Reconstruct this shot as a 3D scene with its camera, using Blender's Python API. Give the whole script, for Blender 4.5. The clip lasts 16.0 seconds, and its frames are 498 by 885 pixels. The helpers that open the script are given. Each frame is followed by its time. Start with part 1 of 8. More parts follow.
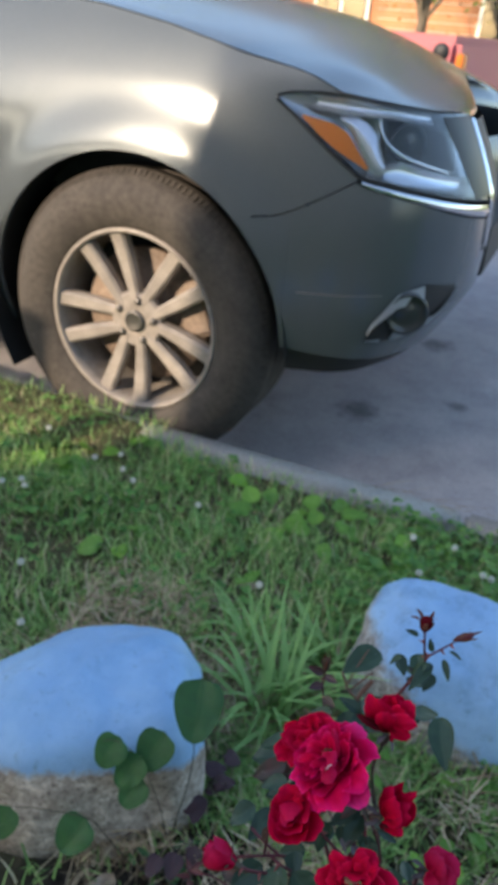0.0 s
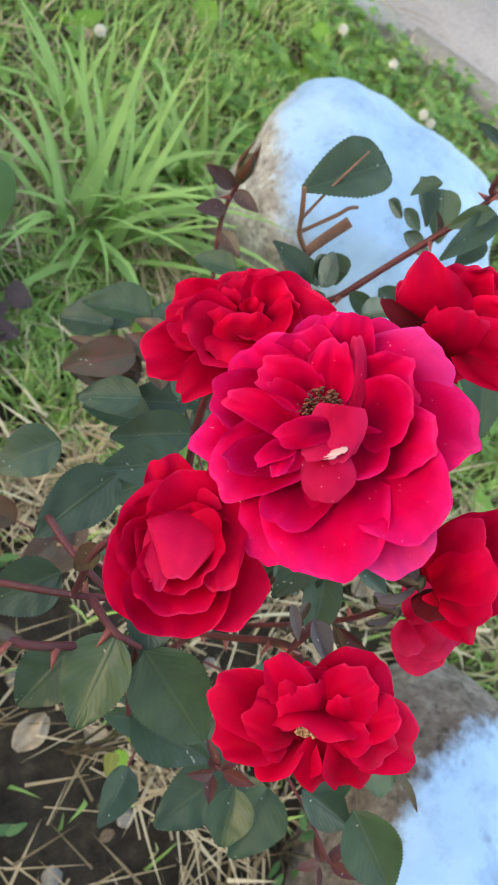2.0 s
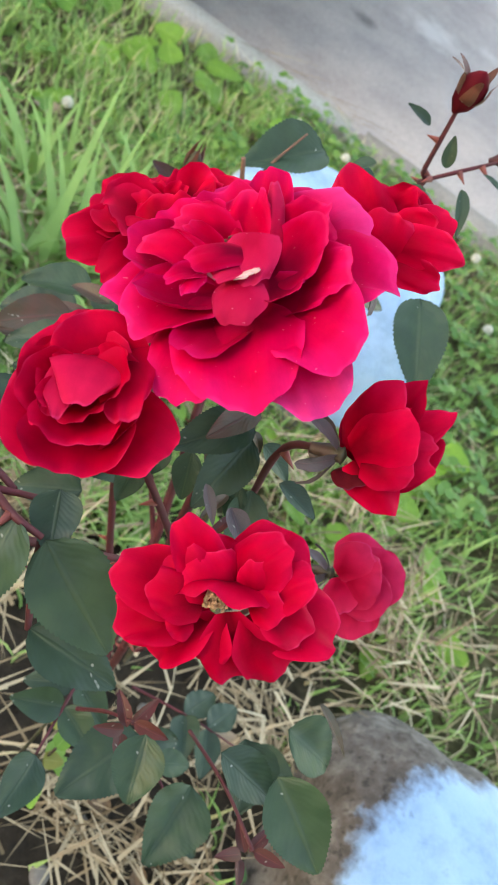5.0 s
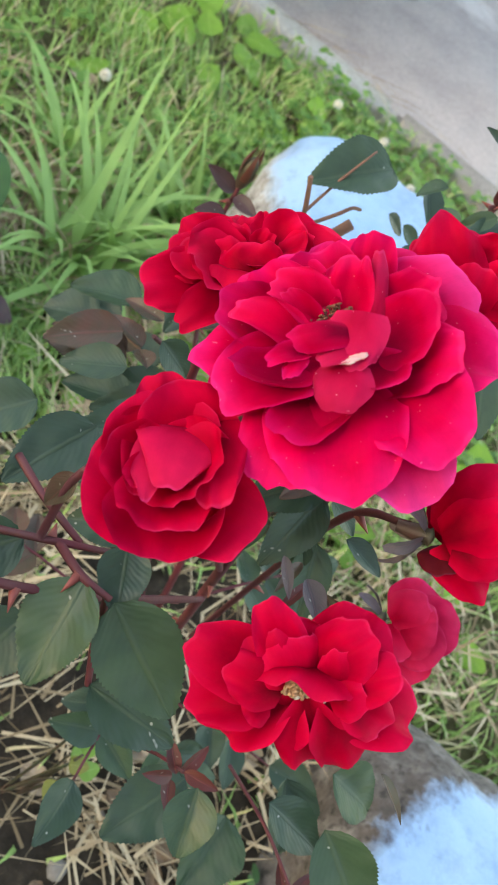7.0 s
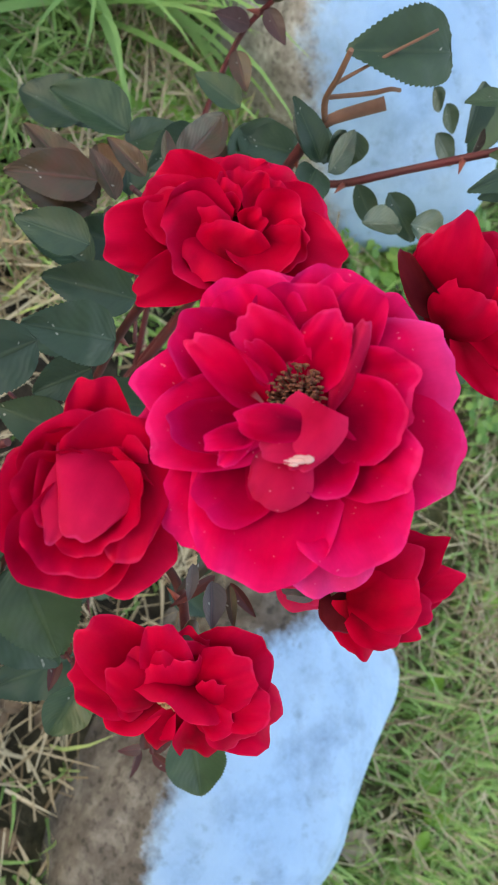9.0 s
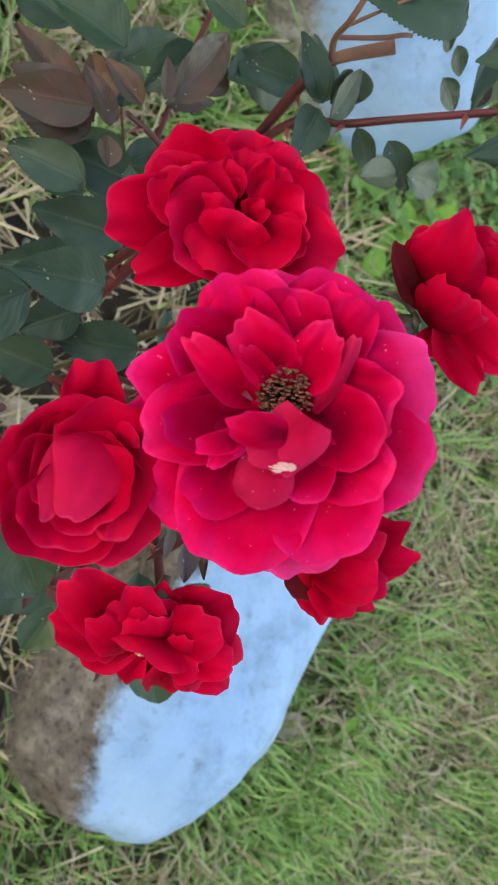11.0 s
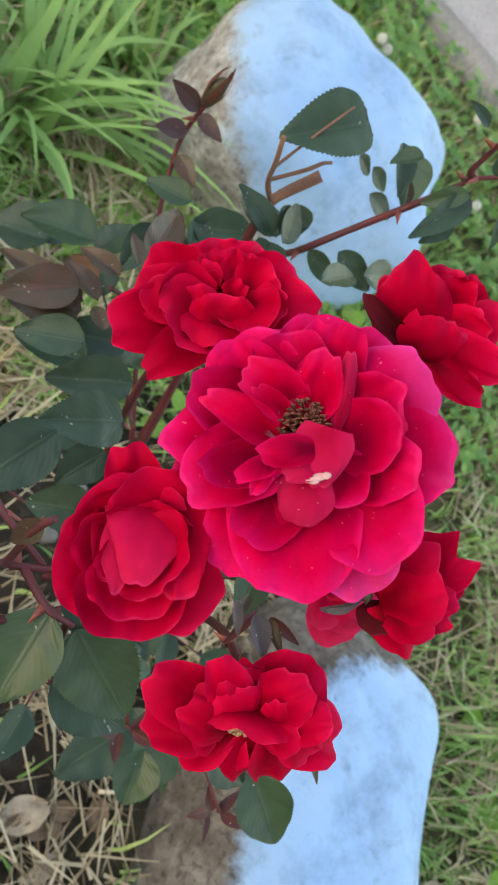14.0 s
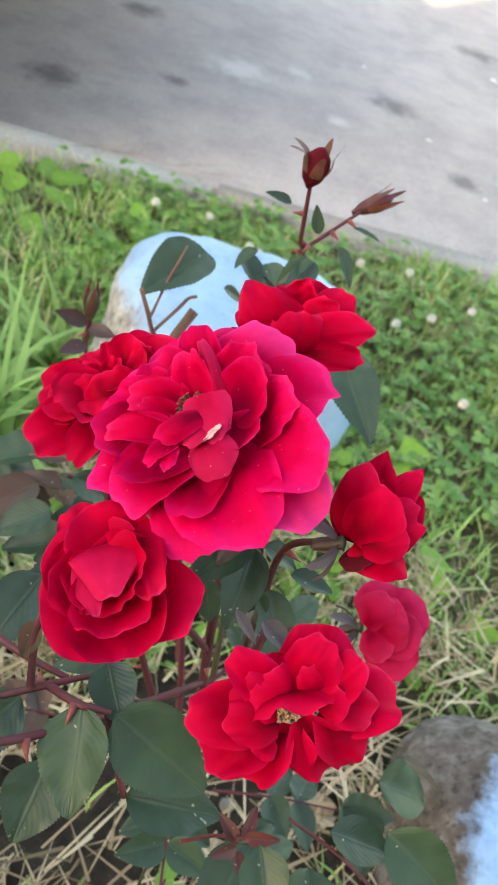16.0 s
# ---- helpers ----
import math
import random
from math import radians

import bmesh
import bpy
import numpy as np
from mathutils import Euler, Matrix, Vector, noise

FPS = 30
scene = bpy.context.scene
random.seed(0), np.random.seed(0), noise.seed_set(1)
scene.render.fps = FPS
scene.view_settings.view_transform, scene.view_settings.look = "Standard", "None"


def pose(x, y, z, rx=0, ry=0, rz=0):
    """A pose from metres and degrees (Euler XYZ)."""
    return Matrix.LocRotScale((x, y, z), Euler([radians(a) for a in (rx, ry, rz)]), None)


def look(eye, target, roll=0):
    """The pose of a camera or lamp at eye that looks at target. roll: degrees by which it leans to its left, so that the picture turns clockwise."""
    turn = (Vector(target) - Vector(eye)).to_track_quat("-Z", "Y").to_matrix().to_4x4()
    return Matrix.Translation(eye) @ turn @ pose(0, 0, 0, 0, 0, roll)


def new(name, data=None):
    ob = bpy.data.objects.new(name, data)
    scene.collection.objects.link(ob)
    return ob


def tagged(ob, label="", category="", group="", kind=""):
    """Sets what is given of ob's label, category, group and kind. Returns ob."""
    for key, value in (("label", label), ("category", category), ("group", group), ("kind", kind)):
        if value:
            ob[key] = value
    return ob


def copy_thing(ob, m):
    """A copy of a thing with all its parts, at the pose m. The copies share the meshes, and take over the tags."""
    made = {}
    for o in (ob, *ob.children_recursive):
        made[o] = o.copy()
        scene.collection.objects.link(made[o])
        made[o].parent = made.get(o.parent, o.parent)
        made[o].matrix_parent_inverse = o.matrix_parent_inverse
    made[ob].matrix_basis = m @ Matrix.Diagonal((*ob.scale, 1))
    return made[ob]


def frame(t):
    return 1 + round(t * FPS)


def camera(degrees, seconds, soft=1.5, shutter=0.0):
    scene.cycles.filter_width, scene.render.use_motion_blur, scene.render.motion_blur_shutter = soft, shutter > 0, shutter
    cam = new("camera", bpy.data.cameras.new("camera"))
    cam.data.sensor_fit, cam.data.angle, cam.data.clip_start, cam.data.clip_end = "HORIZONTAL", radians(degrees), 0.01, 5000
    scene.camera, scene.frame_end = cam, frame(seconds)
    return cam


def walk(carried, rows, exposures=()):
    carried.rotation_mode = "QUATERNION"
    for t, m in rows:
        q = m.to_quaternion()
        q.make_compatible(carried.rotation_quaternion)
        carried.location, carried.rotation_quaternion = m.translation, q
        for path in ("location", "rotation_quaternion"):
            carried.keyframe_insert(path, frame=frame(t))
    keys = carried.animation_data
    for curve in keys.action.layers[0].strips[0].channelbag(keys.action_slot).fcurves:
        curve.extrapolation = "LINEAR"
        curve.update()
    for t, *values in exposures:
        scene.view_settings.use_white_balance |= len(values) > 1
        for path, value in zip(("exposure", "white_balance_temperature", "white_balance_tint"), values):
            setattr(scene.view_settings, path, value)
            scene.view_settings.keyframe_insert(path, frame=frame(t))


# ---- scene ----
cam = camera(36.1, 16.0)
cam.data.dof.use_dof, cam.data.dof.focus_distance, cam.data.dof.aperture_fstop = True, 0.205, cam.data.lens / 1000 / 0.0013
PATH = [
    (0, (0.0693, 0.0414, 0.9135), (-0.6372, 1.4499, 0.0432), 5.0),
    (0.5, (-0.0108, 0.1134, 0.855), (-0.3546, 1.4355, -0.3177), 9.0),
    (1, (-0.0252, 0.1818, 0.7263), (-0.1737, 1.3914, -0.5976), 17.6),
    (1.5, (-0.0432, 0.2655, 0.648), (-0.0801, 1.3662, -0.7749), 28.7),
    (2, (-0.0585, 0.3006, 0.5841), (0.099, 1.3356, -0.8802), 42.5),
    (2.5, (-0.0558, 0.297, 0.5535), (0.1854, 1.3734, -0.8694), 46.5),
    (3, (-0.054, 0.3015, 0.5535), (0.1476, 1.413, -0.8478), 47.2),
    (3.5, (-0.0324, 0.2871, 0.5526), (0.1143, 1.431, -0.8298), 44.7),
    (4, (-0.0135, 0.2745, 0.5553), (0.1008, 1.4589, -0.7947), 42.4),
    (4.2, (-0.0108, 0.27, 0.5544), (0.0882, 1.4742, -0.7794), 41.3),
    (6.3, (-0.0243, 0.27, 0.5508), (0.0378, 1.5345, -0.729), 39.4),
    (6.5, (-0.0324, 0.2745, 0.5526), (0.0279, 1.5192, -0.7461), 40.1),
    (7, (-0.0414, 0.2826, 0.5499), (0.0666, 1.4796, -0.7902), 44.1),
    (7.5, (-0.0522, 0.2979, 0.5571), (0.1413, 1.4247, -0.8334), 51.0),
    (8, (-0.0594, 0.3123, 0.5607), (0.2448, 1.3464, -0.8811), 59.4),
    (8.5, (-0.0711, 0.3249, 0.5634), (0.3654, 1.2654, -0.909), 70.0),
    (9, (-0.0819, 0.3357, 0.5643), (0.522, 1.1682, -0.9126), 82.3),
    (9.2, (-0.0837, 0.3375, 0.5643), (0.5688, 1.1295, -0.9144), 86.1),
    (11.3, (-0.1116, 0.3465, 0.5697), (0.7569, 1.0368, -0.8469), 99.6),
    (11.5, (-0.1143, 0.3474, 0.5679), (0.7605, 1.035, -0.8469), 99.8),
    (12, (-0.1134, 0.3456, 0.5688), (0.747, 1.0458, -0.8478), 98.4),
    (12.5, (-0.1062, 0.3393, 0.5751), (0.7245, 1.0656, -0.8478), 95.0),
    (13, (-0.108, 0.3366, 0.5769), (0.6678, 1.1079, -0.8532), 89.6),
    (13.5, (-0.0999, 0.3285, 0.5769), (0.5427, 1.2006, -0.8604), 77.1),
    (14, (-0.0873, 0.3141, 0.576), (0.4122, 1.2969, -0.8469), 64.5),
    (14.5, (-0.0747, 0.3024, 0.5778), (0.3105, 1.3734, -0.8163), 54.4),
    (15, (-0.0639, 0.2934, 0.5769), (0.2232, 1.4616, -0.7623), 44.4),
    (15.5, (-0.0468, 0.2808, 0.5805), (0.1449, 1.5426, -0.6885), 32.4),
    (16, (-0.0306, 0.2664, 0.576), (0.0945, 1.6101, -0.6147), 20.3),
]
EXPOSURES = [(0, 1.45, 6500, 10), (0.5, 2.4, 7400, 10), (1, 2.8, 9200, 10), (1.5, 2.68, 9500, 10), (4, 2.82, 9300, 10), (7, 2.76, 9300, 10), (9, 2.45, 9400, 10), (12.5, 2.39, 9000, 10), (14.5, 2.53, 9400, 10), (16, 2.78, 9400, 10)]
walk(cam, [(t, look(eye, target, roll)) for t, eye, target, roll in PATH], EXPOSURES)

# ---- light ----
SUN_FROM = Vector((-0.40, -0.90, 0.40)).normalized()
world = bpy.data.worlds.new("sky_world")
world.use_nodes = True
scene.world = world
_wt = world.node_tree
_sky = _wt.nodes.new("ShaderNodeTexSky")
_sky.sky_type = "NISHITA"
_sky.sun_disc = False
_sky.sun_elevation = math.asin(SUN_FROM.z)
_sky.sun_rotation = math.atan2(SUN_FROM.x, SUN_FROM.y)
_sky.air_density, _sky.dust_density = 1.0, 1.5
_bg = _wt.nodes["Background"]
_bg.inputs["Strength"].default_value = 0.16
_wt.links.new(_sky.outputs[0], _bg.inputs["Color"])
_sun = bpy.data.lights.new("sun", "SUN")
_sun.energy, _sun.angle, _sun.color = 2.6, radians(0.6), (1.0, 0.80, 0.58)
new("sun", _sun).matrix_world = look(SUN_FROM * 30, (0, 0, 0))


# ---- materials ----
def mat(name, base, rough=0.6, metal=0.0, spec=0.5):
    m = bpy.data.materials.new(name)
    m.use_nodes = True
    b = m.node_tree.nodes["Principled BSDF"]
    b.inputs["Base Color"].default_value = (*base, 1)
    b.inputs["Roughness"].default_value = rough
    b.inputs["Metallic"].default_value = metal
    b.inputs["Specular IOR Level"].default_value = spec
    return m, m.node_tree, b


def ramp(nt, fac, stops):
    r = nt.nodes.new("ShaderNodeValToRGB")
    while len(r.color_ramp.elements) < len(stops):
        r.color_ramp.elements.new(0.5)
    for e, (p, c) in zip(r.color_ramp.elements, stops):
        e.position, e.color = p, (*c, 1)
    nt.links.new(fac, r.inputs["Fac"])
    return r.outputs["Color"]


def mix(nt, fac, a, b, how="MIX"):
    n = nt.nodes.new("ShaderNodeMix")
    n.data_type, n.blend_type = "RGBA", how
    for sock, v in ((n.inputs[0], fac), (n.inputs[6], a), (n.inputs[7], b)):
        if hasattr(v, "links"):
            nt.links.new(v, sock)
        else:
            sock.default_value = v if isinstance(v, (int, float)) else (*v, 1)
    return n.outputs[2]


def math_node(nt, op, a, b=0.0):
    n = nt.nodes.new("ShaderNodeMath")
    n.operation = op
    for sock, v in ((n.inputs[0], a), (n.inputs[1], b)):
        if hasattr(v, "links"):
            nt.links.new(v, sock)
        else:
            sock.default_value = v
    return n.outputs[0]


def tex(nt, scale, detail=4.0, rough=0.6, space="Object", kind="ShaderNodeTexNoise", stretch=None):
    co = nt.nodes.new("ShaderNodeTexCoord")
    n = nt.nodes.new(kind)
    n.inputs["Scale"].default_value = scale
    if "Detail" in n.inputs:
        n.inputs["Detail"].default_value = detail
        n.inputs["Roughness"].default_value = rough
    out = co.outputs[space]
    if stretch:
        mp = nt.nodes.new("ShaderNodeMapping")
        mp.inputs["Scale"].default_value = stretch
        nt.links.new(out, mp.inputs["Vector"])
        out = mp.outputs[0]
    nt.links.new(out, n.inputs["Vector"])
    return n.outputs[0]


def bump(nt, b, height, strength=0.3, dist=0.002):
    n = nt.nodes.new("ShaderNodeBump")
    n.inputs["Strength"].default_value = strength
    n.inputs["Distance"].default_value = dist
    nt.links.new(height, n.inputs["Height"])
    nt.links.new(n.outputs[0], b.inputs["Normal"])


def thin(m, nt, b, weight, color_socket):
    """Lets light through a thin sheet."""
    tr = nt.nodes.new("ShaderNodeBsdfTranslucent")
    nt.links.new(color_socket, tr.inputs["Color"])
    ms = nt.nodes.new("ShaderNodeMixShader")
    ms.inputs[0].default_value = weight
    nt.links.new(b.outputs[0], ms.inputs[1])
    nt.links.new(tr.outputs[0], ms.inputs[2])
    nt.links.new(ms.outputs[0], nt.nodes["Material Output"].inputs["Surface"])


def uv_parts(nt):
    u = nt.nodes.new("ShaderNodeUVMap")
    s = nt.nodes.new("ShaderNodeSeparateXYZ")
    nt.links.new(u.outputs[0], s.inputs[0])
    return s.outputs[0], s.outputs[1]


def obj_random(nt):
    return nt.nodes.new("ShaderNodeObjectInfo").outputs["Random"]


def island_random(nt):
    return nt.nodes.new("ShaderNodeNewGeometry").outputs["Random Per Island"]


def petal_material(name, deep, mid, edge, edge_from=0.55, spots=0.0, foot=None):
    """Velvet rose petal: pigment runs from base to margin, with fine veins along it. The base is darkened further as
    painted shade between petals.
    """
    m, nt, b = mat(name, mid, 0.55, 0, 0.025)
    u, v = uv_parts(nt)
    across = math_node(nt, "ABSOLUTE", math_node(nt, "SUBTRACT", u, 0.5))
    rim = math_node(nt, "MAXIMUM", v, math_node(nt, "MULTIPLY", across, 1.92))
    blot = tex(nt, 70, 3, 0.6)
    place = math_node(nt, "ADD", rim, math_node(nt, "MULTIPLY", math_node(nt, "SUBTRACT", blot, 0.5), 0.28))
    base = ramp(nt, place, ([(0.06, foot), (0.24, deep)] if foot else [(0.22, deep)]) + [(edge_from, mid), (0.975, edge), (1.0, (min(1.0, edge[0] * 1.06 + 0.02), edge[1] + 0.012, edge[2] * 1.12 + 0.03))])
    veins = nt.nodes.new("ShaderNodeTexNoise")
    veins.inputs["Scale"].default_value = 1.0
    veins.inputs["Detail"].default_value = 3
    comb = nt.nodes.new("ShaderNodeCombineXYZ")
    nt.links.new(math_node(nt, "MULTIPLY", u, 60.0), comb.inputs[0])
    nt.links.new(math_node(nt, "MULTIPLY", v, 4.0), comb.inputs[1])
    nt.links.new(comb.outputs[0], veins.inputs["Vector"])
    tone = ramp(nt, veins.outputs[0], [(0.3, (0.80, 0.80, 0.80)), (0.7, (1.12, 1.12, 1.12))])
    col = mix(nt, 0.14, base, tone, "MULTIPLY")
    cloud = ramp(nt, tex(nt, 130, 5, 0.65), [(0.3, (0.80, 0.80, 0.82)), (0.7, (1.10, 1.10, 1.10))])
    col = mix(nt, 0.7, col, cloud, "MULTIPLY")
    each = ramp(nt, obj_random(nt), [(0.0, (0.78, 0.76, 0.78)), (1.0, (1.12, 1.12, 1.12))])
    col = mix(nt, 0.7, col, each, "MULTIPLY")
    if spots:
        spot = tex(nt, 760, 2, 0.5)
        dots = ramp(nt, spot, [(0.0, (0, 0, 0)), (0.73, (0, 0, 0)), (0.76, (1, 1, 1))])
        col = mix(nt, math_node(nt, "MULTIPLY", dots, spots), col, (0.85, 0.55, 0.62))
    nt.links.new(col, b.inputs["Base Color"])
    b.inputs["Sheen Weight"].default_value = 0.01
    b.inputs["Sheen Roughness"].default_value = 0.4
    b.inputs["Sheen Tint"].default_value = (1, 0.35, 0.45, 1)
    bump(nt, b, veins.outputs[0], 0.07, 0.0005)
    thin(m, nt, b, 0.10, col)
    return m


# first colour: deep base pigment, with shade between the petals painted in
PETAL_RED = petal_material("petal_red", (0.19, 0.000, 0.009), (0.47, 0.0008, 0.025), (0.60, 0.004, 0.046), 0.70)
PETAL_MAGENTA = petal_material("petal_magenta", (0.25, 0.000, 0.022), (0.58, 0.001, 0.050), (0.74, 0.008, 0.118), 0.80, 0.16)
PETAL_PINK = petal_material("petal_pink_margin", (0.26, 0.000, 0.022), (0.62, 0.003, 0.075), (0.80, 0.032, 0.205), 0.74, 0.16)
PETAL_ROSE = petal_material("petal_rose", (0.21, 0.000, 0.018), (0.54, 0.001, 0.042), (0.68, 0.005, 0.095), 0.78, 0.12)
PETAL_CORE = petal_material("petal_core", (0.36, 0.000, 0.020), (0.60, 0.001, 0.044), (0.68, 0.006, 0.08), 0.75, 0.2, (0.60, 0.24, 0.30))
PETAL_FADED = petal_material("petal_faded", (0.36, 0.002, 0.026), (0.52, 0.007, 0.050), (0.58, 0.02, 0.085))
PETAL_DARK = petal_material("petal_dark", (0.06, 0.004, 0.008), (0.10, 0.007, 0.013), (0.13, 0.010, 0.016))
PETAL_SPENT = petal_material("petal_spent", (0.36, 0.003, 0.032), (0.45, 0.006, 0.050), (0.50, 0.012, 0.070), 0.5, 0.4)


def leaf_material(name, top, low, vein, rough, through_weight=0.18, side=11.0):
    m, nt, b = mat(name, top, rough, 0, 0.45)
    u, v = uv_parts(nt)
    across = math_node(nt, "ABSOLUTE", math_node(nt, "SUBTRACT", u, 0.5))
    slant = math_node(nt, "SUBTRACT", v, math_node(nt, "MULTIPLY", across, 0.7))
    slant = math_node(nt, "ADD", slant, math_node(nt, "MULTIPLY", tex(nt, 120, 2), 0.16))
    wave = math_node(nt, "SINE", math_node(nt, "MULTIPLY", slant, side * 6.283))
    side_vein = ramp(nt, wave, [(0.0, (0, 0, 0)), (0.88, (0, 0, 0)), (1.0, (1, 1, 1))])
    mid_vein = ramp(nt, across, [(0.0, (1, 1, 1)), (0.018, (0.8, 0.8, 0.8)), (0.04, (0, 0, 0))])
    mott = tex(nt, 90, 5, 0.6)
    base = ramp(nt, mott, [(0.25, low), (0.75, top)])
    each = ramp(nt, obj_random(nt), [(0.0, (0.70, 0.76, 0.80)), (0.6, (1.0, 1.0, 1.0)), (1.0, (1.28, 1.24, 0.98))])
    base = mix(nt, 0.85, base, each, "MULTIPLY")
    col = mix(nt, math_node(nt, "MULTIPLY", mid_vein, 0.4), base, vein)
    col = mix(nt, math_node(nt, "MULTIPLY", side_vein, 0.03), col, vein)
    specks = ramp(nt, tex(nt, 260, 1, 0.4), [(0.0, (0, 0, 0)), (0.78, (0, 0, 0)), (0.81, (1, 1, 1))])
    col = mix(nt, math_node(nt, "MULTIPLY", specks, 0.45), col, (0.55, 0.56, 0.5))
    nt.links.new(col, b.inputs["Base Color"])
    hollow = math_node(nt, "SUBTRACT", math_node(nt, "MULTIPLY", mott, 0.22), math_node(nt, "ADD", math_node(nt, "MULTIPLY", wave, 0.10), mid_vein))
    bump(nt, b, hollow, 0.30, 0.0007)
    nt.links.new(ramp(nt, tex(nt, 45, 4), [(0.3, (rough - 0.10,) * 3), (0.7, (rough + 0.14,) * 3)]), b.inputs["Roughness"])
    thin(m, nt, b, through_weight, col)
    return m


LEAF = leaf_material("rose_leaf_green", (0.037, 0.078, 0.045), (0.023, 0.052, 0.033), (0.07, 0.11, 0.06), 0.44)
BRONZE = leaf_material("rose_leaf_bronze", (0.115, 0.048, 0.036), (0.050, 0.054, 0.030), (0.18, 0.06, 0.05), 0.40)
RED_SHOOT = leaf_material("young_red_leaf", (0.14, 0.026, 0.028), (0.09, 0.028, 0.025), (0.25, 0.05, 0.05), 0.45)
SEPAL = leaf_material("sepal_grey", (0.16, 0.11, 0.13), (0.09, 0.085, 0.08), (0.2, 0.12, 0.13), 0.6)
WEED = leaf_material("weed_leaf", (0.20, 0.40, 0.055), (0.14, 0.31, 0.045), (0.28, 0.45, 0.12), 0.5, 0.3, 6)
SEEDLING = leaf_material("seedling_leaf", (0.085, 0.20, 0.065), (0.055, 0.15, 0.05), (0.14, 0.26, 0.10), 0.5, 0.25, 6)
VINE = leaf_material("vine_leaf", (0.046, 0.150, 0.042), (0.028, 0.100, 0.030), (0.05, 0.12, 0.035), 0.58, 0.15, 5)
PURPLE = leaf_material("purple_leaf", (0.070, 0.030, 0.036), (0.042, 0.024, 0.028), (0.11, 0.05, 0.06), 0.5, 0.12, 5)
YELLOW = leaf_material("yellowing_leaf", (0.33, 0.30, 0.06), (0.22, 0.24, 0.05), (0.4, 0.4, 0.12), 0.5, 0.3, 6)


def stem_material(name, a, c, rough=0.5):
    m, nt, b = mat(name, a, rough)
    n = tex(nt, 60, 4, 0.6)
    nt.links.new(ramp(nt, n, [(0.3, a), (0.7, c)]), b.inputs["Base Color"])
    bump(nt, b, tex(nt, 400, 3), 0.3, 0.0005)
    return m


STEM_RED = stem_material("young_cane_red", (0.120, 0.012, 0.024), (0.066, 0.016, 0.020), 0.62)
STEM_GREEN = stem_material("cane_green", (0.05, 0.065, 0.030), (0.070, 0.034, 0.032))
STEM_DRY = stem_material("dry_cane", (0.25, 0.120, 0.080), (0.13, 0.066, 0.050), 0.85)
THORN = stem_material("thorn_red", (0.28, 0.06, 0.05), (0.2, 0.05, 0.04))
ANTHER = stem_material("anther_brown", (0.20, 0.065, 0.035), (0.09, 0.024, 0.018), 0.8)
ANTHER_PALE = stem_material("anther_tan", (0.50, 0.30, 0.17), (0.40, 0.20, 0.12), 0.8)
SCAR = stem_material("petal_scar", (0.50, 0.20, 0.19), (0.68, 0.46, 0.46), 0.85)


def strand_material(name, stops, rough=0.6, through_weight=0.25):
    m, nt, b = mat(name, stops[0][1], rough, 0, 0.35)
    col = ramp(nt, island_random(nt), stops)
    u, v = uv_parts(nt)
    n = tex(nt, 25, 3)
    col = mix(nt, 0.35, col, ramp(nt, n, [(0.3, (0.6, 0.62, 0.5)), (0.7, (1.25, 1.2, 1.1))]), "MULTIPLY")
    nt.links.new(col, b.inputs["Base Color"])
    thin(m, nt, b, through_weight, col)
    return m


GRASS = strand_material("grass_green", [(0.0, (0.16, 0.31, 0.095)), (0.45, (0.28, 0.49, 0.15)), (0.80, (0.43, 0.62, 0.22)),
                                        (0.88, (0.50, 0.46, 0.26)), (1.0, (0.66, 0.58, 0.40))])
GRASS_TALL = strand_material("tall_grass_green", [(0.0, (0.16, 0.33, 0.095)), (0.7, (0.295, 0.49, 0.165)), (1.0, (0.56, 0.68, 0.33))])
STRAW = strand_material("dry_straw", [(0.0, (0.16, 0.11, 0.06)), (0.5, (0.40, 0.30, 0.19)), (1.0, (0.64, 0.54, 0.38))], 0.7, 0.1)
CLOVER = strand_material("clover_leaf", [(0.0, (0.07, 0.19, 0.045)), (0.6, (0.13, 0.29, 0.065)), (1.0, (0.21, 0.36, 0.09))], 0.55)


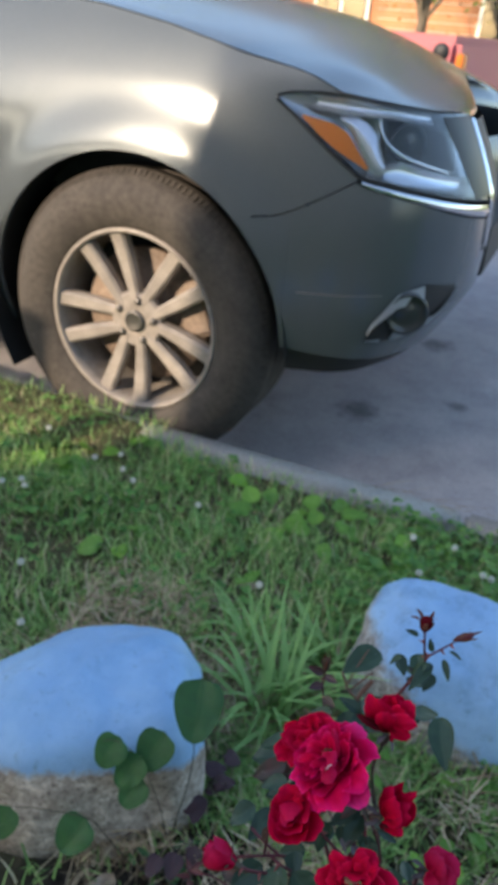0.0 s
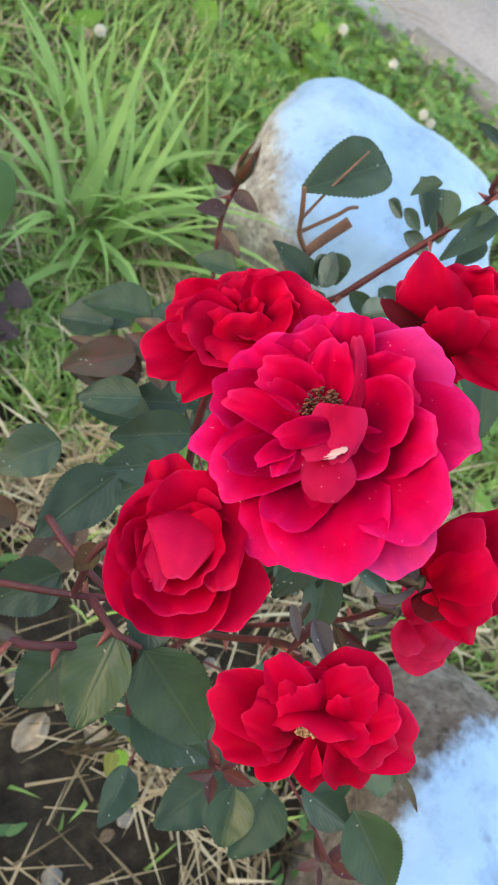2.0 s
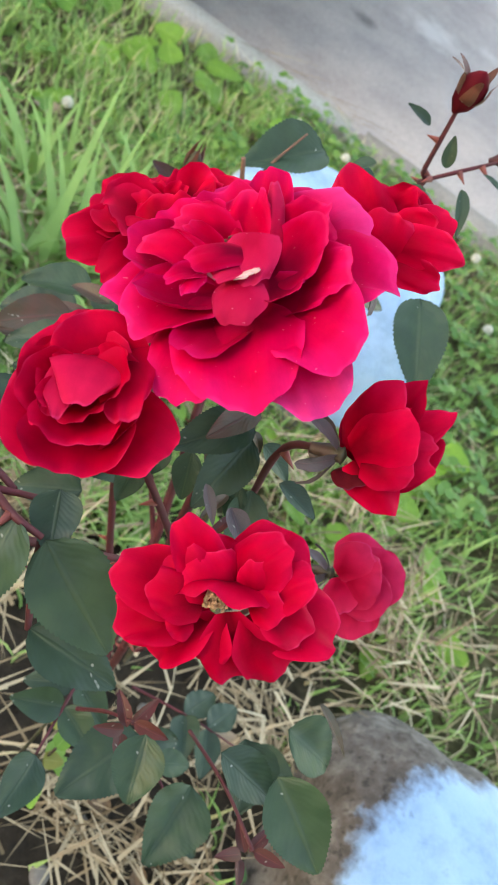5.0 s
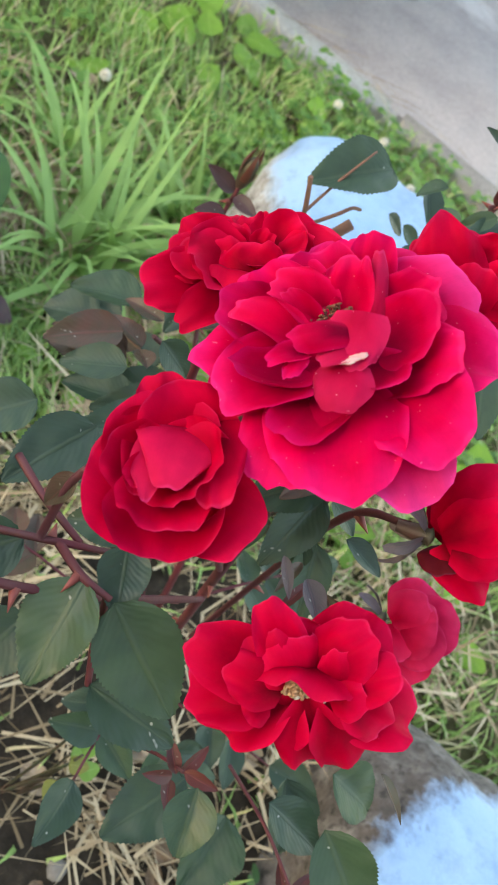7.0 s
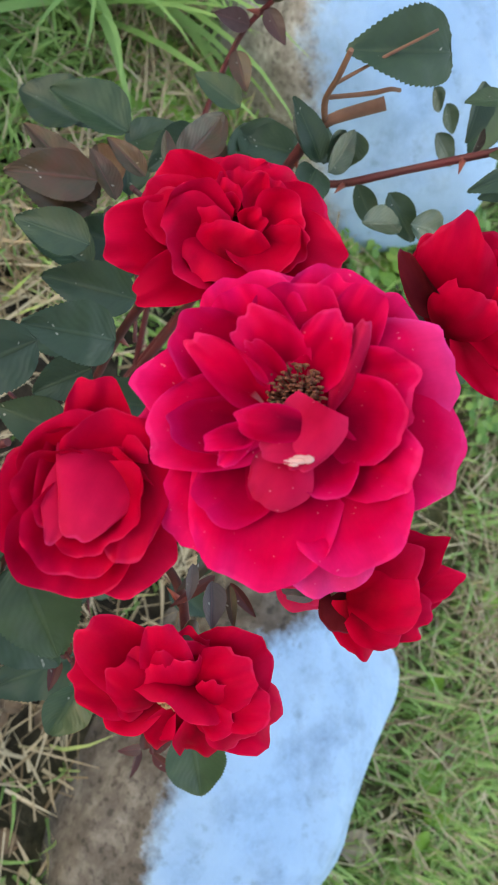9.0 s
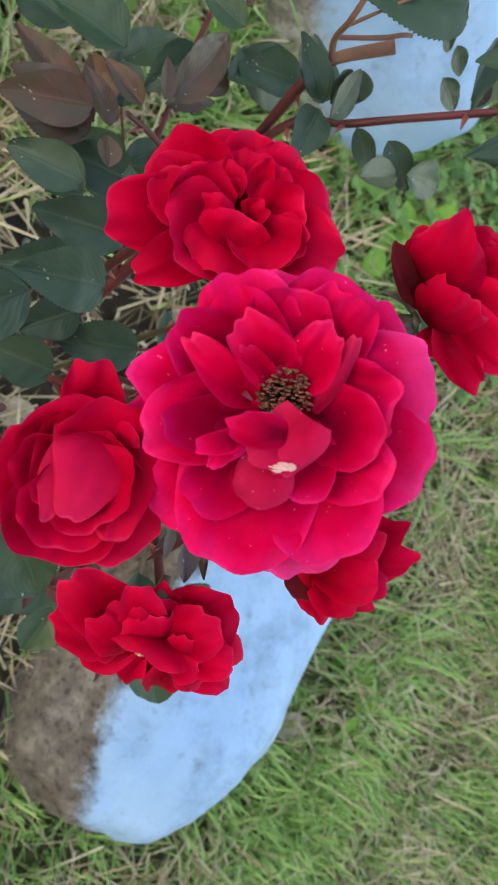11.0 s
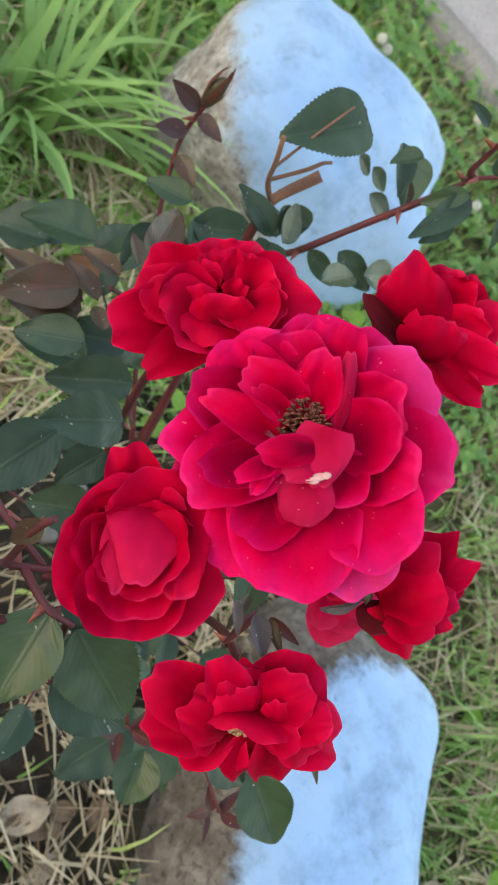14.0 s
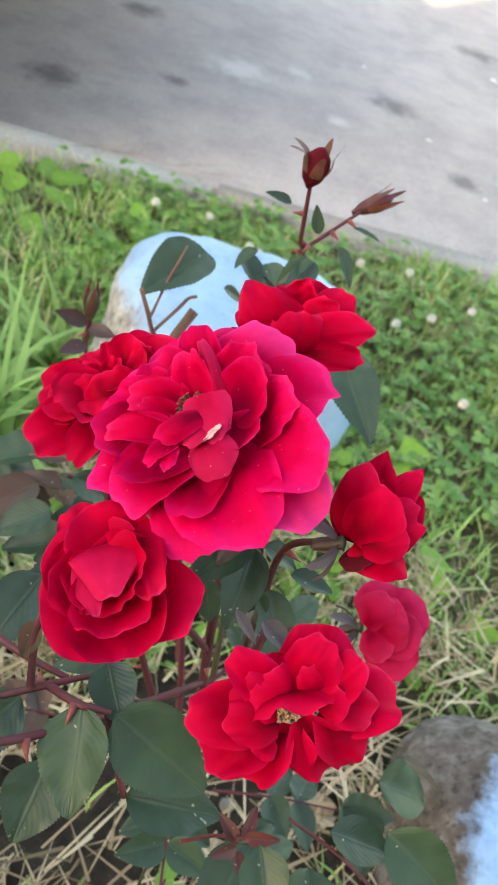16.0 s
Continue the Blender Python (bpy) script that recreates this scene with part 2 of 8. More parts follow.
def soil_material():
    m, nt, b = mat("lawn_soil", (0.1, 0.08, 0.05), 0.95, 0, 0.2)
    fine = tex(nt, 55, 8, 0.7)
    big = tex(nt, 3.2, 4, 0.6)
    dark = ramp(nt, fine, [(0.3, (0.018, 0.014, 0.011)), (0.55, (0.050, 0.040, 0.030)), (0.8, (0.12, 0.095, 0.068))])
    lawn = ramp(nt, fine, [(0.3, (0.05, 0.050, 0.022)), (0.55, (0.11, 0.105, 0.050)), (0.8, (0.24, 0.20, 0.115))])
    geo = nt.nodes.new("ShaderNodeTexCoord")
    sep = nt.nodes.new("ShaderNodeSeparateXYZ")
    nt.links.new(geo.outputs["Object"], sep.inputs[0])
    dx = math_node(nt, "SUBTRACT", sep.outputs[0], -0.05)
    dy = math_node(nt, "SUBTRACT", sep.outputs[1], 0.42)
    d2 = math_node(nt, "ADD", math_node(nt, "MULTIPLY", dx, dx), math_node(nt, "MULTIPLY", dy, dy))
    bed = math_node(nt, "ADD", math_node(nt, "SQRT", d2), math_node(nt, "MULTIPLY", math_node(nt, "SUBTRACT", big, 0.5), 0.4))
    is_lawn = ramp(nt, bed, [(0.22, (0, 0, 0)), (0.42, (1, 1, 1))])
    turf = ramp(nt, fine, [(0.3, (0.045, 0.080, 0.024)), (0.55, (0.105, 0.165, 0.048)), (0.8, (0.22, 0.26, 0.10))])
    is_turf = ramp(nt, math_node(nt, "MULTIPLY", bed, 0.2), [(0.30, (0, 0, 0)), (0.50, (1, 1, 1))])
    nt.links.new(mix(nt, is_turf, mix(nt, is_lawn, dark, lawn), turf), b.inputs["Base Color"])
    bump(nt, b, fine, 0.9, 0.012)
    return m


SOIL = soil_material()


def stone_paint_material(name, tint, dirt):
    """Pale blue paint brushed on a boulder, worn off to bare grey stone low down and at rubbed spots."""
    m, nt, b = mat(name, (0.4, 0.55, 0.75), 0.6, 0, 0.35)
    n1, n2, n3 = tex(nt, 9, 5, 0.65), tex(nt, 60, 6, 0.7), tex(nt, 2.6, 3, 0.5)
    paint = ramp(nt, n1, [(0.3, (0.215, 0.39, 0.62)), (0.55, (0.28, 0.47, 0.70)), (0.8, (0.375, 0.55, 0.75))])
    smudge = ramp(nt, n2, [(0.0, (0.35, 0.34, 0.33)), (0.28, (0.5, 0.5, 0.5)), (0.42, (1, 1, 1))])
    paint = mix(nt, 0.6, paint, smudge, "MULTIPLY")
    soot = ramp(nt, tex(nt, 14, 7, 0.72), [(0.0, (0.45, 0.46, 0.48)), (0.36, (0.62, 0.63, 0.65)), (0.50, (1, 1, 1))])
    paint = mix(nt, dirt, paint, soot, "MULTIPLY")
    bare = ramp(nt, n2, [(0.25, (0.08, 0.068, 0.056)), (0.5, (0.19, 0.165, 0.14)), (0.75, (0.38, 0.35, 0.31))])
    brown = ramp(nt, n1, [(0.35, (0.55, 0.48, 0.42)), (0.6, (1.1, 1.08, 1.05))])
    bare = mix(nt, 0.8, bare, brown, "MULTIPLY")
    bare = mix(nt, 1.0, bare, tint, "MULTIPLY")
    pits = ramp(nt, tex(nt, 170, 3, 0.6), [(0.0, (0.25, 0.25, 0.25)), (0.36, (0.45, 0.45, 0.45)), (0.46, (1, 1, 1))])
    bare = mix(nt, 0.8, bare, pits, "MULTIPLY")
    at = nt.nodes.new("ShaderNodeAttribute")
    at.attribute_name = "paint"
    edge = math_node(nt, "ADD", at.outputs["Fac"], math_node(nt, "MULTIPLY", math_node(nt, "SUBTRACT", n2, 0.5), 0.55))
    edge = math_node(nt, "ADD", edge, math_node(nt, "MULTIPLY", math_node(nt, "SUBTRACT", n1, 0.5), 0.5))
    cover = ramp(nt, edge, [(0.38, (0, 0, 0)), (0.60, (1, 1, 1))])
    nt.links.new(mix(nt, cover, bare, paint), b.inputs["Base Color"])
    nt.links.new(ramp(nt, cover, [(0.0, (0.92, 0.92, 0.92)), (1.0, (0.5, 0.5, 0.5))]), b.inputs["Roughness"])
    bump(nt, b, math_node(nt, "ADD", n2, math_node(nt, "MULTIPLY", n1, 0.8)), 0.5, 0.006)
    return m


STONE_PALE = stone_paint_material("blue_painted_pale_stone", (2.2, 2.25, 2.3), 0.2)
STONE_GREY = stone_paint_material("blue_painted_grey_stone", (2.0, 2.25, 2.55), 0.6)
STONE_BROWN = stone_paint_material("blue_painted_brown_stone", (0.78, 0.82, 0.90), 0.75)


def mineral(name, stops, fine, rough, strength, dist, wide=1.2, wide_stops=None):
    m, nt, b = mat(name, stops[0][1], rough, 0, 0.35)
    n = tex(nt, fine, 8, 0.75)
    col = ramp(nt, n, stops)
    w = tex(nt, wide, 5, 0.6)
    col = mix(nt, 0.9, col, ramp(nt, w, wide_stops or [(0.3, (0.72, 0.72, 0.74)), (0.7, (1.2, 1.19, 1.17))]), "MULTIPLY")
    nt.links.new(col, b.inputs["Base Color"])
    bump(nt, b, n, strength, dist)
    return m


def road_material():
    """Worn asphalt with mortar spills and oily spots of their own shape."""
    m, nt, b = mat("worn_asphalt", (0.3, 0.3, 0.3), 0.85, 0, 0.12)
    n, w, mid = tex(nt, 140, 8, 0.75), tex(nt, 0.9, 5, 0.6), tex(nt, 7, 6, 0.7)
    col = ramp(nt, n, [(0.3, (0.305, 0.281, 0.270)), (0.5, (0.415, 0.384, 0.373)), (0.75, (0.54, 0.503, 0.493))])
    col = mix(nt, 0.9, col, ramp(nt, w, [(0.3, (0.82, 0.82, 0.84)), (0.7, (1.15, 1.14, 1.12))]), "MULTIPLY")
    col = mix(nt, 0.8, col, ramp(nt, mid, [(0.32, (0.78, 0.78, 0.80)), (0.6, (1.05, 1.05, 1.04))]), "MULTIPLY")
    rag = tex(nt, 16, 7, 0.75)
    co = nt.nodes.new("ShaderNodeTexCoord")
    for x, y, r, paint in ((-0.215, 2.60, 0.11, (0.60, 0.59, 0.58)), (0.10, 2.45, 0.04, (0.55, 0.54, 0.53)), (-0.05, 2.75, 0.05, (0.52, 0.51, 0.50)), (0.26, 2.73, 0.09, (0.12, 0.118, 0.115)), (-0.60, 2.12, 0.085, (0.11, 0.108, 0.105)),
                           (-0.56, 2.85, 0.08, (0.12, 0.118, 0.115)), (0.61, 3.74, 0.11, (0.13, 0.128, 0.125)), (-0.35, 2.35, 0.05, (0.14, 0.138, 0.135)), (0.45, 2.30, 0.06, (0.14, 0.138, 0.135)), (-0.95, 1.95, 0.16, (0.25, 0.235, 0.225))):
        d = nt.nodes.new("ShaderNodeVectorMath")
        d.operation = "DISTANCE"
        nt.links.new(co.outputs["Object"], d.inputs[0])
        d.inputs[1].default_value = (x, y, -0.13)
        edge = math_node(nt, "ADD", math_node(nt, "DIVIDE", d.outputs["Value"], r), math_node(nt, "MULTIPLY", math_node(nt, "SUBTRACT", rag, 0.5), 2.6))
        col = mix(nt, ramp(nt, edge, [(0.25, (0.75, 0.75, 0.75)), (1.0, (0, 0, 0))]), col, paint)
    nt.links.new(col, b.inputs["Base Color"])
    bump(nt, b, math_node(nt, "ADD", n, mid), 0.5, 0.004)
    return m


ROAD = road_material()
KERB = mineral("kerb_concrete", [(0.3, (0.20, 0.19, 0.175)), (0.5, (0.32, 0.31, 0.29)), (0.75, (0.43, 0.42, 0.40))], 160, 0.85, 0.5, 0.003, 4)
SHADE_WALL = mineral("house_render", [(0.3, (0.42, 0.38, 0.32)), (0.7, (0.52, 0.48, 0.42))], 60, 0.9, 0.3, 0.004, 1)
PEBBLE = mineral("pebble", [(0.3, (0.17, 0.155, 0.135)), (0.7, (0.30, 0.28, 0.25))], 90, 0.8, 0.4, 0.002, 8)
PAPER = mineral("white_scrap", [(0.3, (0.65, 0.66, 0.66)), (0.7, (0.8, 0.8, 0.8))], 80, 0.7, 0.3, 0.002, 8)
LITTER = mineral("dead_leaf", [(0.3, (0.26, 0.19, 0.125)), (0.7, (0.50, 0.42, 0.32))], 60, 0.8, 0.4, 0.002, 20)
LITTER_DARK = mineral("dark_dead_leaf", [(0.3, (0.12, 0.075, 0.045)), (0.7, (0.28, 0.19, 0.12))], 60, 0.85, 0.4, 0.002, 20)
CLOVER_FLOWER = mineral("clover_flower_white", [(0.3, (0.55, 0.55, 0.46)), (0.7, (0.78, 0.77, 0.72))], 300, 0.8, 0.5, 0.002, 60)


def paint_material():
    m, nt, b = mat("grey_car_paint", (0.105, 0.115, 0.118), 0.30, 0.20, 0.35)
    flake = tex(nt, 900, 2, 0.5)
    dust = tex(nt, 5, 5, 0.65)
    col = ramp(nt, flake, [(0.3, (0.076, 0.088, 0.096)), (0.7, (0.106, 0.121, 0.131))])
    col = mix(nt, math_node(nt, "MULTIPLY", ramp(nt, dust, [(0.35, (0, 0, 0)), (0.9, (1, 1, 1))]), 0.05), col, (0.26, 0.25, 0.23))
    nt.links.new(col, b.inputs["Base Color"])
    nt.links.new(ramp(nt, dust, [(0.3, (0.17, 0.17, 0.17)), (0.8, (0.21, 0.21, 0.21))]), b.inputs["Roughness"])
    b.inputs["Coat Weight"].default_value = 0.35
    b.inputs["Coat Roughness"].default_value = 0.12
    return m


CAR_PAINT = paint_material()
CHROME = mat("chrome", (0.75, 0.76, 0.78), 0.12, 1.0)[0]
SATIN = mat("satin_trim", (0.24, 0.26, 0.29), 0.45, 0.35)[0]
ALLOY = mineral("dusty_alloy", [(0.3, (0.22, 0.195, 0.172)), (0.7, (0.34, 0.30, 0.265))], 40, 0.42, 0.1, 0.001, 9)
RUBBER = mineral("dusty_tyre_rubber", [(0.3, (0.040, 0.035, 0.031)), (0.7, (0.090, 0.078, 0.068))], 60, 0.85, 0.3, 0.001, 7)
BLACK = mat("black_plastic", (0.014, 0.014, 0.015), 0.55)[0]
BRAKE = mineral("rusty_brake_iron", [(0.3, (0.15, 0.105, 0.08)), (0.7, (0.32, 0.25, 0.20))], 70, 0.7, 0.3, 0.001, 9)
AMBER = mat("amber_reflector", (0.55, 0.16, 0.02), 0.25)[0]
LAMP_GREY = mat("lamp_bowl", (0.30, 0.33, 0.36), 0.18, 0.7)[0]


def glass_material():
    m = bpy.data.materials.new("clear_lamp_glass")
    m.use_nodes = True
    nt = m.node_tree
    b = nt.nodes["Principled BSDF"]
    b.inputs["Roughness"].default_value = 0.03
    b.inputs["Transmission Weight"].default_value = 1.0
    b.inputs["IOR"].default_value = 1.15
    b.inputs["Base Color"].default_value = (0.95, 0.97, 1, 1)
    b.inputs["Coat Weight"].default_value = 0.8
    return m


LENS = glass_material()


# ---- mesh helpers ----
WORLD = {}
rng = random.Random(7)


def unit(v):
    return Vector(v).normalized()


def mesh_of(name, verts, faces, material, uv=None, smooth=True):
    me = bpy.data.meshes.new(name)
    me.from_pydata([tuple(v) for v in verts], [], [tuple(f) for f in faces])
    if uv is not None:
        layer = me.uv_layers.new(name="UVMap")
        loops = np.empty(len(me.loops), dtype=np.int32)
        me.loops.foreach_get("vertex_index", loops)
        layer.data.foreach_set("uv", np.asarray(uv, dtype=np.float32)[loops].ravel())
    if smooth:
        me.polygons.foreach_set("use_smooth", [True] * len(me.polygons))
    me.materials.append(material)
    me.update()
    return me


def grid_mesh(name, P, material, close_u=False, smooth=True):
    """A sheet from rows of points."""
    nv, nu = len(P), len(P[0])
    verts = [p for row in P for p in row]
    faces = []
    for j in range(nv - 1):
        for i in range(nu if close_u else nu - 1):
            k = (i + 1) % nu
            faces.append((j * nu + i, j * nu + k, (j + 1) * nu + k, (j + 1) * nu + i))
    uv = [(i / (nu - 1), j / (nv - 1)) for j in range(nv) for i in range(nu)]
    return mesh_of(name, verts, faces, material, uv, smooth)


def bm_mesh(name, bm, material, smooth=True):
    me = bpy.data.meshes.new(name)
    bm.to_mesh(me)
    bm.free()
    if smooth:
        me.polygons.foreach_set("use_smooth", [True] * len(me.polygons))
    me.materials.append(material)
    return me


def root(name, place, label, category, group="", kind=""):
    ob = tagged(new(name), label, category, group, kind)
    ob.empty_display_size = 0.05
    ob.matrix_basis = Matrix.Translation(place)
    WORLD[ob.name] = ob.matrix_basis.copy()
    return ob


def part(name, me, parent, m=None, label=""):
    """Links a mesh as a part of a thing; m is its place in the world."""
    ob = new(name, me)
    ob.parent = parent
    ob.matrix_parent_inverse = WORLD[parent.name].inverted()
    ob.matrix_basis = m.copy() if m is not None else Matrix()
    WORLD[ob.name] = ob.matrix_basis.copy()
    return tagged(ob, label)


def thing(name, me, label, category, m=None, group="", kind=""):
    ob = tagged(new(name, me), label, category, group, kind)
    ob.matrix_basis = m.copy() if m is not None else Matrix()
    WORLD[ob.name] = ob.matrix_basis.copy()
    return ob


def spline(points, n):
    """Points along a smooth line through the given ones."""
    p = [Vector(q) for q in points]
    p = [p[0] * 2 - p[1]] + p + [p[-1] * 2 - p[-2]]
    out = []
    for i in range(1, len(p) - 2):
        for k in range(n):
            t = k / n
            a, b, c, d = p[i - 1:i + 3]
            out.append(0.5 * (2 * b + (c - a) * t + (2 * a - 5 * b + 4 * c - d) * t * t + (3 * b - a - 3 * c + d) * t ** 3))
    return out + [p[-2]]


def tube_mesh(name, points, r0, r1, material, sides=8, n=6, knobby=0.0):
    line = spline(points, n)
    rows, up = [], Vector((0.31, 0.17, 0.93))
    for k, q in enumerate(line):
        d = (line[min(k + 1, len(line) - 1)] - line[max(k - 1, 0)]).normalized()
        a = d.cross(up)
        a = a.normalized() if a.length > 1e-4 else Vector((1, 0, 0))
        b = d.cross(a)
        r = r0 + (r1 - r0) * k / (len(line) - 1)
        r *= 1 + knobby * noise.noise(q * 90)
        rows.append([q + (a * math.cos(2 * math.pi * i / sides) + b * math.sin(2 * math.pi * i / sides)) * r for i in range(sides)])
    me = grid_mesh(name, rows, material, close_u=True)
    bm = bmesh.new()
    bm.from_mesh(me)
    bm.verts.ensure_lookup_table()
    for loop in (range(sides), range(len(bm.verts) - sides, len(bm.verts))):
        bm.faces.new([bm.verts[i] for i in loop])
    bm.to_mesh(me)
    bm.free()
    return me


def frame_from(axis, hint=(0, 0, 1), place=(0, 0, 0)):
    """A pose whose z lies along axis, and whose y is as near the hint as it can be."""
    z = unit(axis)
    x = Vector(hint).cross(z)
    x = x.normalized() if x.length > 1e-4 else Vector((1, 0, 0))
    y = z.cross(x)
    m = Matrix((x, y, z)).transposed().to_4x4()
    m.translation = Vector(place)
    return m


def lathe_mesh(name, profile, material, sides=48, smooth=True):
    """Turns (radius, height) pairs round z."""
    rows = [[(r * math.cos(2 * math.pi * i / sides), r * math.sin(2 * math.pi * i / sides), h) for i in range(sides)] for r, h in profile]
    return grid_mesh(name, rows, material, close_u=True, smooth=smooth)


def box_mesh(name, lo, hi, material, bevel=0.0, m=None):
    bm = bmesh.new()
    bmesh.ops.create_cube(bm, size=1)
    for v in bm.verts:
        v.co = Vector([lo[i] + (v.co[i] + 0.5) * (hi[i] - lo[i]) for i in range(3)])
    if bevel:
        bmesh.ops.bevel(bm, geom=list(bm.edges), offset=bevel, segments=2, affect="EDGES")
    if m is not None:
        bmesh.ops.transform(bm, matrix=m, verts=bm.verts)
    return bm_mesh(name, bm, material, smooth=False)


# ---- ground, kerb, road ----
KERB_FRAME = pose(0, 1.5255, 0, 0, 0, 5.14)   # x along the kerb, y = 0 at its road edge
ROAD_Z = -0.13


def kerb_xy(x, y):
    return KERB_FRAME @ Vector((x, y, 0))


def lump(x, y):
    """Height of the lawn."""
    near = 0.010 * noise.noise(Vector((x * 3, y * 3, 0))) + 0.007 * noise.noise(Vector((x * 11, y * 11, 4)))
    return near + 0.004 * noise.noise(Vector((x * 35, y * 35, 9)))


def uneven_steps(lo, hi, fine_lo, fine_hi, step):
    mid = list(np.arange(fine_lo, fine_hi + 1e-6, step))
    return [lo, lo * 0.4 + fine_lo * 0.6, fine_lo - 1.0] + mid + ([fine_hi + 1.0, hi * 0.4 + fine_hi * 0.6, hi] if hi > fine_hi + 2 else [])


def build_ground():
    big = grid_mesh("ground", [[(x, y, ROAD_Z - 0.02) for x in (-900, -60, 60, 900)] for y in (-900, -60, 60, 900)], SOIL)
    tagged(new("ground", big), "bare earth and dry grass reaching the horizon", "ground", kind="structure")
    xs = uneven_steps(-40, 40, -1.9, 1.5, 0.025)
    ys = uneven_steps(-30, -0.086, -1.75, -0.086, 0.0208)
    rows = []
    for y in ys:
        row = []
        for x in xs:
            w = kerb_xy(x, y)
            row.append((w.x, w.y, lump(w.x, w.y) if abs(x) < 3 and y > -3 else 0.0))
        rows.append(row)
    ob = tagged(new("lawn", grid_mesh("lawn", rows, SOIL)), "patchy lawn with bare dark soil round the rose", "lawn", kind="structure")
    ob.data.flip_normals()
    rows = [[(*kerb_xy(x, y).xy, ROAD_Z) for x in np.linspace(-40, 40, 160)] for y in np.linspace(-0.01, 7.2, 30)]
    tagged(new("road", grid_mesh("road", rows, ROAD)), "worn grey asphalt street with pale patches", "road", kind="structure")
    # kerb stones, end to end with thin joints
    kerb = tagged(new("kerb"), "weathered concrete kerb flush with the lawn", "kerb", kind="structure")
    WORLD[kerb.name] = Matrix()
    length = 1.0
    bm = bmesh.new()
    bmesh.ops.create_cube(bm, size=1)
    for v in bm.verts:
        v.co = Vector((v.co.x * (length - 0.008), v.co.y * 0.086 - 0.043, (v.co.z - 0.5) * 0.20 + 0.018))
    bmesh.ops.bevel(bm, geom=list(bm.edges), offset=0.010, segments=2, affect="EDGES")
    stone = bm_mesh("kerb_stone", bm, KERB)
    for i in range(-9, 9):
        part("kerb_stone", stone, kerb, KERB_FRAME @ pose(i * length + 0.37, 0, 0, rng.uniform(-0.6, 0.6), 0, 0))
    # verge on the far side
    rows = [[(*kerb_xy(x, y).xy, 0.0 + 0.02 * noise.noise(Vector((x, y, 0)))) for x in np.linspace(-40, 40, 60)] for y in np.linspace(7.3, 40, 20)]
    tagged(new("far_verge", grid_mesh("far_verge", rows, FAR_GRASS)), "sunlit strip of grass across the street", "verge", kind="structure")
    tagged(new("far_kerb", box_mesh("far_kerb", (-40, 7.2, ROAD_Z - 0.05), (40, 7.32, 0.02), KERB, 0.01, KERB_FRAME)), "concrete kerb across the street", "kerb", kind="structure")


FAR_GRASS = mineral("far_grass", [(0.3, (0.10, 0.17, 0.03)), (0.7, (0.22, 0.30, 0.07))], 12, 0.9, 0.4, 0.02, 0.6)
build_ground()

# unseen walls and slab added behind the walk to lay shade over the rose bed
wall = thing("wall_house", box_mesh("wall_house", (-3.27, -4.3, -0.2), (9.0, -4.0, 5.2), SHADE_WALL, 0.01), "unseen plain wall added to shade the rose bed", "wall", kind="structure")
thing("wall_house_side", box_mesh("wall_house_side", (-3.27, -9.0, -0.2), (-3.02, -4.304, 5.2), SHADE_WALL, 0.01), "unseen plain wall added to shade the rose bed", "wall", kind="structure")
thing("house_roof", box_mesh("house_roof", (-3.27, -9.2, 5.204), (9.2, -3.9, 5.4), SHADE_WALL, 0.02), "unseen flat slab added on top of the shading wall", "roof", kind="structure")


# unseen low wall with a rail on posts behind the lawn, added to cast shade that stops short of the kerb
thing("wall_garden", box_mesh("wall_garden", (-7.0, -1.35, -0.2), (-1.95, -1.2, 1.03), SHADE_WALL, 0.012), "unseen low wall added to shade the lawn", "wall", kind="structure")
# rail and posts are added only for their shade on the tyre
rail = thing("trim_garden_rail", box_mesh("trim_garden_rail", (-7.0, -1.25, 1.22), (-2.40, -1.21, 1.40), SHADE_WALL, 0.012), "unseen rail added to cast a band of shade on the wheel", "rail", kind="structure")
post = box_mesh("post", (-0.03, -1.247, 1.034), (0.03, -1.21, 1.26), SHADE_WALL, 0.006)
for x in (-6.9, -5.7, -4.5, -3.3, -2.55, -2.14):
    part("post", post, rail, Matrix.Translation((x, 0, 0)))


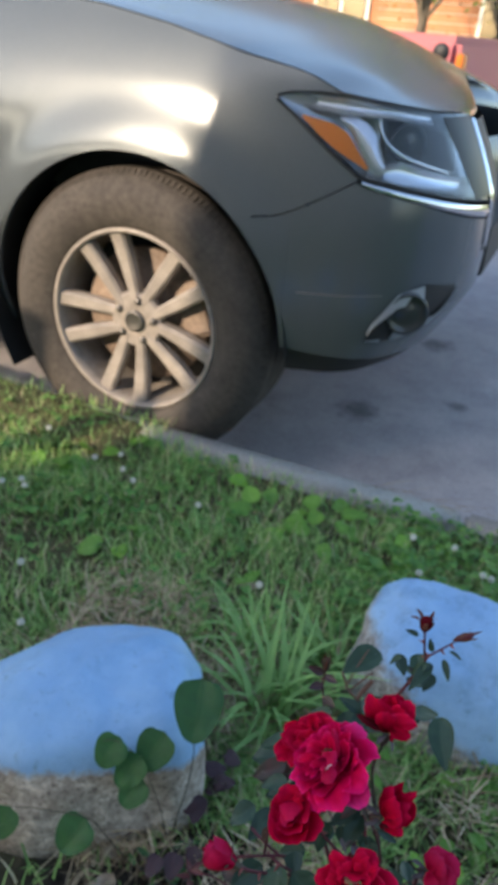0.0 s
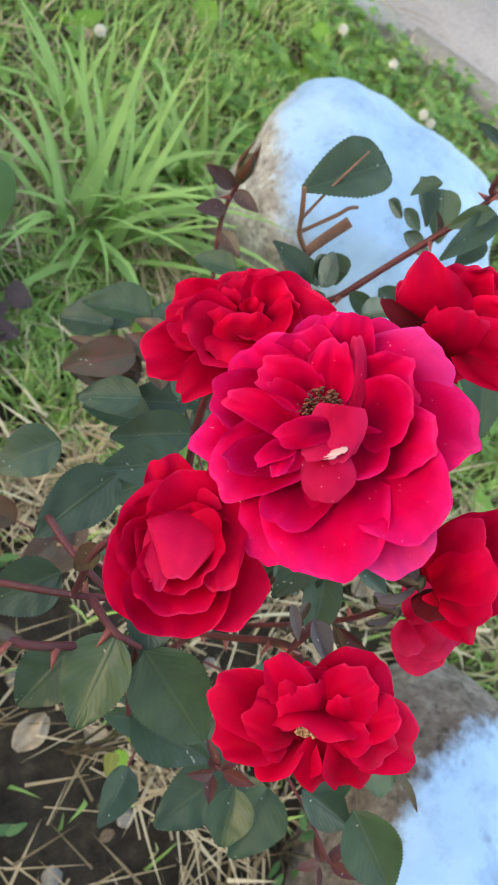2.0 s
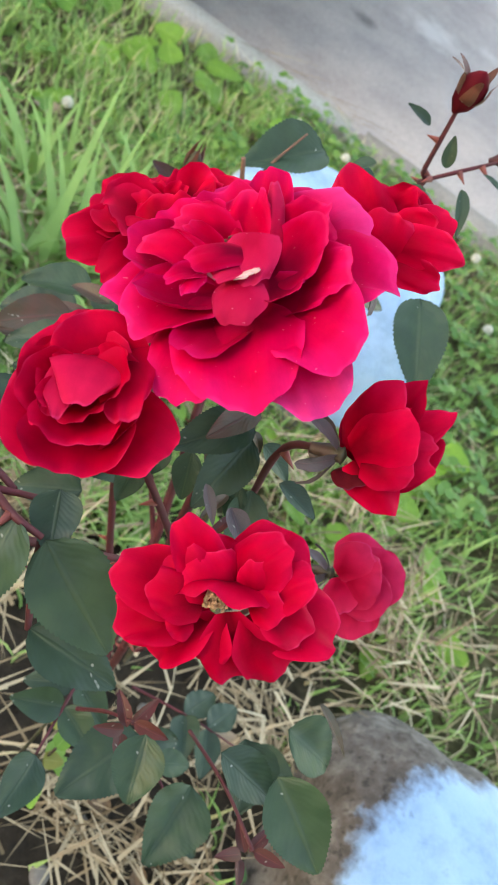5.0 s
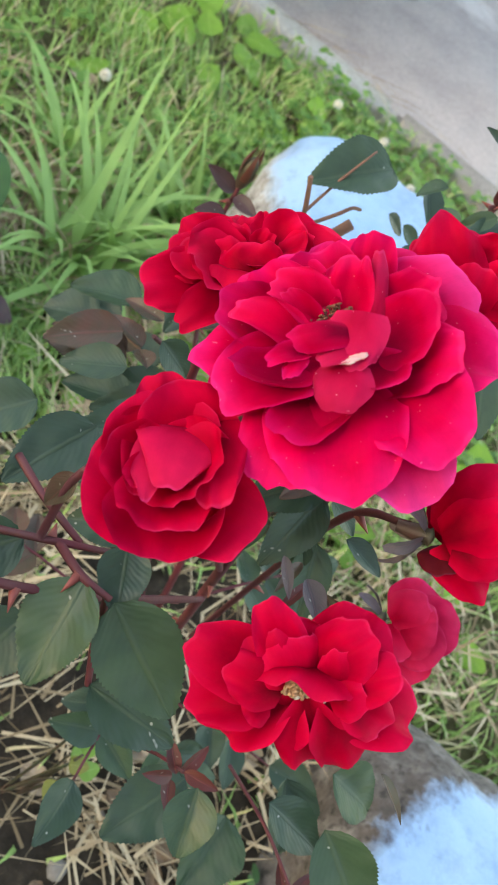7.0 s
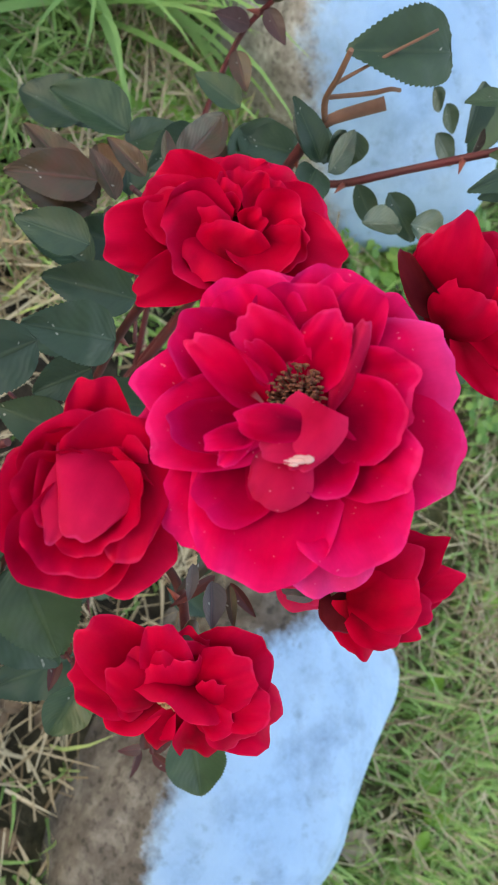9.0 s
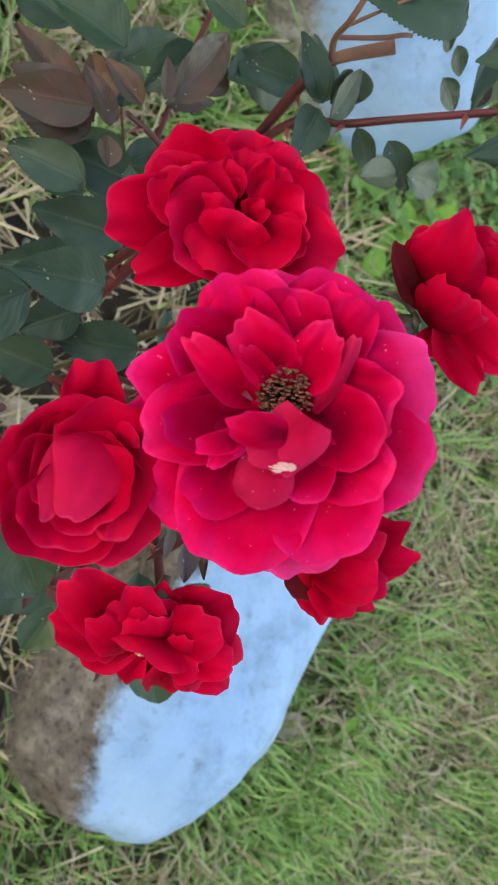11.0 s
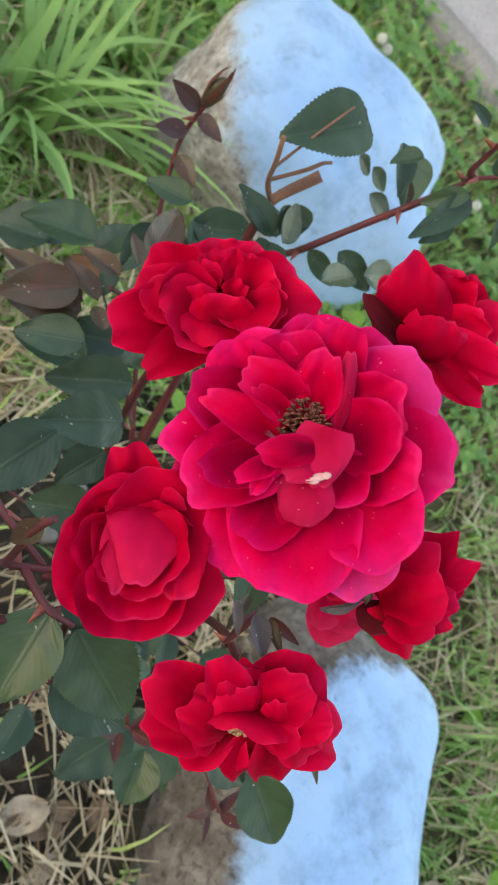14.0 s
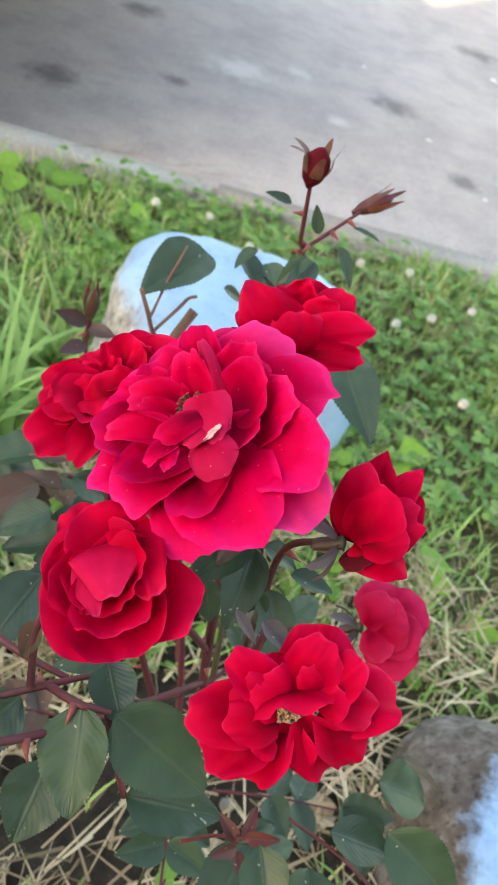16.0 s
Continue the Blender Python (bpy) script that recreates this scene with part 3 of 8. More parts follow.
# ---- painted boulders ----
def boulder(place, half, height, turn, flat, seed, material, label, bare, tilt=(0, 0), ends=0.0, fade=0.05):
    """A rounded boulder; bare: a direction and two heights between which the paint ends, on that side and on the other; ends raises it towards both ends."""
    nu, nv = 72, 40
    rot = Matrix.Rotation(radians(turn), 3, "Z")
    rows, paint = [], []
    for j in range(nv):
        th = math.pi * j / (nv - 1)
        row = []
        for i in range(nu):
            ph = 2 * math.pi * i / nu
            c, s = math.cos(ph), math.sin(ph)
            e = 2 / 2.7
            d = Vector((math.copysign(abs(c) ** e, c) * math.sin(th) ** (2 / flat), math.copysign(abs(s) ** e, s) * math.sin(th) ** (2 / flat), math.copysign(abs(math.cos(th)) ** (2 / flat), math.cos(th))))
            n = noise.noise(d * 1.3 + Vector((seed, 0, 0))) * 0.13 + noise.noise(d * 3.1 + Vector((0, seed, 0))) * 0.05 + noise.noise(d * 9 + Vector((0, 0, seed))) * 0.014
            d *= 1 + n
            p = rot @ Vector((d.x * half[0], d.y * half[1], 0))
            z = (d.z + 0.25) / 1.25 * height + p.x * tilt[0] + p.y * tilt[1]
            q = Vector((p.x, p.y, z))
            row.append(q)
            side = 0.5 + 0.5 * (p.x * bare[0][0] + p.y * bare[0][1]) / max(half)
            side = min(1, max(0, side))
            edge = bare[1] * side + bare[2] * (1 - side)
            edge += ends * side * ((p.y * bare[0][0] - p.x * bare[0][1]) / max(half)) ** 2
            paint.append(0.5 + (z - edge) / fade)
        rows.append(row)
    me = grid_mesh("boulder", rows, material, close_u=True)
    me.flip_normals()
    at = me.attributes.new("paint", "FLOAT", "POINT")
    at.data.foreach_set("value", np.clip(np.array(paint, dtype=np.float32), 0, 1))
    return thing("boulder", me, label, "boulder", Matrix.Translation(place), "painted boulders round the rose bed")


boulder((-0.415, 0.580, 0), (0.165, 0.128), 0.175, 31, 3.4, 1.3, STONE_PALE, "boulder painted pale blue on top, bare grey concrete in front", ((0.5, -0.85), 0.150, 0.02), (0.17, 0.09))
boulder((-0.020, 0.972, 0), (0.152, 0.118), 0.168, 14, 3.0, 5.2, STONE_GREY, "pale blue painted boulder with a bare rubbed flank", ((-0.9, -0.3), 0.165, -0.06), (-0.10, 0.10), fade=0.13)
boulder((0.296, 0.450, 0), (0.104, 0.168), 0.122, 10, 2.7, 9.4, STONE_BROWN, "pale blue painted boulder with a bare brown side", ((-0.94, 0.12), 0.134, 0.0), (0.10, 0.0), 0.075, 0.065)


# ---- rose bush ----
BUSH_FOOT = (0.03, 0.49, 0.0)
bush = root("rose_bush", BUSH_FOOT, "red rose bush in bloom with dark glossy leaves", "rose bush")


def petal_mesh(L, W, o0, o1, cup, curl, ruffle, seed, material, notch=0.05, edge=0.0, nu=13, nv=13):
    """A petal that rises from the origin beside +z, towards +x. Angles in degrees from the axis."""
    n = 40
    phi = [o0 + (o1 - o0) * (k / n) ** 0.8 + curl * max(0.0, (k / n - 0.68) / 0.32) ** 1.6 for k in range(n + 1)]
    rs, hs = [0.0], [0.0]
    for k in range(n):
        a = radians((phi[k] + phi[k + 1]) / 2)
        rs.append(rs[-1] + math.sin(a) * L / n)
        hs.append(hs[-1] + math.cos(a) * L / n)
    rows = []
    for j in range(nv):
        s = j / (nv - 1)
        row = []
        for i in range(nu):
            u = 2 * i / (nu - 1) - 1
            t = s * (1 - 0.30 * abs(u) ** 2.4) - notch * math.exp(-(u / 0.22) ** 2) * s ** 4
            t += 0.045 * s ** 3 * noise.noise(Vector((u * 2.2, seed, 3)))
            k = max(0.0, min(1.0, t)) * n
            k0 = min(int(k), n - 1)
            f = k - k0
            r, h, ph = rs[k0] + (rs[k0 + 1] - rs[k0]) * f, hs[k0] + (hs[k0 + 1] - hs[k0]) * f, radians(phi[k0] + (phi[k0 + 1] - phi[k0]) * f)
            w = W / 2 * (0.16 + 0.84 * math.sin(min(1.0, s / 0.72) * math.pi / 2) ** 1.1)
            bend = cup * u
            lat = w * (math.sin(bend) / cup if abs(cup) > 1e-3 else u)
            off = w * ((1 - math.cos(bend)) / cup if abs(cup) > 1e-3 else 0.0)
            off += ruffle * L * s ** 2 * (0.6 * math.sin(3.1 * u + seed * 1.7) * abs(u) + 0.9 * noise.noise(Vector((u * 1.5, s * 1.6, seed))))
            off += 0.03 * L * noise.noise(Vector((u * 4, s * 4, seed + 9)))
            off += L * s ** 5 * (0.016 * math.sin(6.5 * u + seed * 3) + 0.030 * noise.noise(Vector((u * 3.2, 7, seed))))
            off -= edge * L * (abs(u) ** 5 * s + s ** 8 * 0.5)
            row.append((r - math.cos(ph) * off, lat, h + math.sin(ph) * off))
        rows.append(row)
    return grid_mesh("petal", rows, material)


def wrap_mesh(L, r0, r1, r2, wrap, material, seed, spiral=0.15, roll=0.2, nu=15, nv=13):
    """A petal wrapped round the axis: radius r0 at its base, r1 at the widest, r2 at its lip, which may roll outward."""
    rows = []
    for j in range(nv):
        s = j / (nv - 1)
        row = []
        for i in range(nu):
            u = 2 * i / (nu - 1) - 1
            t = s * (1 - 0.22 * abs(u) ** 2.2) + 0.04 * s ** 3 * noise.noise(Vector((u * 2, seed, 1)))
            bell = math.sin(min(1.0, t / 0.6) * math.pi / 2)
            r = r0 + (r1 - r0) * bell if t < 0.6 else r1 + (r2 - r1) * ((t - 0.6) / 0.4) ** 1.3
            r *= 1 - spiral * u
            r += roll * L * (max(0.0, t - 0.72) / 0.28) ** 2 * 0.35 + roll * L * 0.25 * s * abs(u) ** 6
            r += 0.05 * L * s * noise.noise(Vector((u * 1.4, s * 1.4, seed)))
            r += L * s ** 5 * (0.010 * math.sin(6.0 * u + seed) + 0.022 * noise.noise(Vector((u * 3.0, 5, seed))))
            a = u * wrap * (0.55 + 0.45 * bell)
            h = L * t - roll * L * 0.25 * (max(0.0, t - 0.8) / 0.2) ** 2
            row.append((r * math.cos(a), r * math.sin(a), h))
        rows.append(row)
    return grid_mesh("petal", rows, material)


def sepal_mesh(L, W, material, o0=70, o1=150):
    return petal_mesh(L, W, o0, o1, 0.5, 20, 0.02, 3.3, material, notch=-0.25, nu=5, nv=8)


def bloom(centre, axis, depth, material, anthers=None, sepals=5, turn=0.0, hint=(0, 0, 1), label="", hip=0.0042, sepal_turn=(70, 150), wraps=()):
    """A flower: hip, sepals, stamens and the petals wrapped round its heart; open petals are laid on it one by one."""
    rng.seed(int(centre[0] * 1e4) * 31 + int(centre[1] * 1e4))
    base = Vector(centre) - unit(axis) * depth
    m = frame_from(axis, hint, base) @ pose(0, 0, 0, 0, 0, turn)
    flower = part("flower", lathe_mesh("flower", [(0.0015, -hip * 2.6), (hip * 0.55, -hip * 1.9), (hip * 0.75, -hip), (hip * 0.6, -hip * 0.2), (hip * 0.8, 0.0), (0.0004, hip * 0.3)], STEM_GREEN, 14), bush, m, label)
    for count, L, r0, r1, r2, wrap, spiral, roll, first in wraps:
        for k in range(count):
            me = wrap_mesh(L * rng.uniform(0.94, 1.06), r0, r1, r2, wrap, material, rng.uniform(0, 90), spiral, roll * rng.uniform(0.6, 1.4))
            part("petal", me, flower, m @ pose(0, 0, 0, 0, 0, first + 360 * k / count + rng.uniform(-9, 9)))
    for k in range(sepals):
        me = sepal_mesh(0.014, 0.0045, SEPAL, *sepal_turn)
        part("sepal", me, flower, m @ pose(0, 0, -hip * 0.3, 0, 0, 72 * k + 20), "thin grey-green sepal")
    if anthers:
        bm = bmesh.new()
        for k in range(150):
            a, r = k * 2.399, anthers[2] * math.sqrt(k / 150)
            h = anthers[1] * (0.80 + 0.35 * rng.random())
            d = Vector((math.cos(a) * r * 1.15 + rng.gauss(0, 0.0005), math.sin(a) * r * 1.15 + rng.gauss(0, 0.0005), h))
            at = Vector((math.cos(a) * r * 0.6, math.sin(a) * r * 0.6, 0))
            bmesh.ops.create_cone(bm, segments=4, radius1=0.0003, radius2=0.00025, depth=(d - at).length, cap_ends=True, matrix=frame_from(d - at, (1, 0, 0), (d + at) / 2))
            bmesh.ops.create_icosphere(bm, subdivisions=1, radius=0.00058, matrix=Matrix.Translation(d) @ pose(0, 0, 0, 40 * rng.random(), 60 * rng.random(), 0) @ Matrix.Diagonal((0.6, rng.uniform(0.9, 1.6), 0.7, 1)))
        part("stamen_tuft", bm_mesh("stamen_tuft", bm, anthers[0]), flower, m @ pose(*anthers[3], 0), "dried brown stamens in the open centre")
    return flower, m


PETAL_HEART = petal_material("petal_heart", (0.40, 0.003, 0.032), (0.52, 0.006, 0.052), (0.54, 0.010, 0.060))
AXIS_A, AXIS_B, AXIS_C, AXIS_D = (-0.450, -0.520, 0.725), (-0.303, -0.784, 0.341), (0.215, -0.912, 0.345), (-0.39, 0.20, 0.90)
AXIS_E, AXIS_F, AXIS_G, AXIS_H = (0.18, 0.45, 0.87), (0.90, 0.10, 0.42), (0.78, 0.02, 0.55), (-0.90, -0.15, 0.35)


def lay_petal(bloom_at, foot, tip, W, material, face=(0, 0, 1), base=0.35, wide=0.6, narrow=0.0, bow=0.0, cup=0.0, lip=0.0, edge=0.03, skew=0.0, ruffle=1.0, blunt=2.4, point=0.0, notch=0.02, label=""):
    """A petal from foot to tip, in millimetres of the bloom's own frame. bow arches it towards its face, cup raises its sides, lip rolls its end back."""
    owner, at = bloom_at
    R, T = Vector(foot) / 1000, Vector(tip) / 1000
    W = W / 1000
    d = T - R
    L = d.length
    f = Vector(face)
    n = (f - d * (f.dot(d) / d.dot(d))).normalized()
    ex = d.normalized().cross(n)
    seed = rng.uniform(0, 90)
    nu, nv = 19, 19
    rows = []
    for j in range(nv):
        s = j / (nv - 1)
        half = W / 2 * (base + (1 - base) * math.sin(min(1.0, s / wide) * math.pi / 2) ** 1.1)
        if s > wide:
            half *= 1 - narrow * ((s - wide) / (1 - wide)) ** 2
        row = []
        for i in range(nu):
            u = 2 * i / (nu - 1) - 1
            t = s * (1 - 0.30 * abs(u) ** blunt - point * 0.5 * abs(u)) - notch * math.exp(-(u / 0.2) ** 2) * s ** 4
            t += 0.060 * s ** 3 * ruffle * noise.noise(Vector((u * 2.2, seed, 3)))
            h = bow * L * 4 * t * (1 - t) + cup * half * u * u - lip * L * max(0.0, (t - 0.66) / 0.34) ** 2 - edge * L * abs(u) ** 5 * s
            h += ruffle * W * s * (0.10 * noise.noise(Vector((u * 1.4, s * 1.5, seed))) + 0.035 * noise.noise(Vector((u * 3.6, s * 3.2, seed + 9))))
            h += ruffle * W * s ** 5 * (0.026 * math.sin(6.5 * u + seed * 3) + 0.075 * noise.noise(Vector((u * 3.4, 7, seed))))
            row.append(R + d * t + ex * (half * u * (1 - 0.12 * s ** 3 * abs(u) ** 3) + skew * L * t * t) + n * h)
        rows.append(row)
    return part("petal", grid_mesh("petal", rows, material), owner, at, label)


BIG = bloom((-0.0335, 0.4175, 0.4465), AXIS_A, 0.0085, PETAL_MAGENTA, (ANTHER, 0.0072, 0.0052, (0.0, 0.0)), label="large magenta-red bloom, fully open")[0], frame_from((-0.438, -0.471, 0.766), (-0.737, 0.676, -0.005), (-0.0330, 0.4180, 0.4470))
LEFT = bloom((-0.0384, 0.3864, 0.4064), AXIS_B, 0.002, PETAL_RED, label="half-open red bloom with a pointed centre")[0], frame_from((-0.098, -0.465, 0.880), (-0.544, 0.765, 0.344), (-0.0460, 0.3780, 0.4170))
LOW = bloom((0.0115, 0.3665, 0.4040), AXIS_C, 0.0100, PETAL_RED, (ANTHER_PALE, 0.0095, 0.0026, (0.0, 0.0)), 0, label="ruffled red bloom with tan stamens")[0], frame_from((-0.378, -0.371, 0.848), (-0.447, 0.876, 0.185), (0.0140, 0.3700, 0.4020))
TOP = bloom((-0.0588, 0.4552, 0.4117), AXIS_D, 0.002, PETAL_RED, label="full red bloom with folded inner petals")[0], frame_from((-0.224, -0.558, 0.799), (-0.801, 0.572, 0.175), (-0.0630, 0.4470, 0.4210))
BACK = bloom((-0.0044, 0.4796, 0.4275), AXIS_E, 0.002, PETAL_RED, label="cupped red bloom with reflexed outer petals")[0], frame_from((-0.204, -0.800, 0.564), (-0.594, 0.559, 0.578), (-0.0150, 0.4850, 0.4420))
SIDE = bloom((0.0183, 0.4088, 0.4256), AXIS_F, 0.002, PETAL_RED, hip=0.0032, sepal_turn=(105, 150), label="narrow half-closed red bloom")[0], frame_from((-0.425, -0.577, 0.697), (-0.486, 0.795, 0.362), (0.0220, 0.4100, 0.4360))
PALE = bloom((0.0562, 0.4527, 0.3350), AXIS_G, 0.002, PETAL_FADED, hip=0.0034, sepal_turn=(105, 150), label="paler red bloom low on the bush")[0], frame_from((-0.297, -0.573, 0.764), (-0.221, 0.819, 0.529), (0.0620, 0.4450, 0.3380))
rng.seed(41)
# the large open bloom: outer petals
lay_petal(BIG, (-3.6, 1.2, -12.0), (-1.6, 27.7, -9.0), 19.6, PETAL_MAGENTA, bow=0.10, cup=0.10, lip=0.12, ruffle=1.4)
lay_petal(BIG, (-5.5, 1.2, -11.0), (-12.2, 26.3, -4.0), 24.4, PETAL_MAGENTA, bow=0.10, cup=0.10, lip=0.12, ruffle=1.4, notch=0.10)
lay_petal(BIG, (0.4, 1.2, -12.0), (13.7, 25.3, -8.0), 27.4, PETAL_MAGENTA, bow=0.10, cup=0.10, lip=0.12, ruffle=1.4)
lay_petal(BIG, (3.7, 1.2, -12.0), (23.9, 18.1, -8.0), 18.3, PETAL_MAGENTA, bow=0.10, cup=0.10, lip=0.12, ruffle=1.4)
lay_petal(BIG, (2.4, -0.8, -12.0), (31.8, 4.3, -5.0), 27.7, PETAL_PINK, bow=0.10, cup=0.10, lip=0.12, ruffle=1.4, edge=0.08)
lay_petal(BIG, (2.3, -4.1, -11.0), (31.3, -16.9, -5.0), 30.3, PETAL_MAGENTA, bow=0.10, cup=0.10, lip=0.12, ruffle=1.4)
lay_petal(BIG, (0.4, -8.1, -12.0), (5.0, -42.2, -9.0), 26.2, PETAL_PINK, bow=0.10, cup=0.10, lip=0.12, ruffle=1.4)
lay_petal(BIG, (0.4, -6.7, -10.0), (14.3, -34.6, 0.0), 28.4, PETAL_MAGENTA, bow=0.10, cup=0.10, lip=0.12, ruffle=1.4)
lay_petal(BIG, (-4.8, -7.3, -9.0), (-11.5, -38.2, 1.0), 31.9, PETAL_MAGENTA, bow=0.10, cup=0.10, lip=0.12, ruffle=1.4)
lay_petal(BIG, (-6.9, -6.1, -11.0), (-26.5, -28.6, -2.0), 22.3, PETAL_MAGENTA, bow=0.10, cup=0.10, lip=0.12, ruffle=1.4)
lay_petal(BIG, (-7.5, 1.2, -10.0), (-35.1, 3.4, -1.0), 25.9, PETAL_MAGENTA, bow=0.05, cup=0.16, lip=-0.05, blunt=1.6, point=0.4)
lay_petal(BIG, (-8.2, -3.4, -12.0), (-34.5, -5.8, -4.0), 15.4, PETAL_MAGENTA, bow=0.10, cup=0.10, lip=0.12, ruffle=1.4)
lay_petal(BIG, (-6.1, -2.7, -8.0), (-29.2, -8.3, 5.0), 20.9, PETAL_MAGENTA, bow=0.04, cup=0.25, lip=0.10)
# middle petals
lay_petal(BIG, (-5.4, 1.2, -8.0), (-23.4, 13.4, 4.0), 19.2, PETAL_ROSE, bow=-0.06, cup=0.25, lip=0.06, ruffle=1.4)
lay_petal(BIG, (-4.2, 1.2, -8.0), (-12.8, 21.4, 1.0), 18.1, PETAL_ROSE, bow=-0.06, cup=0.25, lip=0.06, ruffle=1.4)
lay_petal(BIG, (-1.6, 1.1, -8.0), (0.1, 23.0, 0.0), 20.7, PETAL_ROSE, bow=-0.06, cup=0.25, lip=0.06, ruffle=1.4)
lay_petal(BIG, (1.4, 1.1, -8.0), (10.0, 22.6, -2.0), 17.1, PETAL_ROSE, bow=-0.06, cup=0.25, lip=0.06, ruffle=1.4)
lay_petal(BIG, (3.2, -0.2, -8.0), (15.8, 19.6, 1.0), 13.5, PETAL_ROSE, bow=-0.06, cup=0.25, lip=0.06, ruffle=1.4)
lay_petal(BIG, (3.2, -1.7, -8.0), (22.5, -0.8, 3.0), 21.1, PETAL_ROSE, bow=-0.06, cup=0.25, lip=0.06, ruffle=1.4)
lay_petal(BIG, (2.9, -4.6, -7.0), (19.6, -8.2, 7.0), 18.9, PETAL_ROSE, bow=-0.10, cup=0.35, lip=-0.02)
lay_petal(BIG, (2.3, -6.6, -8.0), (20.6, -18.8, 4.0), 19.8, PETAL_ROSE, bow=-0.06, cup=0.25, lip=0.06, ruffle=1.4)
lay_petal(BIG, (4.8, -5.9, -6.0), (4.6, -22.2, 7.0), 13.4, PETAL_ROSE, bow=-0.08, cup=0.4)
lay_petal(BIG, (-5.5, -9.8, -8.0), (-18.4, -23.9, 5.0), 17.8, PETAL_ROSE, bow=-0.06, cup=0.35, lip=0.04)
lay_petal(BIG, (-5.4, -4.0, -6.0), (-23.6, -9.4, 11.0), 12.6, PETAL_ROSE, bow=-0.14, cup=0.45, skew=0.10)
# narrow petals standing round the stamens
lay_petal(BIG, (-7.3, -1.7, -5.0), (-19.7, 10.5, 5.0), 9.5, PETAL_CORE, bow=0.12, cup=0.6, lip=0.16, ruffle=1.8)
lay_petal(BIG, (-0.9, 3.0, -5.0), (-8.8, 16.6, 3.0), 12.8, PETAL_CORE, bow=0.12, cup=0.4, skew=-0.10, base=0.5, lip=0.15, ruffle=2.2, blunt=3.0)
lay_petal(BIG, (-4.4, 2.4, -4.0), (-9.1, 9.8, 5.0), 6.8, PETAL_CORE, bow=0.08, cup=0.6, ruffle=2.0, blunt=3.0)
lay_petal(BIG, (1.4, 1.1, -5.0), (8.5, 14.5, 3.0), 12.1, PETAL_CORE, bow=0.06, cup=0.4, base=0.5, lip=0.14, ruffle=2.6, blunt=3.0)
lay_petal(BIG, (6.0, -3.7, -3.0), (14.0, 12.8, 3.0), 5.2, PETAL_SPENT, bow=0.06, cup=-0.9, lip=-0.05)
lay_petal(BIG, (0.3, -7.8, 9.0), (-11.9, -5.9, 11.0), 7.7, PETAL_ROSE, bow=0.16, cup=-0.4, base=0.7, blunt=1.8, ruffle=1.6)
lay_petal(BIG, (0.9, -10.8, 7.0), (-7.6, -11.8, 9.0), 7.0, PETAL_SPENT, bow=0.10, cup=0.3, base=0.7)
lay_petal(BIG, (-8.6, -8.6, 7.0), (-17.8, -10.5, 13.0), 5.3, PETAL_ROSE, bow=0.12, cup=0.5, ruffle=2.0)
lay_petal(BIG, (-9.1, -8.1, 8.0), (-14.7, -14.4, 12.0), 4.6, PETAL_ROSE, bow=0.10, cup=-0.4, ruffle=2.0)
# folded spent petals below the stamens
lay_petal(BIG, (4.3, -3.9, 9.0), (-2.8, -15.4, 6.0), 13.3, PETAL_SPENT, bow=0.10, cup=-0.30, base=0.8, wide=0.35, narrow=0.15, blunt=2.0, ruffle=1.6, face=(0.1, 0.25, 1))
lay_petal(BIG, (-1.1, -13.2, 7.0), (-8.1, -22.2, 6.0), 13.3, PETAL_SPENT, bow=0.12, cup=-0.30, base=0.6, lip=0.10, narrow=0.1)
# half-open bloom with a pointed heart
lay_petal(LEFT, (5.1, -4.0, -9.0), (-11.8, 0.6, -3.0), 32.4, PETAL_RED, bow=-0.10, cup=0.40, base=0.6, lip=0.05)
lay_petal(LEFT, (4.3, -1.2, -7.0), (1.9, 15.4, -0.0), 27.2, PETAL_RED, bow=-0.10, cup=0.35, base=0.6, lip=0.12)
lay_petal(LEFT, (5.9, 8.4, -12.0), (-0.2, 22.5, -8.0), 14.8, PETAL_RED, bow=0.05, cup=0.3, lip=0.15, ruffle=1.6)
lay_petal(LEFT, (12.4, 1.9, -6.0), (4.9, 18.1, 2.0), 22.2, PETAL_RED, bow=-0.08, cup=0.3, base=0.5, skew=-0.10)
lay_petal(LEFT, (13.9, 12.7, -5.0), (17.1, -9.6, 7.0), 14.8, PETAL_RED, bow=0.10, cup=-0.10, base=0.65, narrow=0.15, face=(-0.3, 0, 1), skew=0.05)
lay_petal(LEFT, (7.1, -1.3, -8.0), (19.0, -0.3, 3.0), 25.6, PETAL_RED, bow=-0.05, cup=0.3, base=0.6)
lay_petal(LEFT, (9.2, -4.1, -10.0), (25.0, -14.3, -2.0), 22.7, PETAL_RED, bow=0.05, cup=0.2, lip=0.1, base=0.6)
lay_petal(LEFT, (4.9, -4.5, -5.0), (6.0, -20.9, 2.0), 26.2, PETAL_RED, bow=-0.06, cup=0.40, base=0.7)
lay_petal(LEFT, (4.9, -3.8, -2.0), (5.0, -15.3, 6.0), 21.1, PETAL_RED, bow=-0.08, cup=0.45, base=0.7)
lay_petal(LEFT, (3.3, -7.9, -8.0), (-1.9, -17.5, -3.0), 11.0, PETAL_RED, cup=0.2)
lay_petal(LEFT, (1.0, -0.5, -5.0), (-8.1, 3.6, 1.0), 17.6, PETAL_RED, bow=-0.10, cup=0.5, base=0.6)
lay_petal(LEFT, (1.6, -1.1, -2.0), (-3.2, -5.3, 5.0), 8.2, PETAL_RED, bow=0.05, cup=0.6)
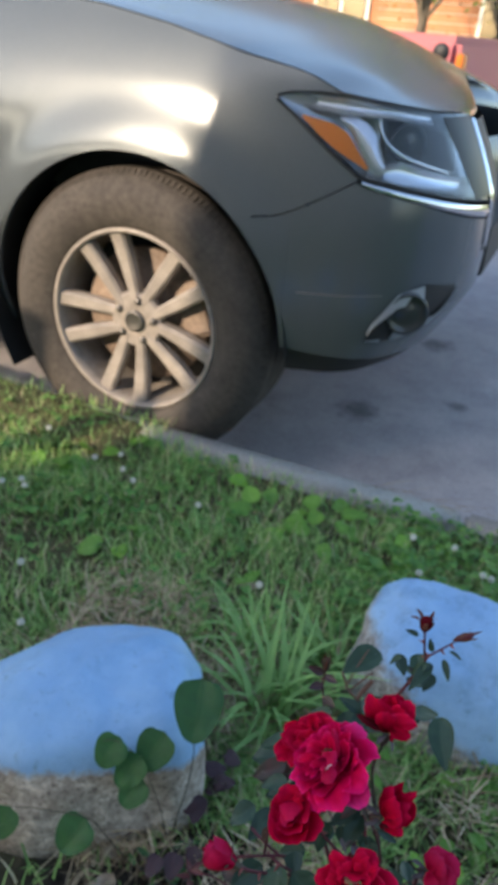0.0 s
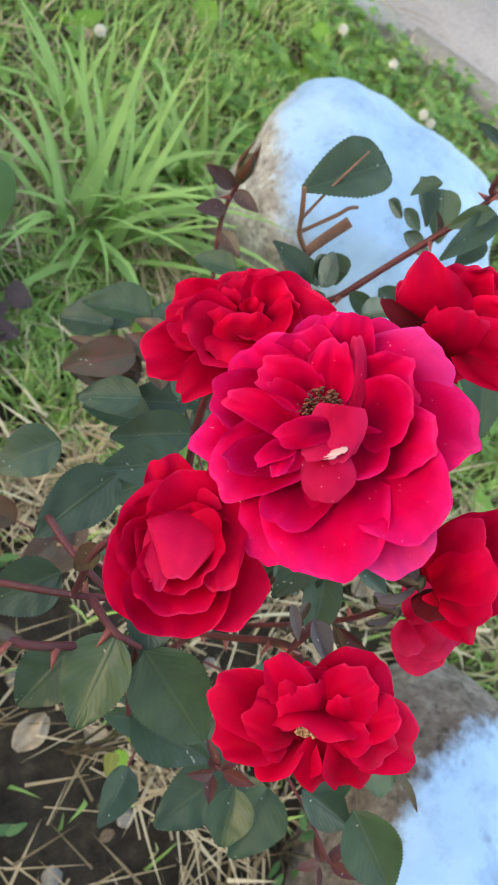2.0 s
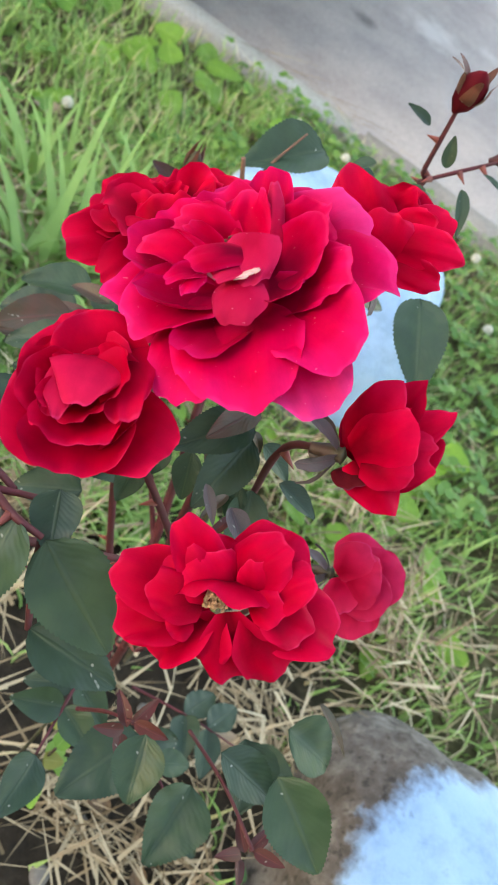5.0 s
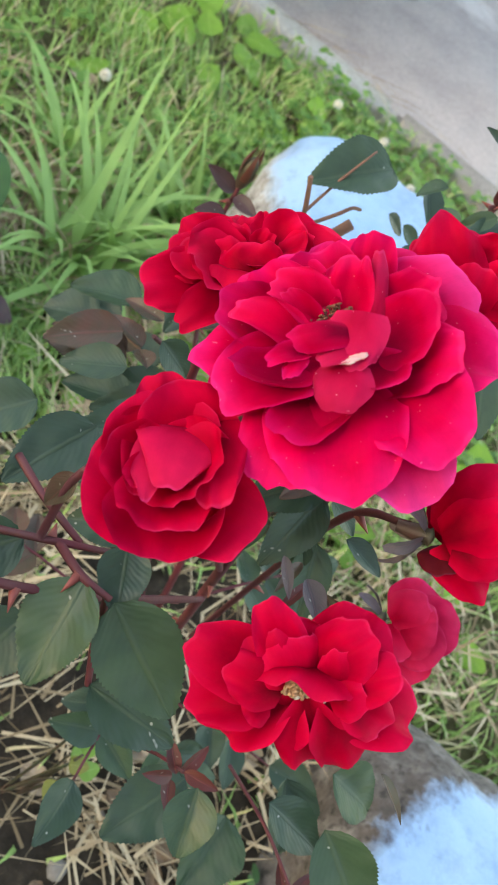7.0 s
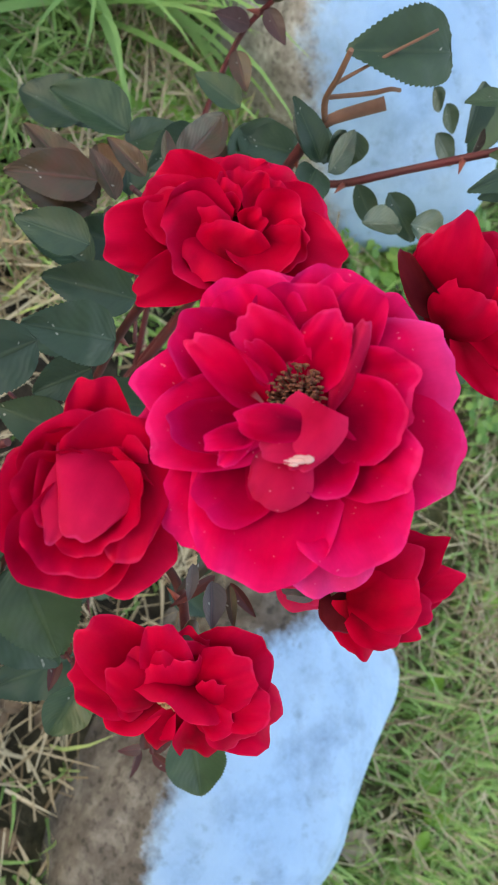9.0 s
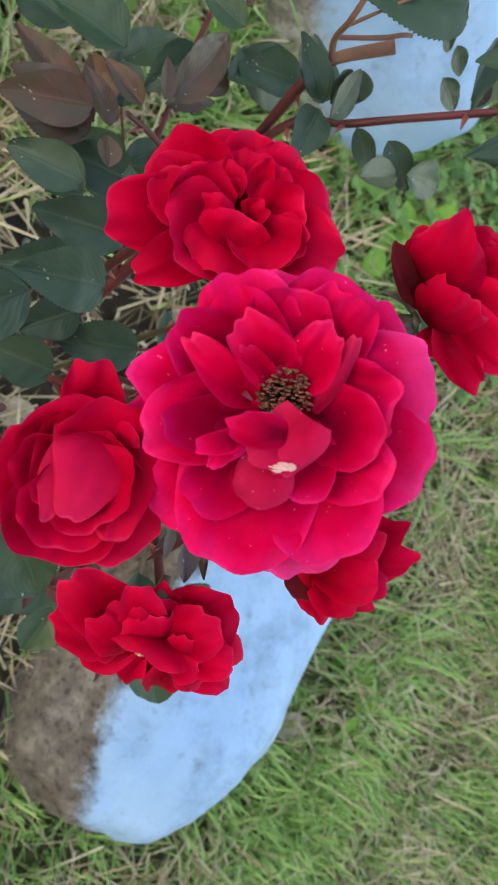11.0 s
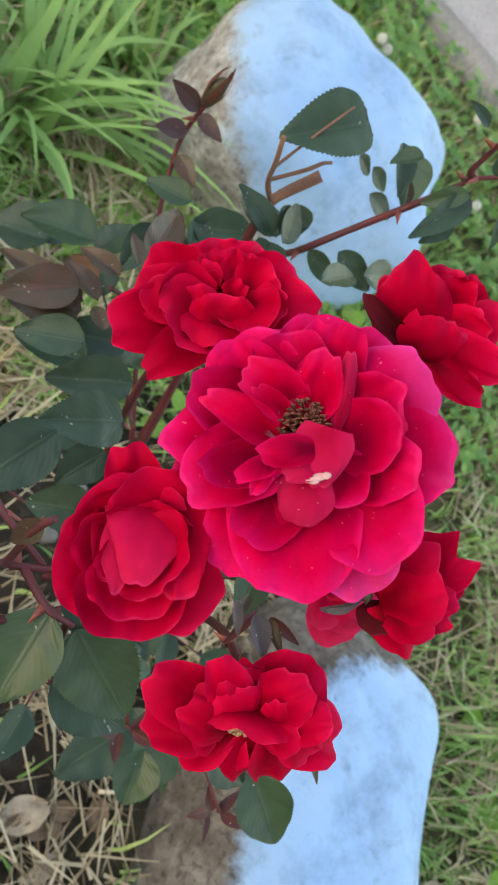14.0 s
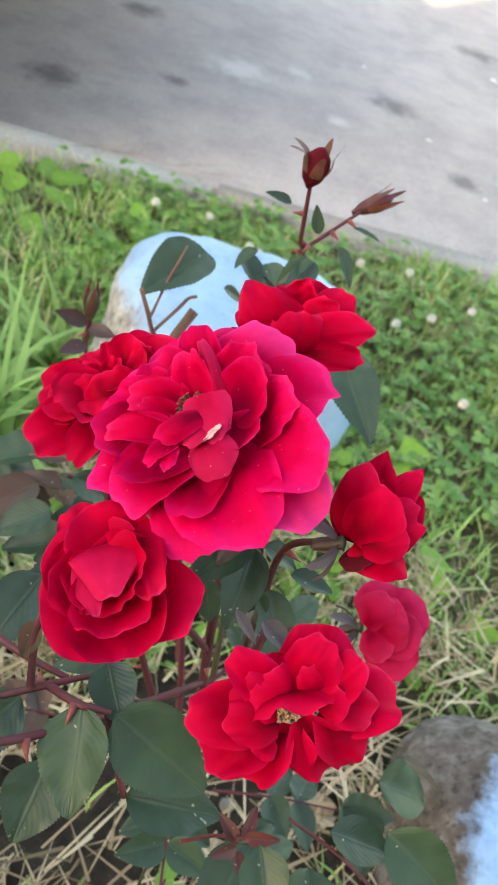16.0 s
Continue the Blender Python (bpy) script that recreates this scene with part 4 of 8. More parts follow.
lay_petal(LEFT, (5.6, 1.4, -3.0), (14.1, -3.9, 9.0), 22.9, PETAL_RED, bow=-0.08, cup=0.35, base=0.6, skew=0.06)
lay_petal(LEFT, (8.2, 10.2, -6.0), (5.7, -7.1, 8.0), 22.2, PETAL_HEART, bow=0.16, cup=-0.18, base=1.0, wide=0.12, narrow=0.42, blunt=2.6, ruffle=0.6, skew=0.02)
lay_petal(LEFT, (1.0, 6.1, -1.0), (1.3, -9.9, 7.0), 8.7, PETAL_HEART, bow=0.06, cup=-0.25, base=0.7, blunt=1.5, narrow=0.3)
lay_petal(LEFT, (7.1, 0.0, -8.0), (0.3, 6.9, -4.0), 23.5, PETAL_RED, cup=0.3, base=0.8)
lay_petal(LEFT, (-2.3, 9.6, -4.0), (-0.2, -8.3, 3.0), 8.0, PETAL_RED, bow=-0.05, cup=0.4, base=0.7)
# ruffled bloom with tan stamens
lay_petal(LOW, (-3.5, 2.2, -1.4), (-10.8, 15.6, 12.1), 12.9, PETAL_RED, bow=0.08, cup=0.15, lip=0.06, ruffle=1.6)
lay_petal(LOW, (3.8, 2.3, -8.4), (13.9, 17.8, 0.5), 22.4, PETAL_RED, bow=0.08, cup=0.15, lip=0.06, ruffle=1.6)
lay_petal(LOW, (-0.4, 2.3, -9.4), (-0.4, 15.4, -2.6), 18.7, PETAL_RED, bow=0.08, cup=0.15, lip=0.06, ruffle=1.6)
lay_petal(LOW, (-6.5, 0.8, -6.0), (-28.3, 6.5, 1.7), 18.4, PETAL_RED, bow=0.08, cup=0.15, lip=0.06, ruffle=1.6)
lay_petal(LOW, (-6.5, -0.6, -5.6), (-27.7, -4.3, -5.1), 19.5, PETAL_RED, bow=0.08, cup=0.15, lip=0.06, ruffle=1.6)
lay_petal(LOW, (5.2, 1.0, -8.0), (26.7, -2.7, -14.7), 21.0, PETAL_RED, bow=0.08, cup=0.15, lip=0.06, ruffle=1.6)
lay_petal(LOW, (-3.5, -3.2, -3.8), (-19.4, -11.7, -10.5), 15.1, PETAL_RED, bow=0.08, cup=0.15, lip=0.06, ruffle=1.6)
lay_petal(LOW, (-2.1, -3.2, -2.8), (-7.3, -12.3, -10.9), 15.1, PETAL_RED, bow=0.08, cup=0.15, lip=0.06, ruffle=1.6)
lay_petal(LOW, (0.1, -2.5, -1.5), (2.9, -16.2, -14.6), 16.8, PETAL_RED, bow=0.08, cup=0.15, lip=0.06, ruffle=1.6)
lay_petal(LOW, (5.1, -2.4, -2.5), (12.9, -14.3, -13.8), 16.8, PETAL_RED, bow=0.08, cup=0.15, lip=0.06, ruffle=1.6)
lay_petal(LOW, (7.1, -0.4, 0.4), (19.3, -5.6, -7.0), 13.2, PETAL_RED, bow=0.08, cup=0.15, lip=0.06, ruffle=1.6)
lay_petal(LOW, (-1.8, 1.5, -1.7), (-10.1, 10.6, 7.6), 21.6, PETAL_RED, bow=0.16, cup=-0.30, lip=0.04, ruffle=1.6, base=0.55)
lay_petal(LOW, (0.8, 2.2, -1.4), (13.3, 12.2, 8.2), 16.7, PETAL_RED, bow=0.16, cup=-0.30, lip=0.04, ruffle=1.6, base=0.55)
lay_petal(LOW, (-0.4, 0.2, -0.3), (-6.2, 7.0, 7.9), 17.1, PETAL_RED, bow=0.16, cup=-0.30, lip=0.04, ruffle=1.6, base=0.55)
lay_petal(LOW, (6.4, 0.7, 0.9), (7.4, 6.9, 7.8), 10.1, PETAL_RED, bow=0.16, cup=-0.30, lip=0.04, ruffle=1.6, base=0.55)
lay_petal(LOW, (7.6, 0.7, -0.1), (20.3, 5.3, 5.0), 12.7, PETAL_RED, bow=0.16, cup=-0.30, lip=0.04, ruffle=1.6, base=0.55)
lay_petal(LOW, (-4.9, -1.9, 0.8), (-17.3, 2.1, 5.7), 14.9, PETAL_RED, bow=0.16, cup=-0.30, lip=0.04, ruffle=1.6, base=0.55)
lay_petal(LOW, (-1.5, 4.3, 1.6), (-2.0, -2.5, 7.4), 26.0, PETAL_RED, bow=0.22, cup=-0.28, base=0.7, ruffle=1.4, face=(0, 0.6, 1))
lay_petal(LOW, (5.0, -1.7, 0.8), (12.6, 1.0, 4.0), 13.5, PETAL_RED, bow=0.16, cup=-0.30, lip=0.04, ruffle=1.6, base=0.55)
lay_petal(LOW, (-7.7, -3.9, -1.1), (-14.0, -4.9, 0.4), 12.2, PETAL_RED, bow=0.16, cup=-0.30, lip=0.04, ruffle=1.6, base=0.55)
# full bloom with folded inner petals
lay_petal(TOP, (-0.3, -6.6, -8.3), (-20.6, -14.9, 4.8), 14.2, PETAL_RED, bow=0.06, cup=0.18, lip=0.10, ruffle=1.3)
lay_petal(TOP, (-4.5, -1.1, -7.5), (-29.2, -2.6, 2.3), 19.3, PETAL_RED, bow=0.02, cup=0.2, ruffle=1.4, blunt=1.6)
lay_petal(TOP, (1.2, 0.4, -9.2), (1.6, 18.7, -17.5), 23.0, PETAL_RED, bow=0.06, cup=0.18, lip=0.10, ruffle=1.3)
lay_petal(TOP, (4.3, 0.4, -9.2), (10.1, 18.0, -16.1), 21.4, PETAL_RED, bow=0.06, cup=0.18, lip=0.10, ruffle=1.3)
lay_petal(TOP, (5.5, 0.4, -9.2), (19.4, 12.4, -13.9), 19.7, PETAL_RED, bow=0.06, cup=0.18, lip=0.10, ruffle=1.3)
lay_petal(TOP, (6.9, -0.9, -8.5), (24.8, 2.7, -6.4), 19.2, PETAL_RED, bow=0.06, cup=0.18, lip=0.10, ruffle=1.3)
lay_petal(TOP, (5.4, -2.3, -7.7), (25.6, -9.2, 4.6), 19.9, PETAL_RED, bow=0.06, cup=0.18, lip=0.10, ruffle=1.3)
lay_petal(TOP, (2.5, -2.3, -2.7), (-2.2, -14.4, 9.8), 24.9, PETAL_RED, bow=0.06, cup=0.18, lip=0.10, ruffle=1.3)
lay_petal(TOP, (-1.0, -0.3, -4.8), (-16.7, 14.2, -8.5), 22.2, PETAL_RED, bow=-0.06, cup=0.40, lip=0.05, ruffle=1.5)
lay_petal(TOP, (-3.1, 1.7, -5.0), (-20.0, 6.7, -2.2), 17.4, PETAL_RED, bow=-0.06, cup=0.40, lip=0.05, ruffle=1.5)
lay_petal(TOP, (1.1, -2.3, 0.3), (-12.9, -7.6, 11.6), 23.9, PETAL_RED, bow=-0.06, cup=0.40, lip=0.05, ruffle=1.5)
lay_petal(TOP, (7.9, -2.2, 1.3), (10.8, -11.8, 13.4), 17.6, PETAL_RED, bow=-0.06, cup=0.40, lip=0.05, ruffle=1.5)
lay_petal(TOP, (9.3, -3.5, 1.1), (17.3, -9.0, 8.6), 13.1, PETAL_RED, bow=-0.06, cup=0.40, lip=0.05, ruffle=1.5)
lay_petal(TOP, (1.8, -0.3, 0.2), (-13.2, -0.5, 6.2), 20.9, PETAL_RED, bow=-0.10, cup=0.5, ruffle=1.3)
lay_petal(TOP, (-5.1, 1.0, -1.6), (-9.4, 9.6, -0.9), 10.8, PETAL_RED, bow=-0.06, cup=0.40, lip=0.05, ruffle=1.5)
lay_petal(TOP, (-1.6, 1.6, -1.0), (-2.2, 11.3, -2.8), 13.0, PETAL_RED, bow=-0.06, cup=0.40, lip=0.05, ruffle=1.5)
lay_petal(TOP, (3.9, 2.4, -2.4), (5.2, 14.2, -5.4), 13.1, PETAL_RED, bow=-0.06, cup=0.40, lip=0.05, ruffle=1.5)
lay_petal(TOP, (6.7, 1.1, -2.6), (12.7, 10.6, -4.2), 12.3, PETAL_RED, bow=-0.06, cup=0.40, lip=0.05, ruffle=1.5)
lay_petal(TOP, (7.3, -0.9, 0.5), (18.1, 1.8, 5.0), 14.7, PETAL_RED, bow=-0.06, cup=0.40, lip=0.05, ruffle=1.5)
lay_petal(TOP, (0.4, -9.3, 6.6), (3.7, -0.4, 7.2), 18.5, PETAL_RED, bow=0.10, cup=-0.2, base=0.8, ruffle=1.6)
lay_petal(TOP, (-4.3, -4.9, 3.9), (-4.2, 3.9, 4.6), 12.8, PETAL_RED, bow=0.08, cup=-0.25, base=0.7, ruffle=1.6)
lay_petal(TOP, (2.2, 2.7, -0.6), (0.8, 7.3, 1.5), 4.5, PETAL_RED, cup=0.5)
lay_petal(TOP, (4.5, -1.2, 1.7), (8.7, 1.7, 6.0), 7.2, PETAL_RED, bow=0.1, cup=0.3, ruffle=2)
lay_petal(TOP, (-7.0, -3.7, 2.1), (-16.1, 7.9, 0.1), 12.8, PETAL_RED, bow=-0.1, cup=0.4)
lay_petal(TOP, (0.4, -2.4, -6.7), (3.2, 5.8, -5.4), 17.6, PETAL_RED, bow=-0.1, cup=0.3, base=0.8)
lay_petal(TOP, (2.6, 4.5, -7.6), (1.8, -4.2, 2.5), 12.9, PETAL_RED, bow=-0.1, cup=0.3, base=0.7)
# cupped bloom with reflexed outer petals
lay_petal(BACK, (-4.5, -13.3, -8.0), (-21.0, 2.2, 4.0), 8.1, PETAL_DARK, bow=0.10, cup=0.9, blunt=1.5, point=0.3, ruffle=2.0)
lay_petal(BACK, (-7.2, -7.9, -10.0), (-13.8, 6.3, -2.0), 14.4, PETAL_RED, bow=0.05, cup=0.5, ruffle=2.2, point=0.3)
lay_petal(BACK, (-2.2, -16.6, -9.0), (-8.0, 13.6, 3.0), 24.9, PETAL_RED, bow=0.10, cup=-0.40, base=0.5, lip=0.12, blunt=1.5, point=0.3, ruffle=1.9)
lay_petal(BACK, (1.8, -16.5, -14.0), (3.4, 10.4, -9.0), 24.0, PETAL_RED, bow=-0.10, cup=0.4, base=0.6, ruffle=2.4, notch=0.08)
lay_petal(BACK, (1.8, -15.7, -16.0), (12.6, 7.8, -13.0), 22.5, PETAL_RED, bow=-0.05, cup=0.3, base=0.6, ruffle=2.4, notch=0.08)
lay_petal(BACK, (2.7, -15.5, -13.0), (21.9, -0.2, -11.0), 19.5, PETAL_RED, bow=0.06, cup=0.2, lip=0.1, ruffle=1.8)
lay_petal(BACK, (1.7, -10.0, -2.0), (25.9, -13.7, 2.0), 13.8, PETAL_RED, bow=0.14, cup=-0.3, base=0.7, skew=0.08, ruffle=1.5)
lay_petal(BACK, (1.7, -14.8, -2.0), (20.0, -24.2, 4.0), 11.6, PETAL_RED, bow=0.06, cup=0.3, ruffle=2.2, blunt=1.5)
lay_petal(BACK, (-0.7, -17.5, -4.0), (4.6, -2.7, 6.0), 21.0, PETAL_RED, bow=0.18, cup=-0.4, base=0.7, ruffle=2.0)
lay_petal(BACK, (3.5, -8.1, -8.0), (18.6, -6.6, -2.0), 18.0, PETAL_RED, bow=0.10, cup=-0.3, base=0.7, ruffle=2.4, notch=0.08)
lay_petal(BACK, (0.8, -16.8, -5.0), (7.6, -20.3, 1.0), 14.2, PETAL_RED, bow=0.1, base=0.7)
lay_petal(BACK, (1.7, -1.1, -9.0), (13.7, 2.9, -6.0), 16.4, PETAL_RED, bow=-0.08, cup=0.4, base=0.7, ruffle=2.4, notch=0.08)
# narrow half-closed bloom
lay_petal(SIDE, (-9.4, -2.8, -8.0), (7.9, 18.7, -6.0), 18.5, PETAL_RED, bow=-0.06, cup=0.4, base=0.5, blunt=1.4, point=0.4, ruffle=1.8)
lay_petal(SIDE, (-8.8, -2.8, -10.0), (15.9, 12.2, -11.0), 14.1, PETAL_RED, bow=0.03, cup=0.3, blunt=1.5, point=0.4, ruffle=1.8)
lay_petal(SIDE, (-8.7, -3.5, -6.0), (11.3, -1.2, -4.0), 16.0, PETAL_RED, bow=0.10, cup=-0.3, base=0.5, ruffle=2.2)
lay_petal(SIDE, (-7.7, -3.4, -3.0), (1.9, -16.3, -8.0), 13.9, PETAL_RED, bow=0.14, cup=-0.25, base=0.6, blunt=1.4, point=0.4, ruffle=1.8)
lay_petal(SIDE, (-8.8, -3.5, -8.0), (-6.9, -11.9, -2.0), 12.2, PETAL_DARK, bow=0.18, lip=-0.1)
lay_petal(SIDE, (-9.1, -2.0, -3.0), (3.7, 14.0, 2.0), 16.4, PETAL_RED, bow=0.14, cup=-0.45, base=0.5, blunt=1.5, point=0.2, skew=-0.06)
lay_petal(SIDE, (-8.4, -3.1, 0.0), (6.4, 4.2, 3.0), 18.5, PETAL_RED, bow=0.16, cup=-0.45, base=0.55, ruffle=1.4)
lay_petal(SIDE, (-6.1, -4.7, 0.0), (6.4, -6.3, -1.0), 13.5, PETAL_RED, bow=0.12, cup=-0.3, base=0.6)
lay_petal(SIDE, (-8.9, -2.8, -12.0), (9.9, 7.7, -15.0), 23.9, PETAL_RED, bow=-0.16, cup=0.3, base=0.5)
# paler bloom low on the bush
lay_petal(PALE, (-2.7, 6.2, -6.0), (4.3, 23.2, -5.0), 24.4, PETAL_FADED, bow=0.10, lip=0.1, base=0.5)
lay_petal(PALE, (-2.0, 7.0, -3.0), (17.7, 14.0, -2.0), 23.2, PETAL_FADED, bow=0.12, cup=-0.1, lip=0.1, base=0.5)
lay_petal(PALE, (-2.0, 6.1, -2.0), (14.6, -0.0, -0.0), 20.3, PETAL_FADED, bow=0.12, lip=0.1, base=0.5)
lay_petal(PALE, (-2.6, 5.3, -5.0), (9.5, -12.0, -5.0), 21.5, PETAL_FADED, bow=0.10, base=0.5)
lay_petal(PALE, (-2.6, 6.0, 2.0), (10.0, 8.1, 6.0), 21.8, PETAL_FADED, bow=0.14, cup=-0.25, base=0.5)
lay_petal(PALE, (-2.9, 6.3, -10.0), (12.4, 8.7, -13.0), 32.5, PETAL_FADED, base=0.5, cup=0.2)
lay_petal(PALE, (-6.3, 5.9, 2.0), (2.8, 17.8, 6.0), 17.0, PETAL_FADED, bow=0.14, cup=-0.2)
lay_petal(PALE, (-5.9, 4.9, -0.0), (1.7, -6.4, 4.0), 13.7, PETAL_FADED, bow=0.14, cup=-0.2)
bm = bmesh.new()
for dx, dy, sx, sy in ((0.0, 0.0, 0.0018, 0.0006), (0.0020, 0.0004, 0.0012, 0.0008), (-0.0019, -0.0003, 0.0012, 0.0004), (0.0006, 0.0008, 0.0014, 0.0004), (-0.0006, -0.0008, 0.0010, 0.0003)):
    made = bmesh.ops.create_icosphere(bm, subdivisions=2, radius=1)
    for v in made["verts"]:
        k = 1 + 0.5 * noise.noise(v.co * 2.5 + Vector((dx * 900, 0, 0)))
        v.co = Vector((dx + v.co.x * sx * k, dy + v.co.y * sy * k, v.co.z * 0.00025))
part("scar", bm_mesh("scar", bm, SCAR), BIG[0], BIG[1] @ pose(-0.0008, -0.0142, 0.0094, -12, 0, -6), "pale torn spot on the folded petal")

# petals wrapped round the heart: (count, length, radius at base, at the widest, at the lip, half angle, spiral, roll of the lip, first azimuth)
bloom((-0.080, 0.350, 0.380), AXIS_H, 0.013, PETAL_FADED, hip=0.004, sepal_turn=(40, 60), label="plump red bud about to open",
    wraps=[(3, 0.0240, 0.003, 0.0098, 0.0070, 1.2, 0.14, 0.25, 20), (3, 0.0255, 0.002, 0.0078, 0.0035, 1.25, 0.18, 0.05, 50), (2, 0.0260, 0.001, 0.0050, 0.0006, 1.6, 0.2, 0.0, 10)])


def bud_sepal_mesh(L, w, flare, seed):
    """A sepal that hugs the bud and ends in a thin tip, which may stand away."""
    rows = []
    for j in range(14):
        s = j / 13
        r = w * (0.40 + 0.17 * math.sin(math.pi * min(1.0, s / 0.75))) if s < 0.75 else w * (0.40 - 0.28 * (s - 0.75) / 0.25)
        r += flare * L * max(0.0, s - 0.45) ** 1.6
        half = 0.50 * (1 - s) ** 0.9 + 0.035
        h = L * s * (1 - 0.25 * flare * s)
        n = 0.06 * w * noise.noise(Vector((s * 3, seed, 0)))
        rows.append([((r + n) * math.cos(half * u), (r + n) * math.sin(half * u), h) for u in (-1, -0.5, 0, 0.5, 1)])
    return grid_mesh("sepal", rows, SEPAL_RED)


def bud(centre, axis, length, width, flare, label, core):
    base = Vector(centre) - unit(axis) * length * 0.5
    m = frame_from(axis, (0, 1, 0), base)
    prof = [(0.0010, -length * 0.50), (width * 0.16, -length * 0.40), (width * 0.36, -length * 0.18), (width * 0.42, -length * 0.02), (width * 0.46, length * 0.12), (width * 0.5, length * 0.35), (width * 0.42, length * 0.65), (width * 0.22, length * 0.88), (0.0002, length)]
    ob = part("bud", lathe_mesh("bud", prof, core, 18), bush, m, label)
    for k in range(5):
        part("sepal", bud_sepal_mesh(length * rng.uniform(1.25, 1.7), width, flare * rng.uniform(0.4, 1.3), k * 3.1), ob, m @ pose(0, 0, 0, 0, 0, 72 * k + rng.uniform(-8, 8)), "reddish green sepal")
    return ob


SEPAL_RED = leaf_material("sepal_red_green", (0.19, 0.050, 0.040), (0.12, 0.055, 0.035), (0.25, 0.06, 0.05), 0.5)
bud((-0.014, 0.596, 0.451), (0.05, -0.05, 1), 0.0130, 0.0120, 1.9, "dark red bud opening from long pointed sepals", PETAL_DARK)
bud((0.021, 0.619, 0.433), (0.75, 0.1, 0.6), 0.014, 0.0080, 0.6, "slim closed bud wrapped in red-green sepals", STEM_RED)
bud((-0.106, 0.616, 0.333), (0.0, 0.0, 1), 0.015, 0.0085, 0.02, "small brown-green closed bud", STEM_GREEN)


def cane(points, r0, r1, material, name="cane", thorns=0, label=""):
    ob = part(name, tube_mesh(name, points, r0 * 0.50, r1 * 0.60, material, 8, 7, 0.12), bush, None, label)
    line = spline(points, 10)
    for k in range(thorns):
        q = line[int((k + 0.5) / thorns * (len(line) - 2))]
        a = rng.uniform(0, 6.28)
        d = Vector((math.cos(a), math.sin(a), -0.25)).normalized()
        bm = bmesh.new()
        bmesh.ops.create_cone(bm, segments=6, radius1=0.0016, radius2=0.0001, depth=0.006, cap_ends=True)
        part("thorn", bm_mesh("thorn", bm, THORN), ob, frame_from(d, (0, 0, 1), q + d * 0.0035))
    return ob


cane([(0.03, 0.49, 0), (0.02, 0.47, 0.15), (0.0, 0.445, 0.30), (-0.014, 0.436, 0.40), (-0.028, 0.423, 0.432)], 0.0055, 0.0026, STEM_RED, thorns=9)
cane([(0.0, 0.445, 0.30), (-0.015, 0.42, 0.35), (-0.033, 0.396, 0.400)], 0.003, 0.0022, STEM_RED, thorns=3)
cane([(0.02, 0.47, 0.15), (0.012, 0.43, 0.27), (0.010, 0.402, 0.36), (0.009, 0.382, 0.396)], 0.0035, 0.0022, STEM_RED, thorns=4)
cane([(0.02, 0.48, 0.1), (-0.03, 0.475, 0.25), (-0.055, 0.458, 0.36), (-0.055, 0.454, 0.402)], 0.004, 0.0023, STEM_RED, thorns=5)
cane([(0.03, 0.49, 0.1), (0.01, 0.50, 0.25), (-0.010, 0.482, 0.37), (-0.006, 0.476, 0.418)], 0.004, 0.0022, STEM_GREEN, thorns=4)
cane([(0.03, 0.49, 0.16), (0.015, 0.455, 0.32), (0.006, 0.425, 0.395), (0.012, 0.411, 0.421)], 0.0030, 0.0018, STEM_RED, thorns=2)
cane([(0.03, 0.49, 0.12), (0.045, 0.47, 0.23), (0.048, 0.455, 0.30), (0.050, 0.453, 0.331)], 0.003, 0.002, STEM_RED, thorns=2)
cane([(0.0, 0.43, 0.30), (-0.03, 0.38, 0.355), (-0.055, 0.356, 0.372), (-0.068, 0.352, 0.376)], 0.0028, 0.002, STEM_RED, thorns=4)
cane([(0.03, 0.49, 0.02), (0.0, 0.53, 0.16), (-0.04, 0.565, 0.30), (-0.030, 0.578, 0.340), (-0.008, 0.600, 0.400), (-0.010, 0.600, 0.412), (-0.014, 0.597, 0.440)], 0.0050, 0.0016, STEM_RED, thorns=9)
cane([(-0.009, 0.600, 0.405), (0.004, 0.608, 0.418), (0.014, 0.616, 0.427)], 0.002, 0.0013, STEM_RED, "side_shoot", 3)
cane([(0.0, 0.53, 0.16), (-0.06, 0.57, 0.23), (-0.10, 0.607, 0.29), (-0.106, 0.616, 0.325)], 0.0035, 0.0018, STEM_RED, thorns=5)
cane([(0.0, 0.53, 0.15), (-0.030, 0.56, 0.26), (-0.052, 0.572, 0.325), (-0.056, 0.574, 0.343)], 0.0042, 0.0040, STEM_RED, thorns=5)
cane([(-0.0555, 0.5735, 0.340), (-0.056, 0.576, 0.349), (-0.049, 0.588, 0.364)], 0.0042, 0.0044, STEM_DRY, "cut_cane", 0, "dry brown pruned cane with a flat cut end")
cane([(-0.056, 0.575, 0.345), (-0.064, 0.568, 0.358), (-0.068, 0.563, 0.372), (-0.073, 0.562, 0.384)], 0.0026, 0.0016, STEM_DRY, "dry_twig")
cane([(-0.064, 0.568, 0.360), (-0.056, 0.577, 0.370), (-0.053, 0.583, 0.373), (-0.050, 0.590, 0.371)], 0.0019, 0.0013, STEM_DRY, "dry_twig")
cane([(-0.067, 0.564, 0.368), (-0.064, 0.577, 0.382), (-0.060, 0.594, 0.394)], 0.0015, 0.0008, STEM_DRY, "dry_twig")


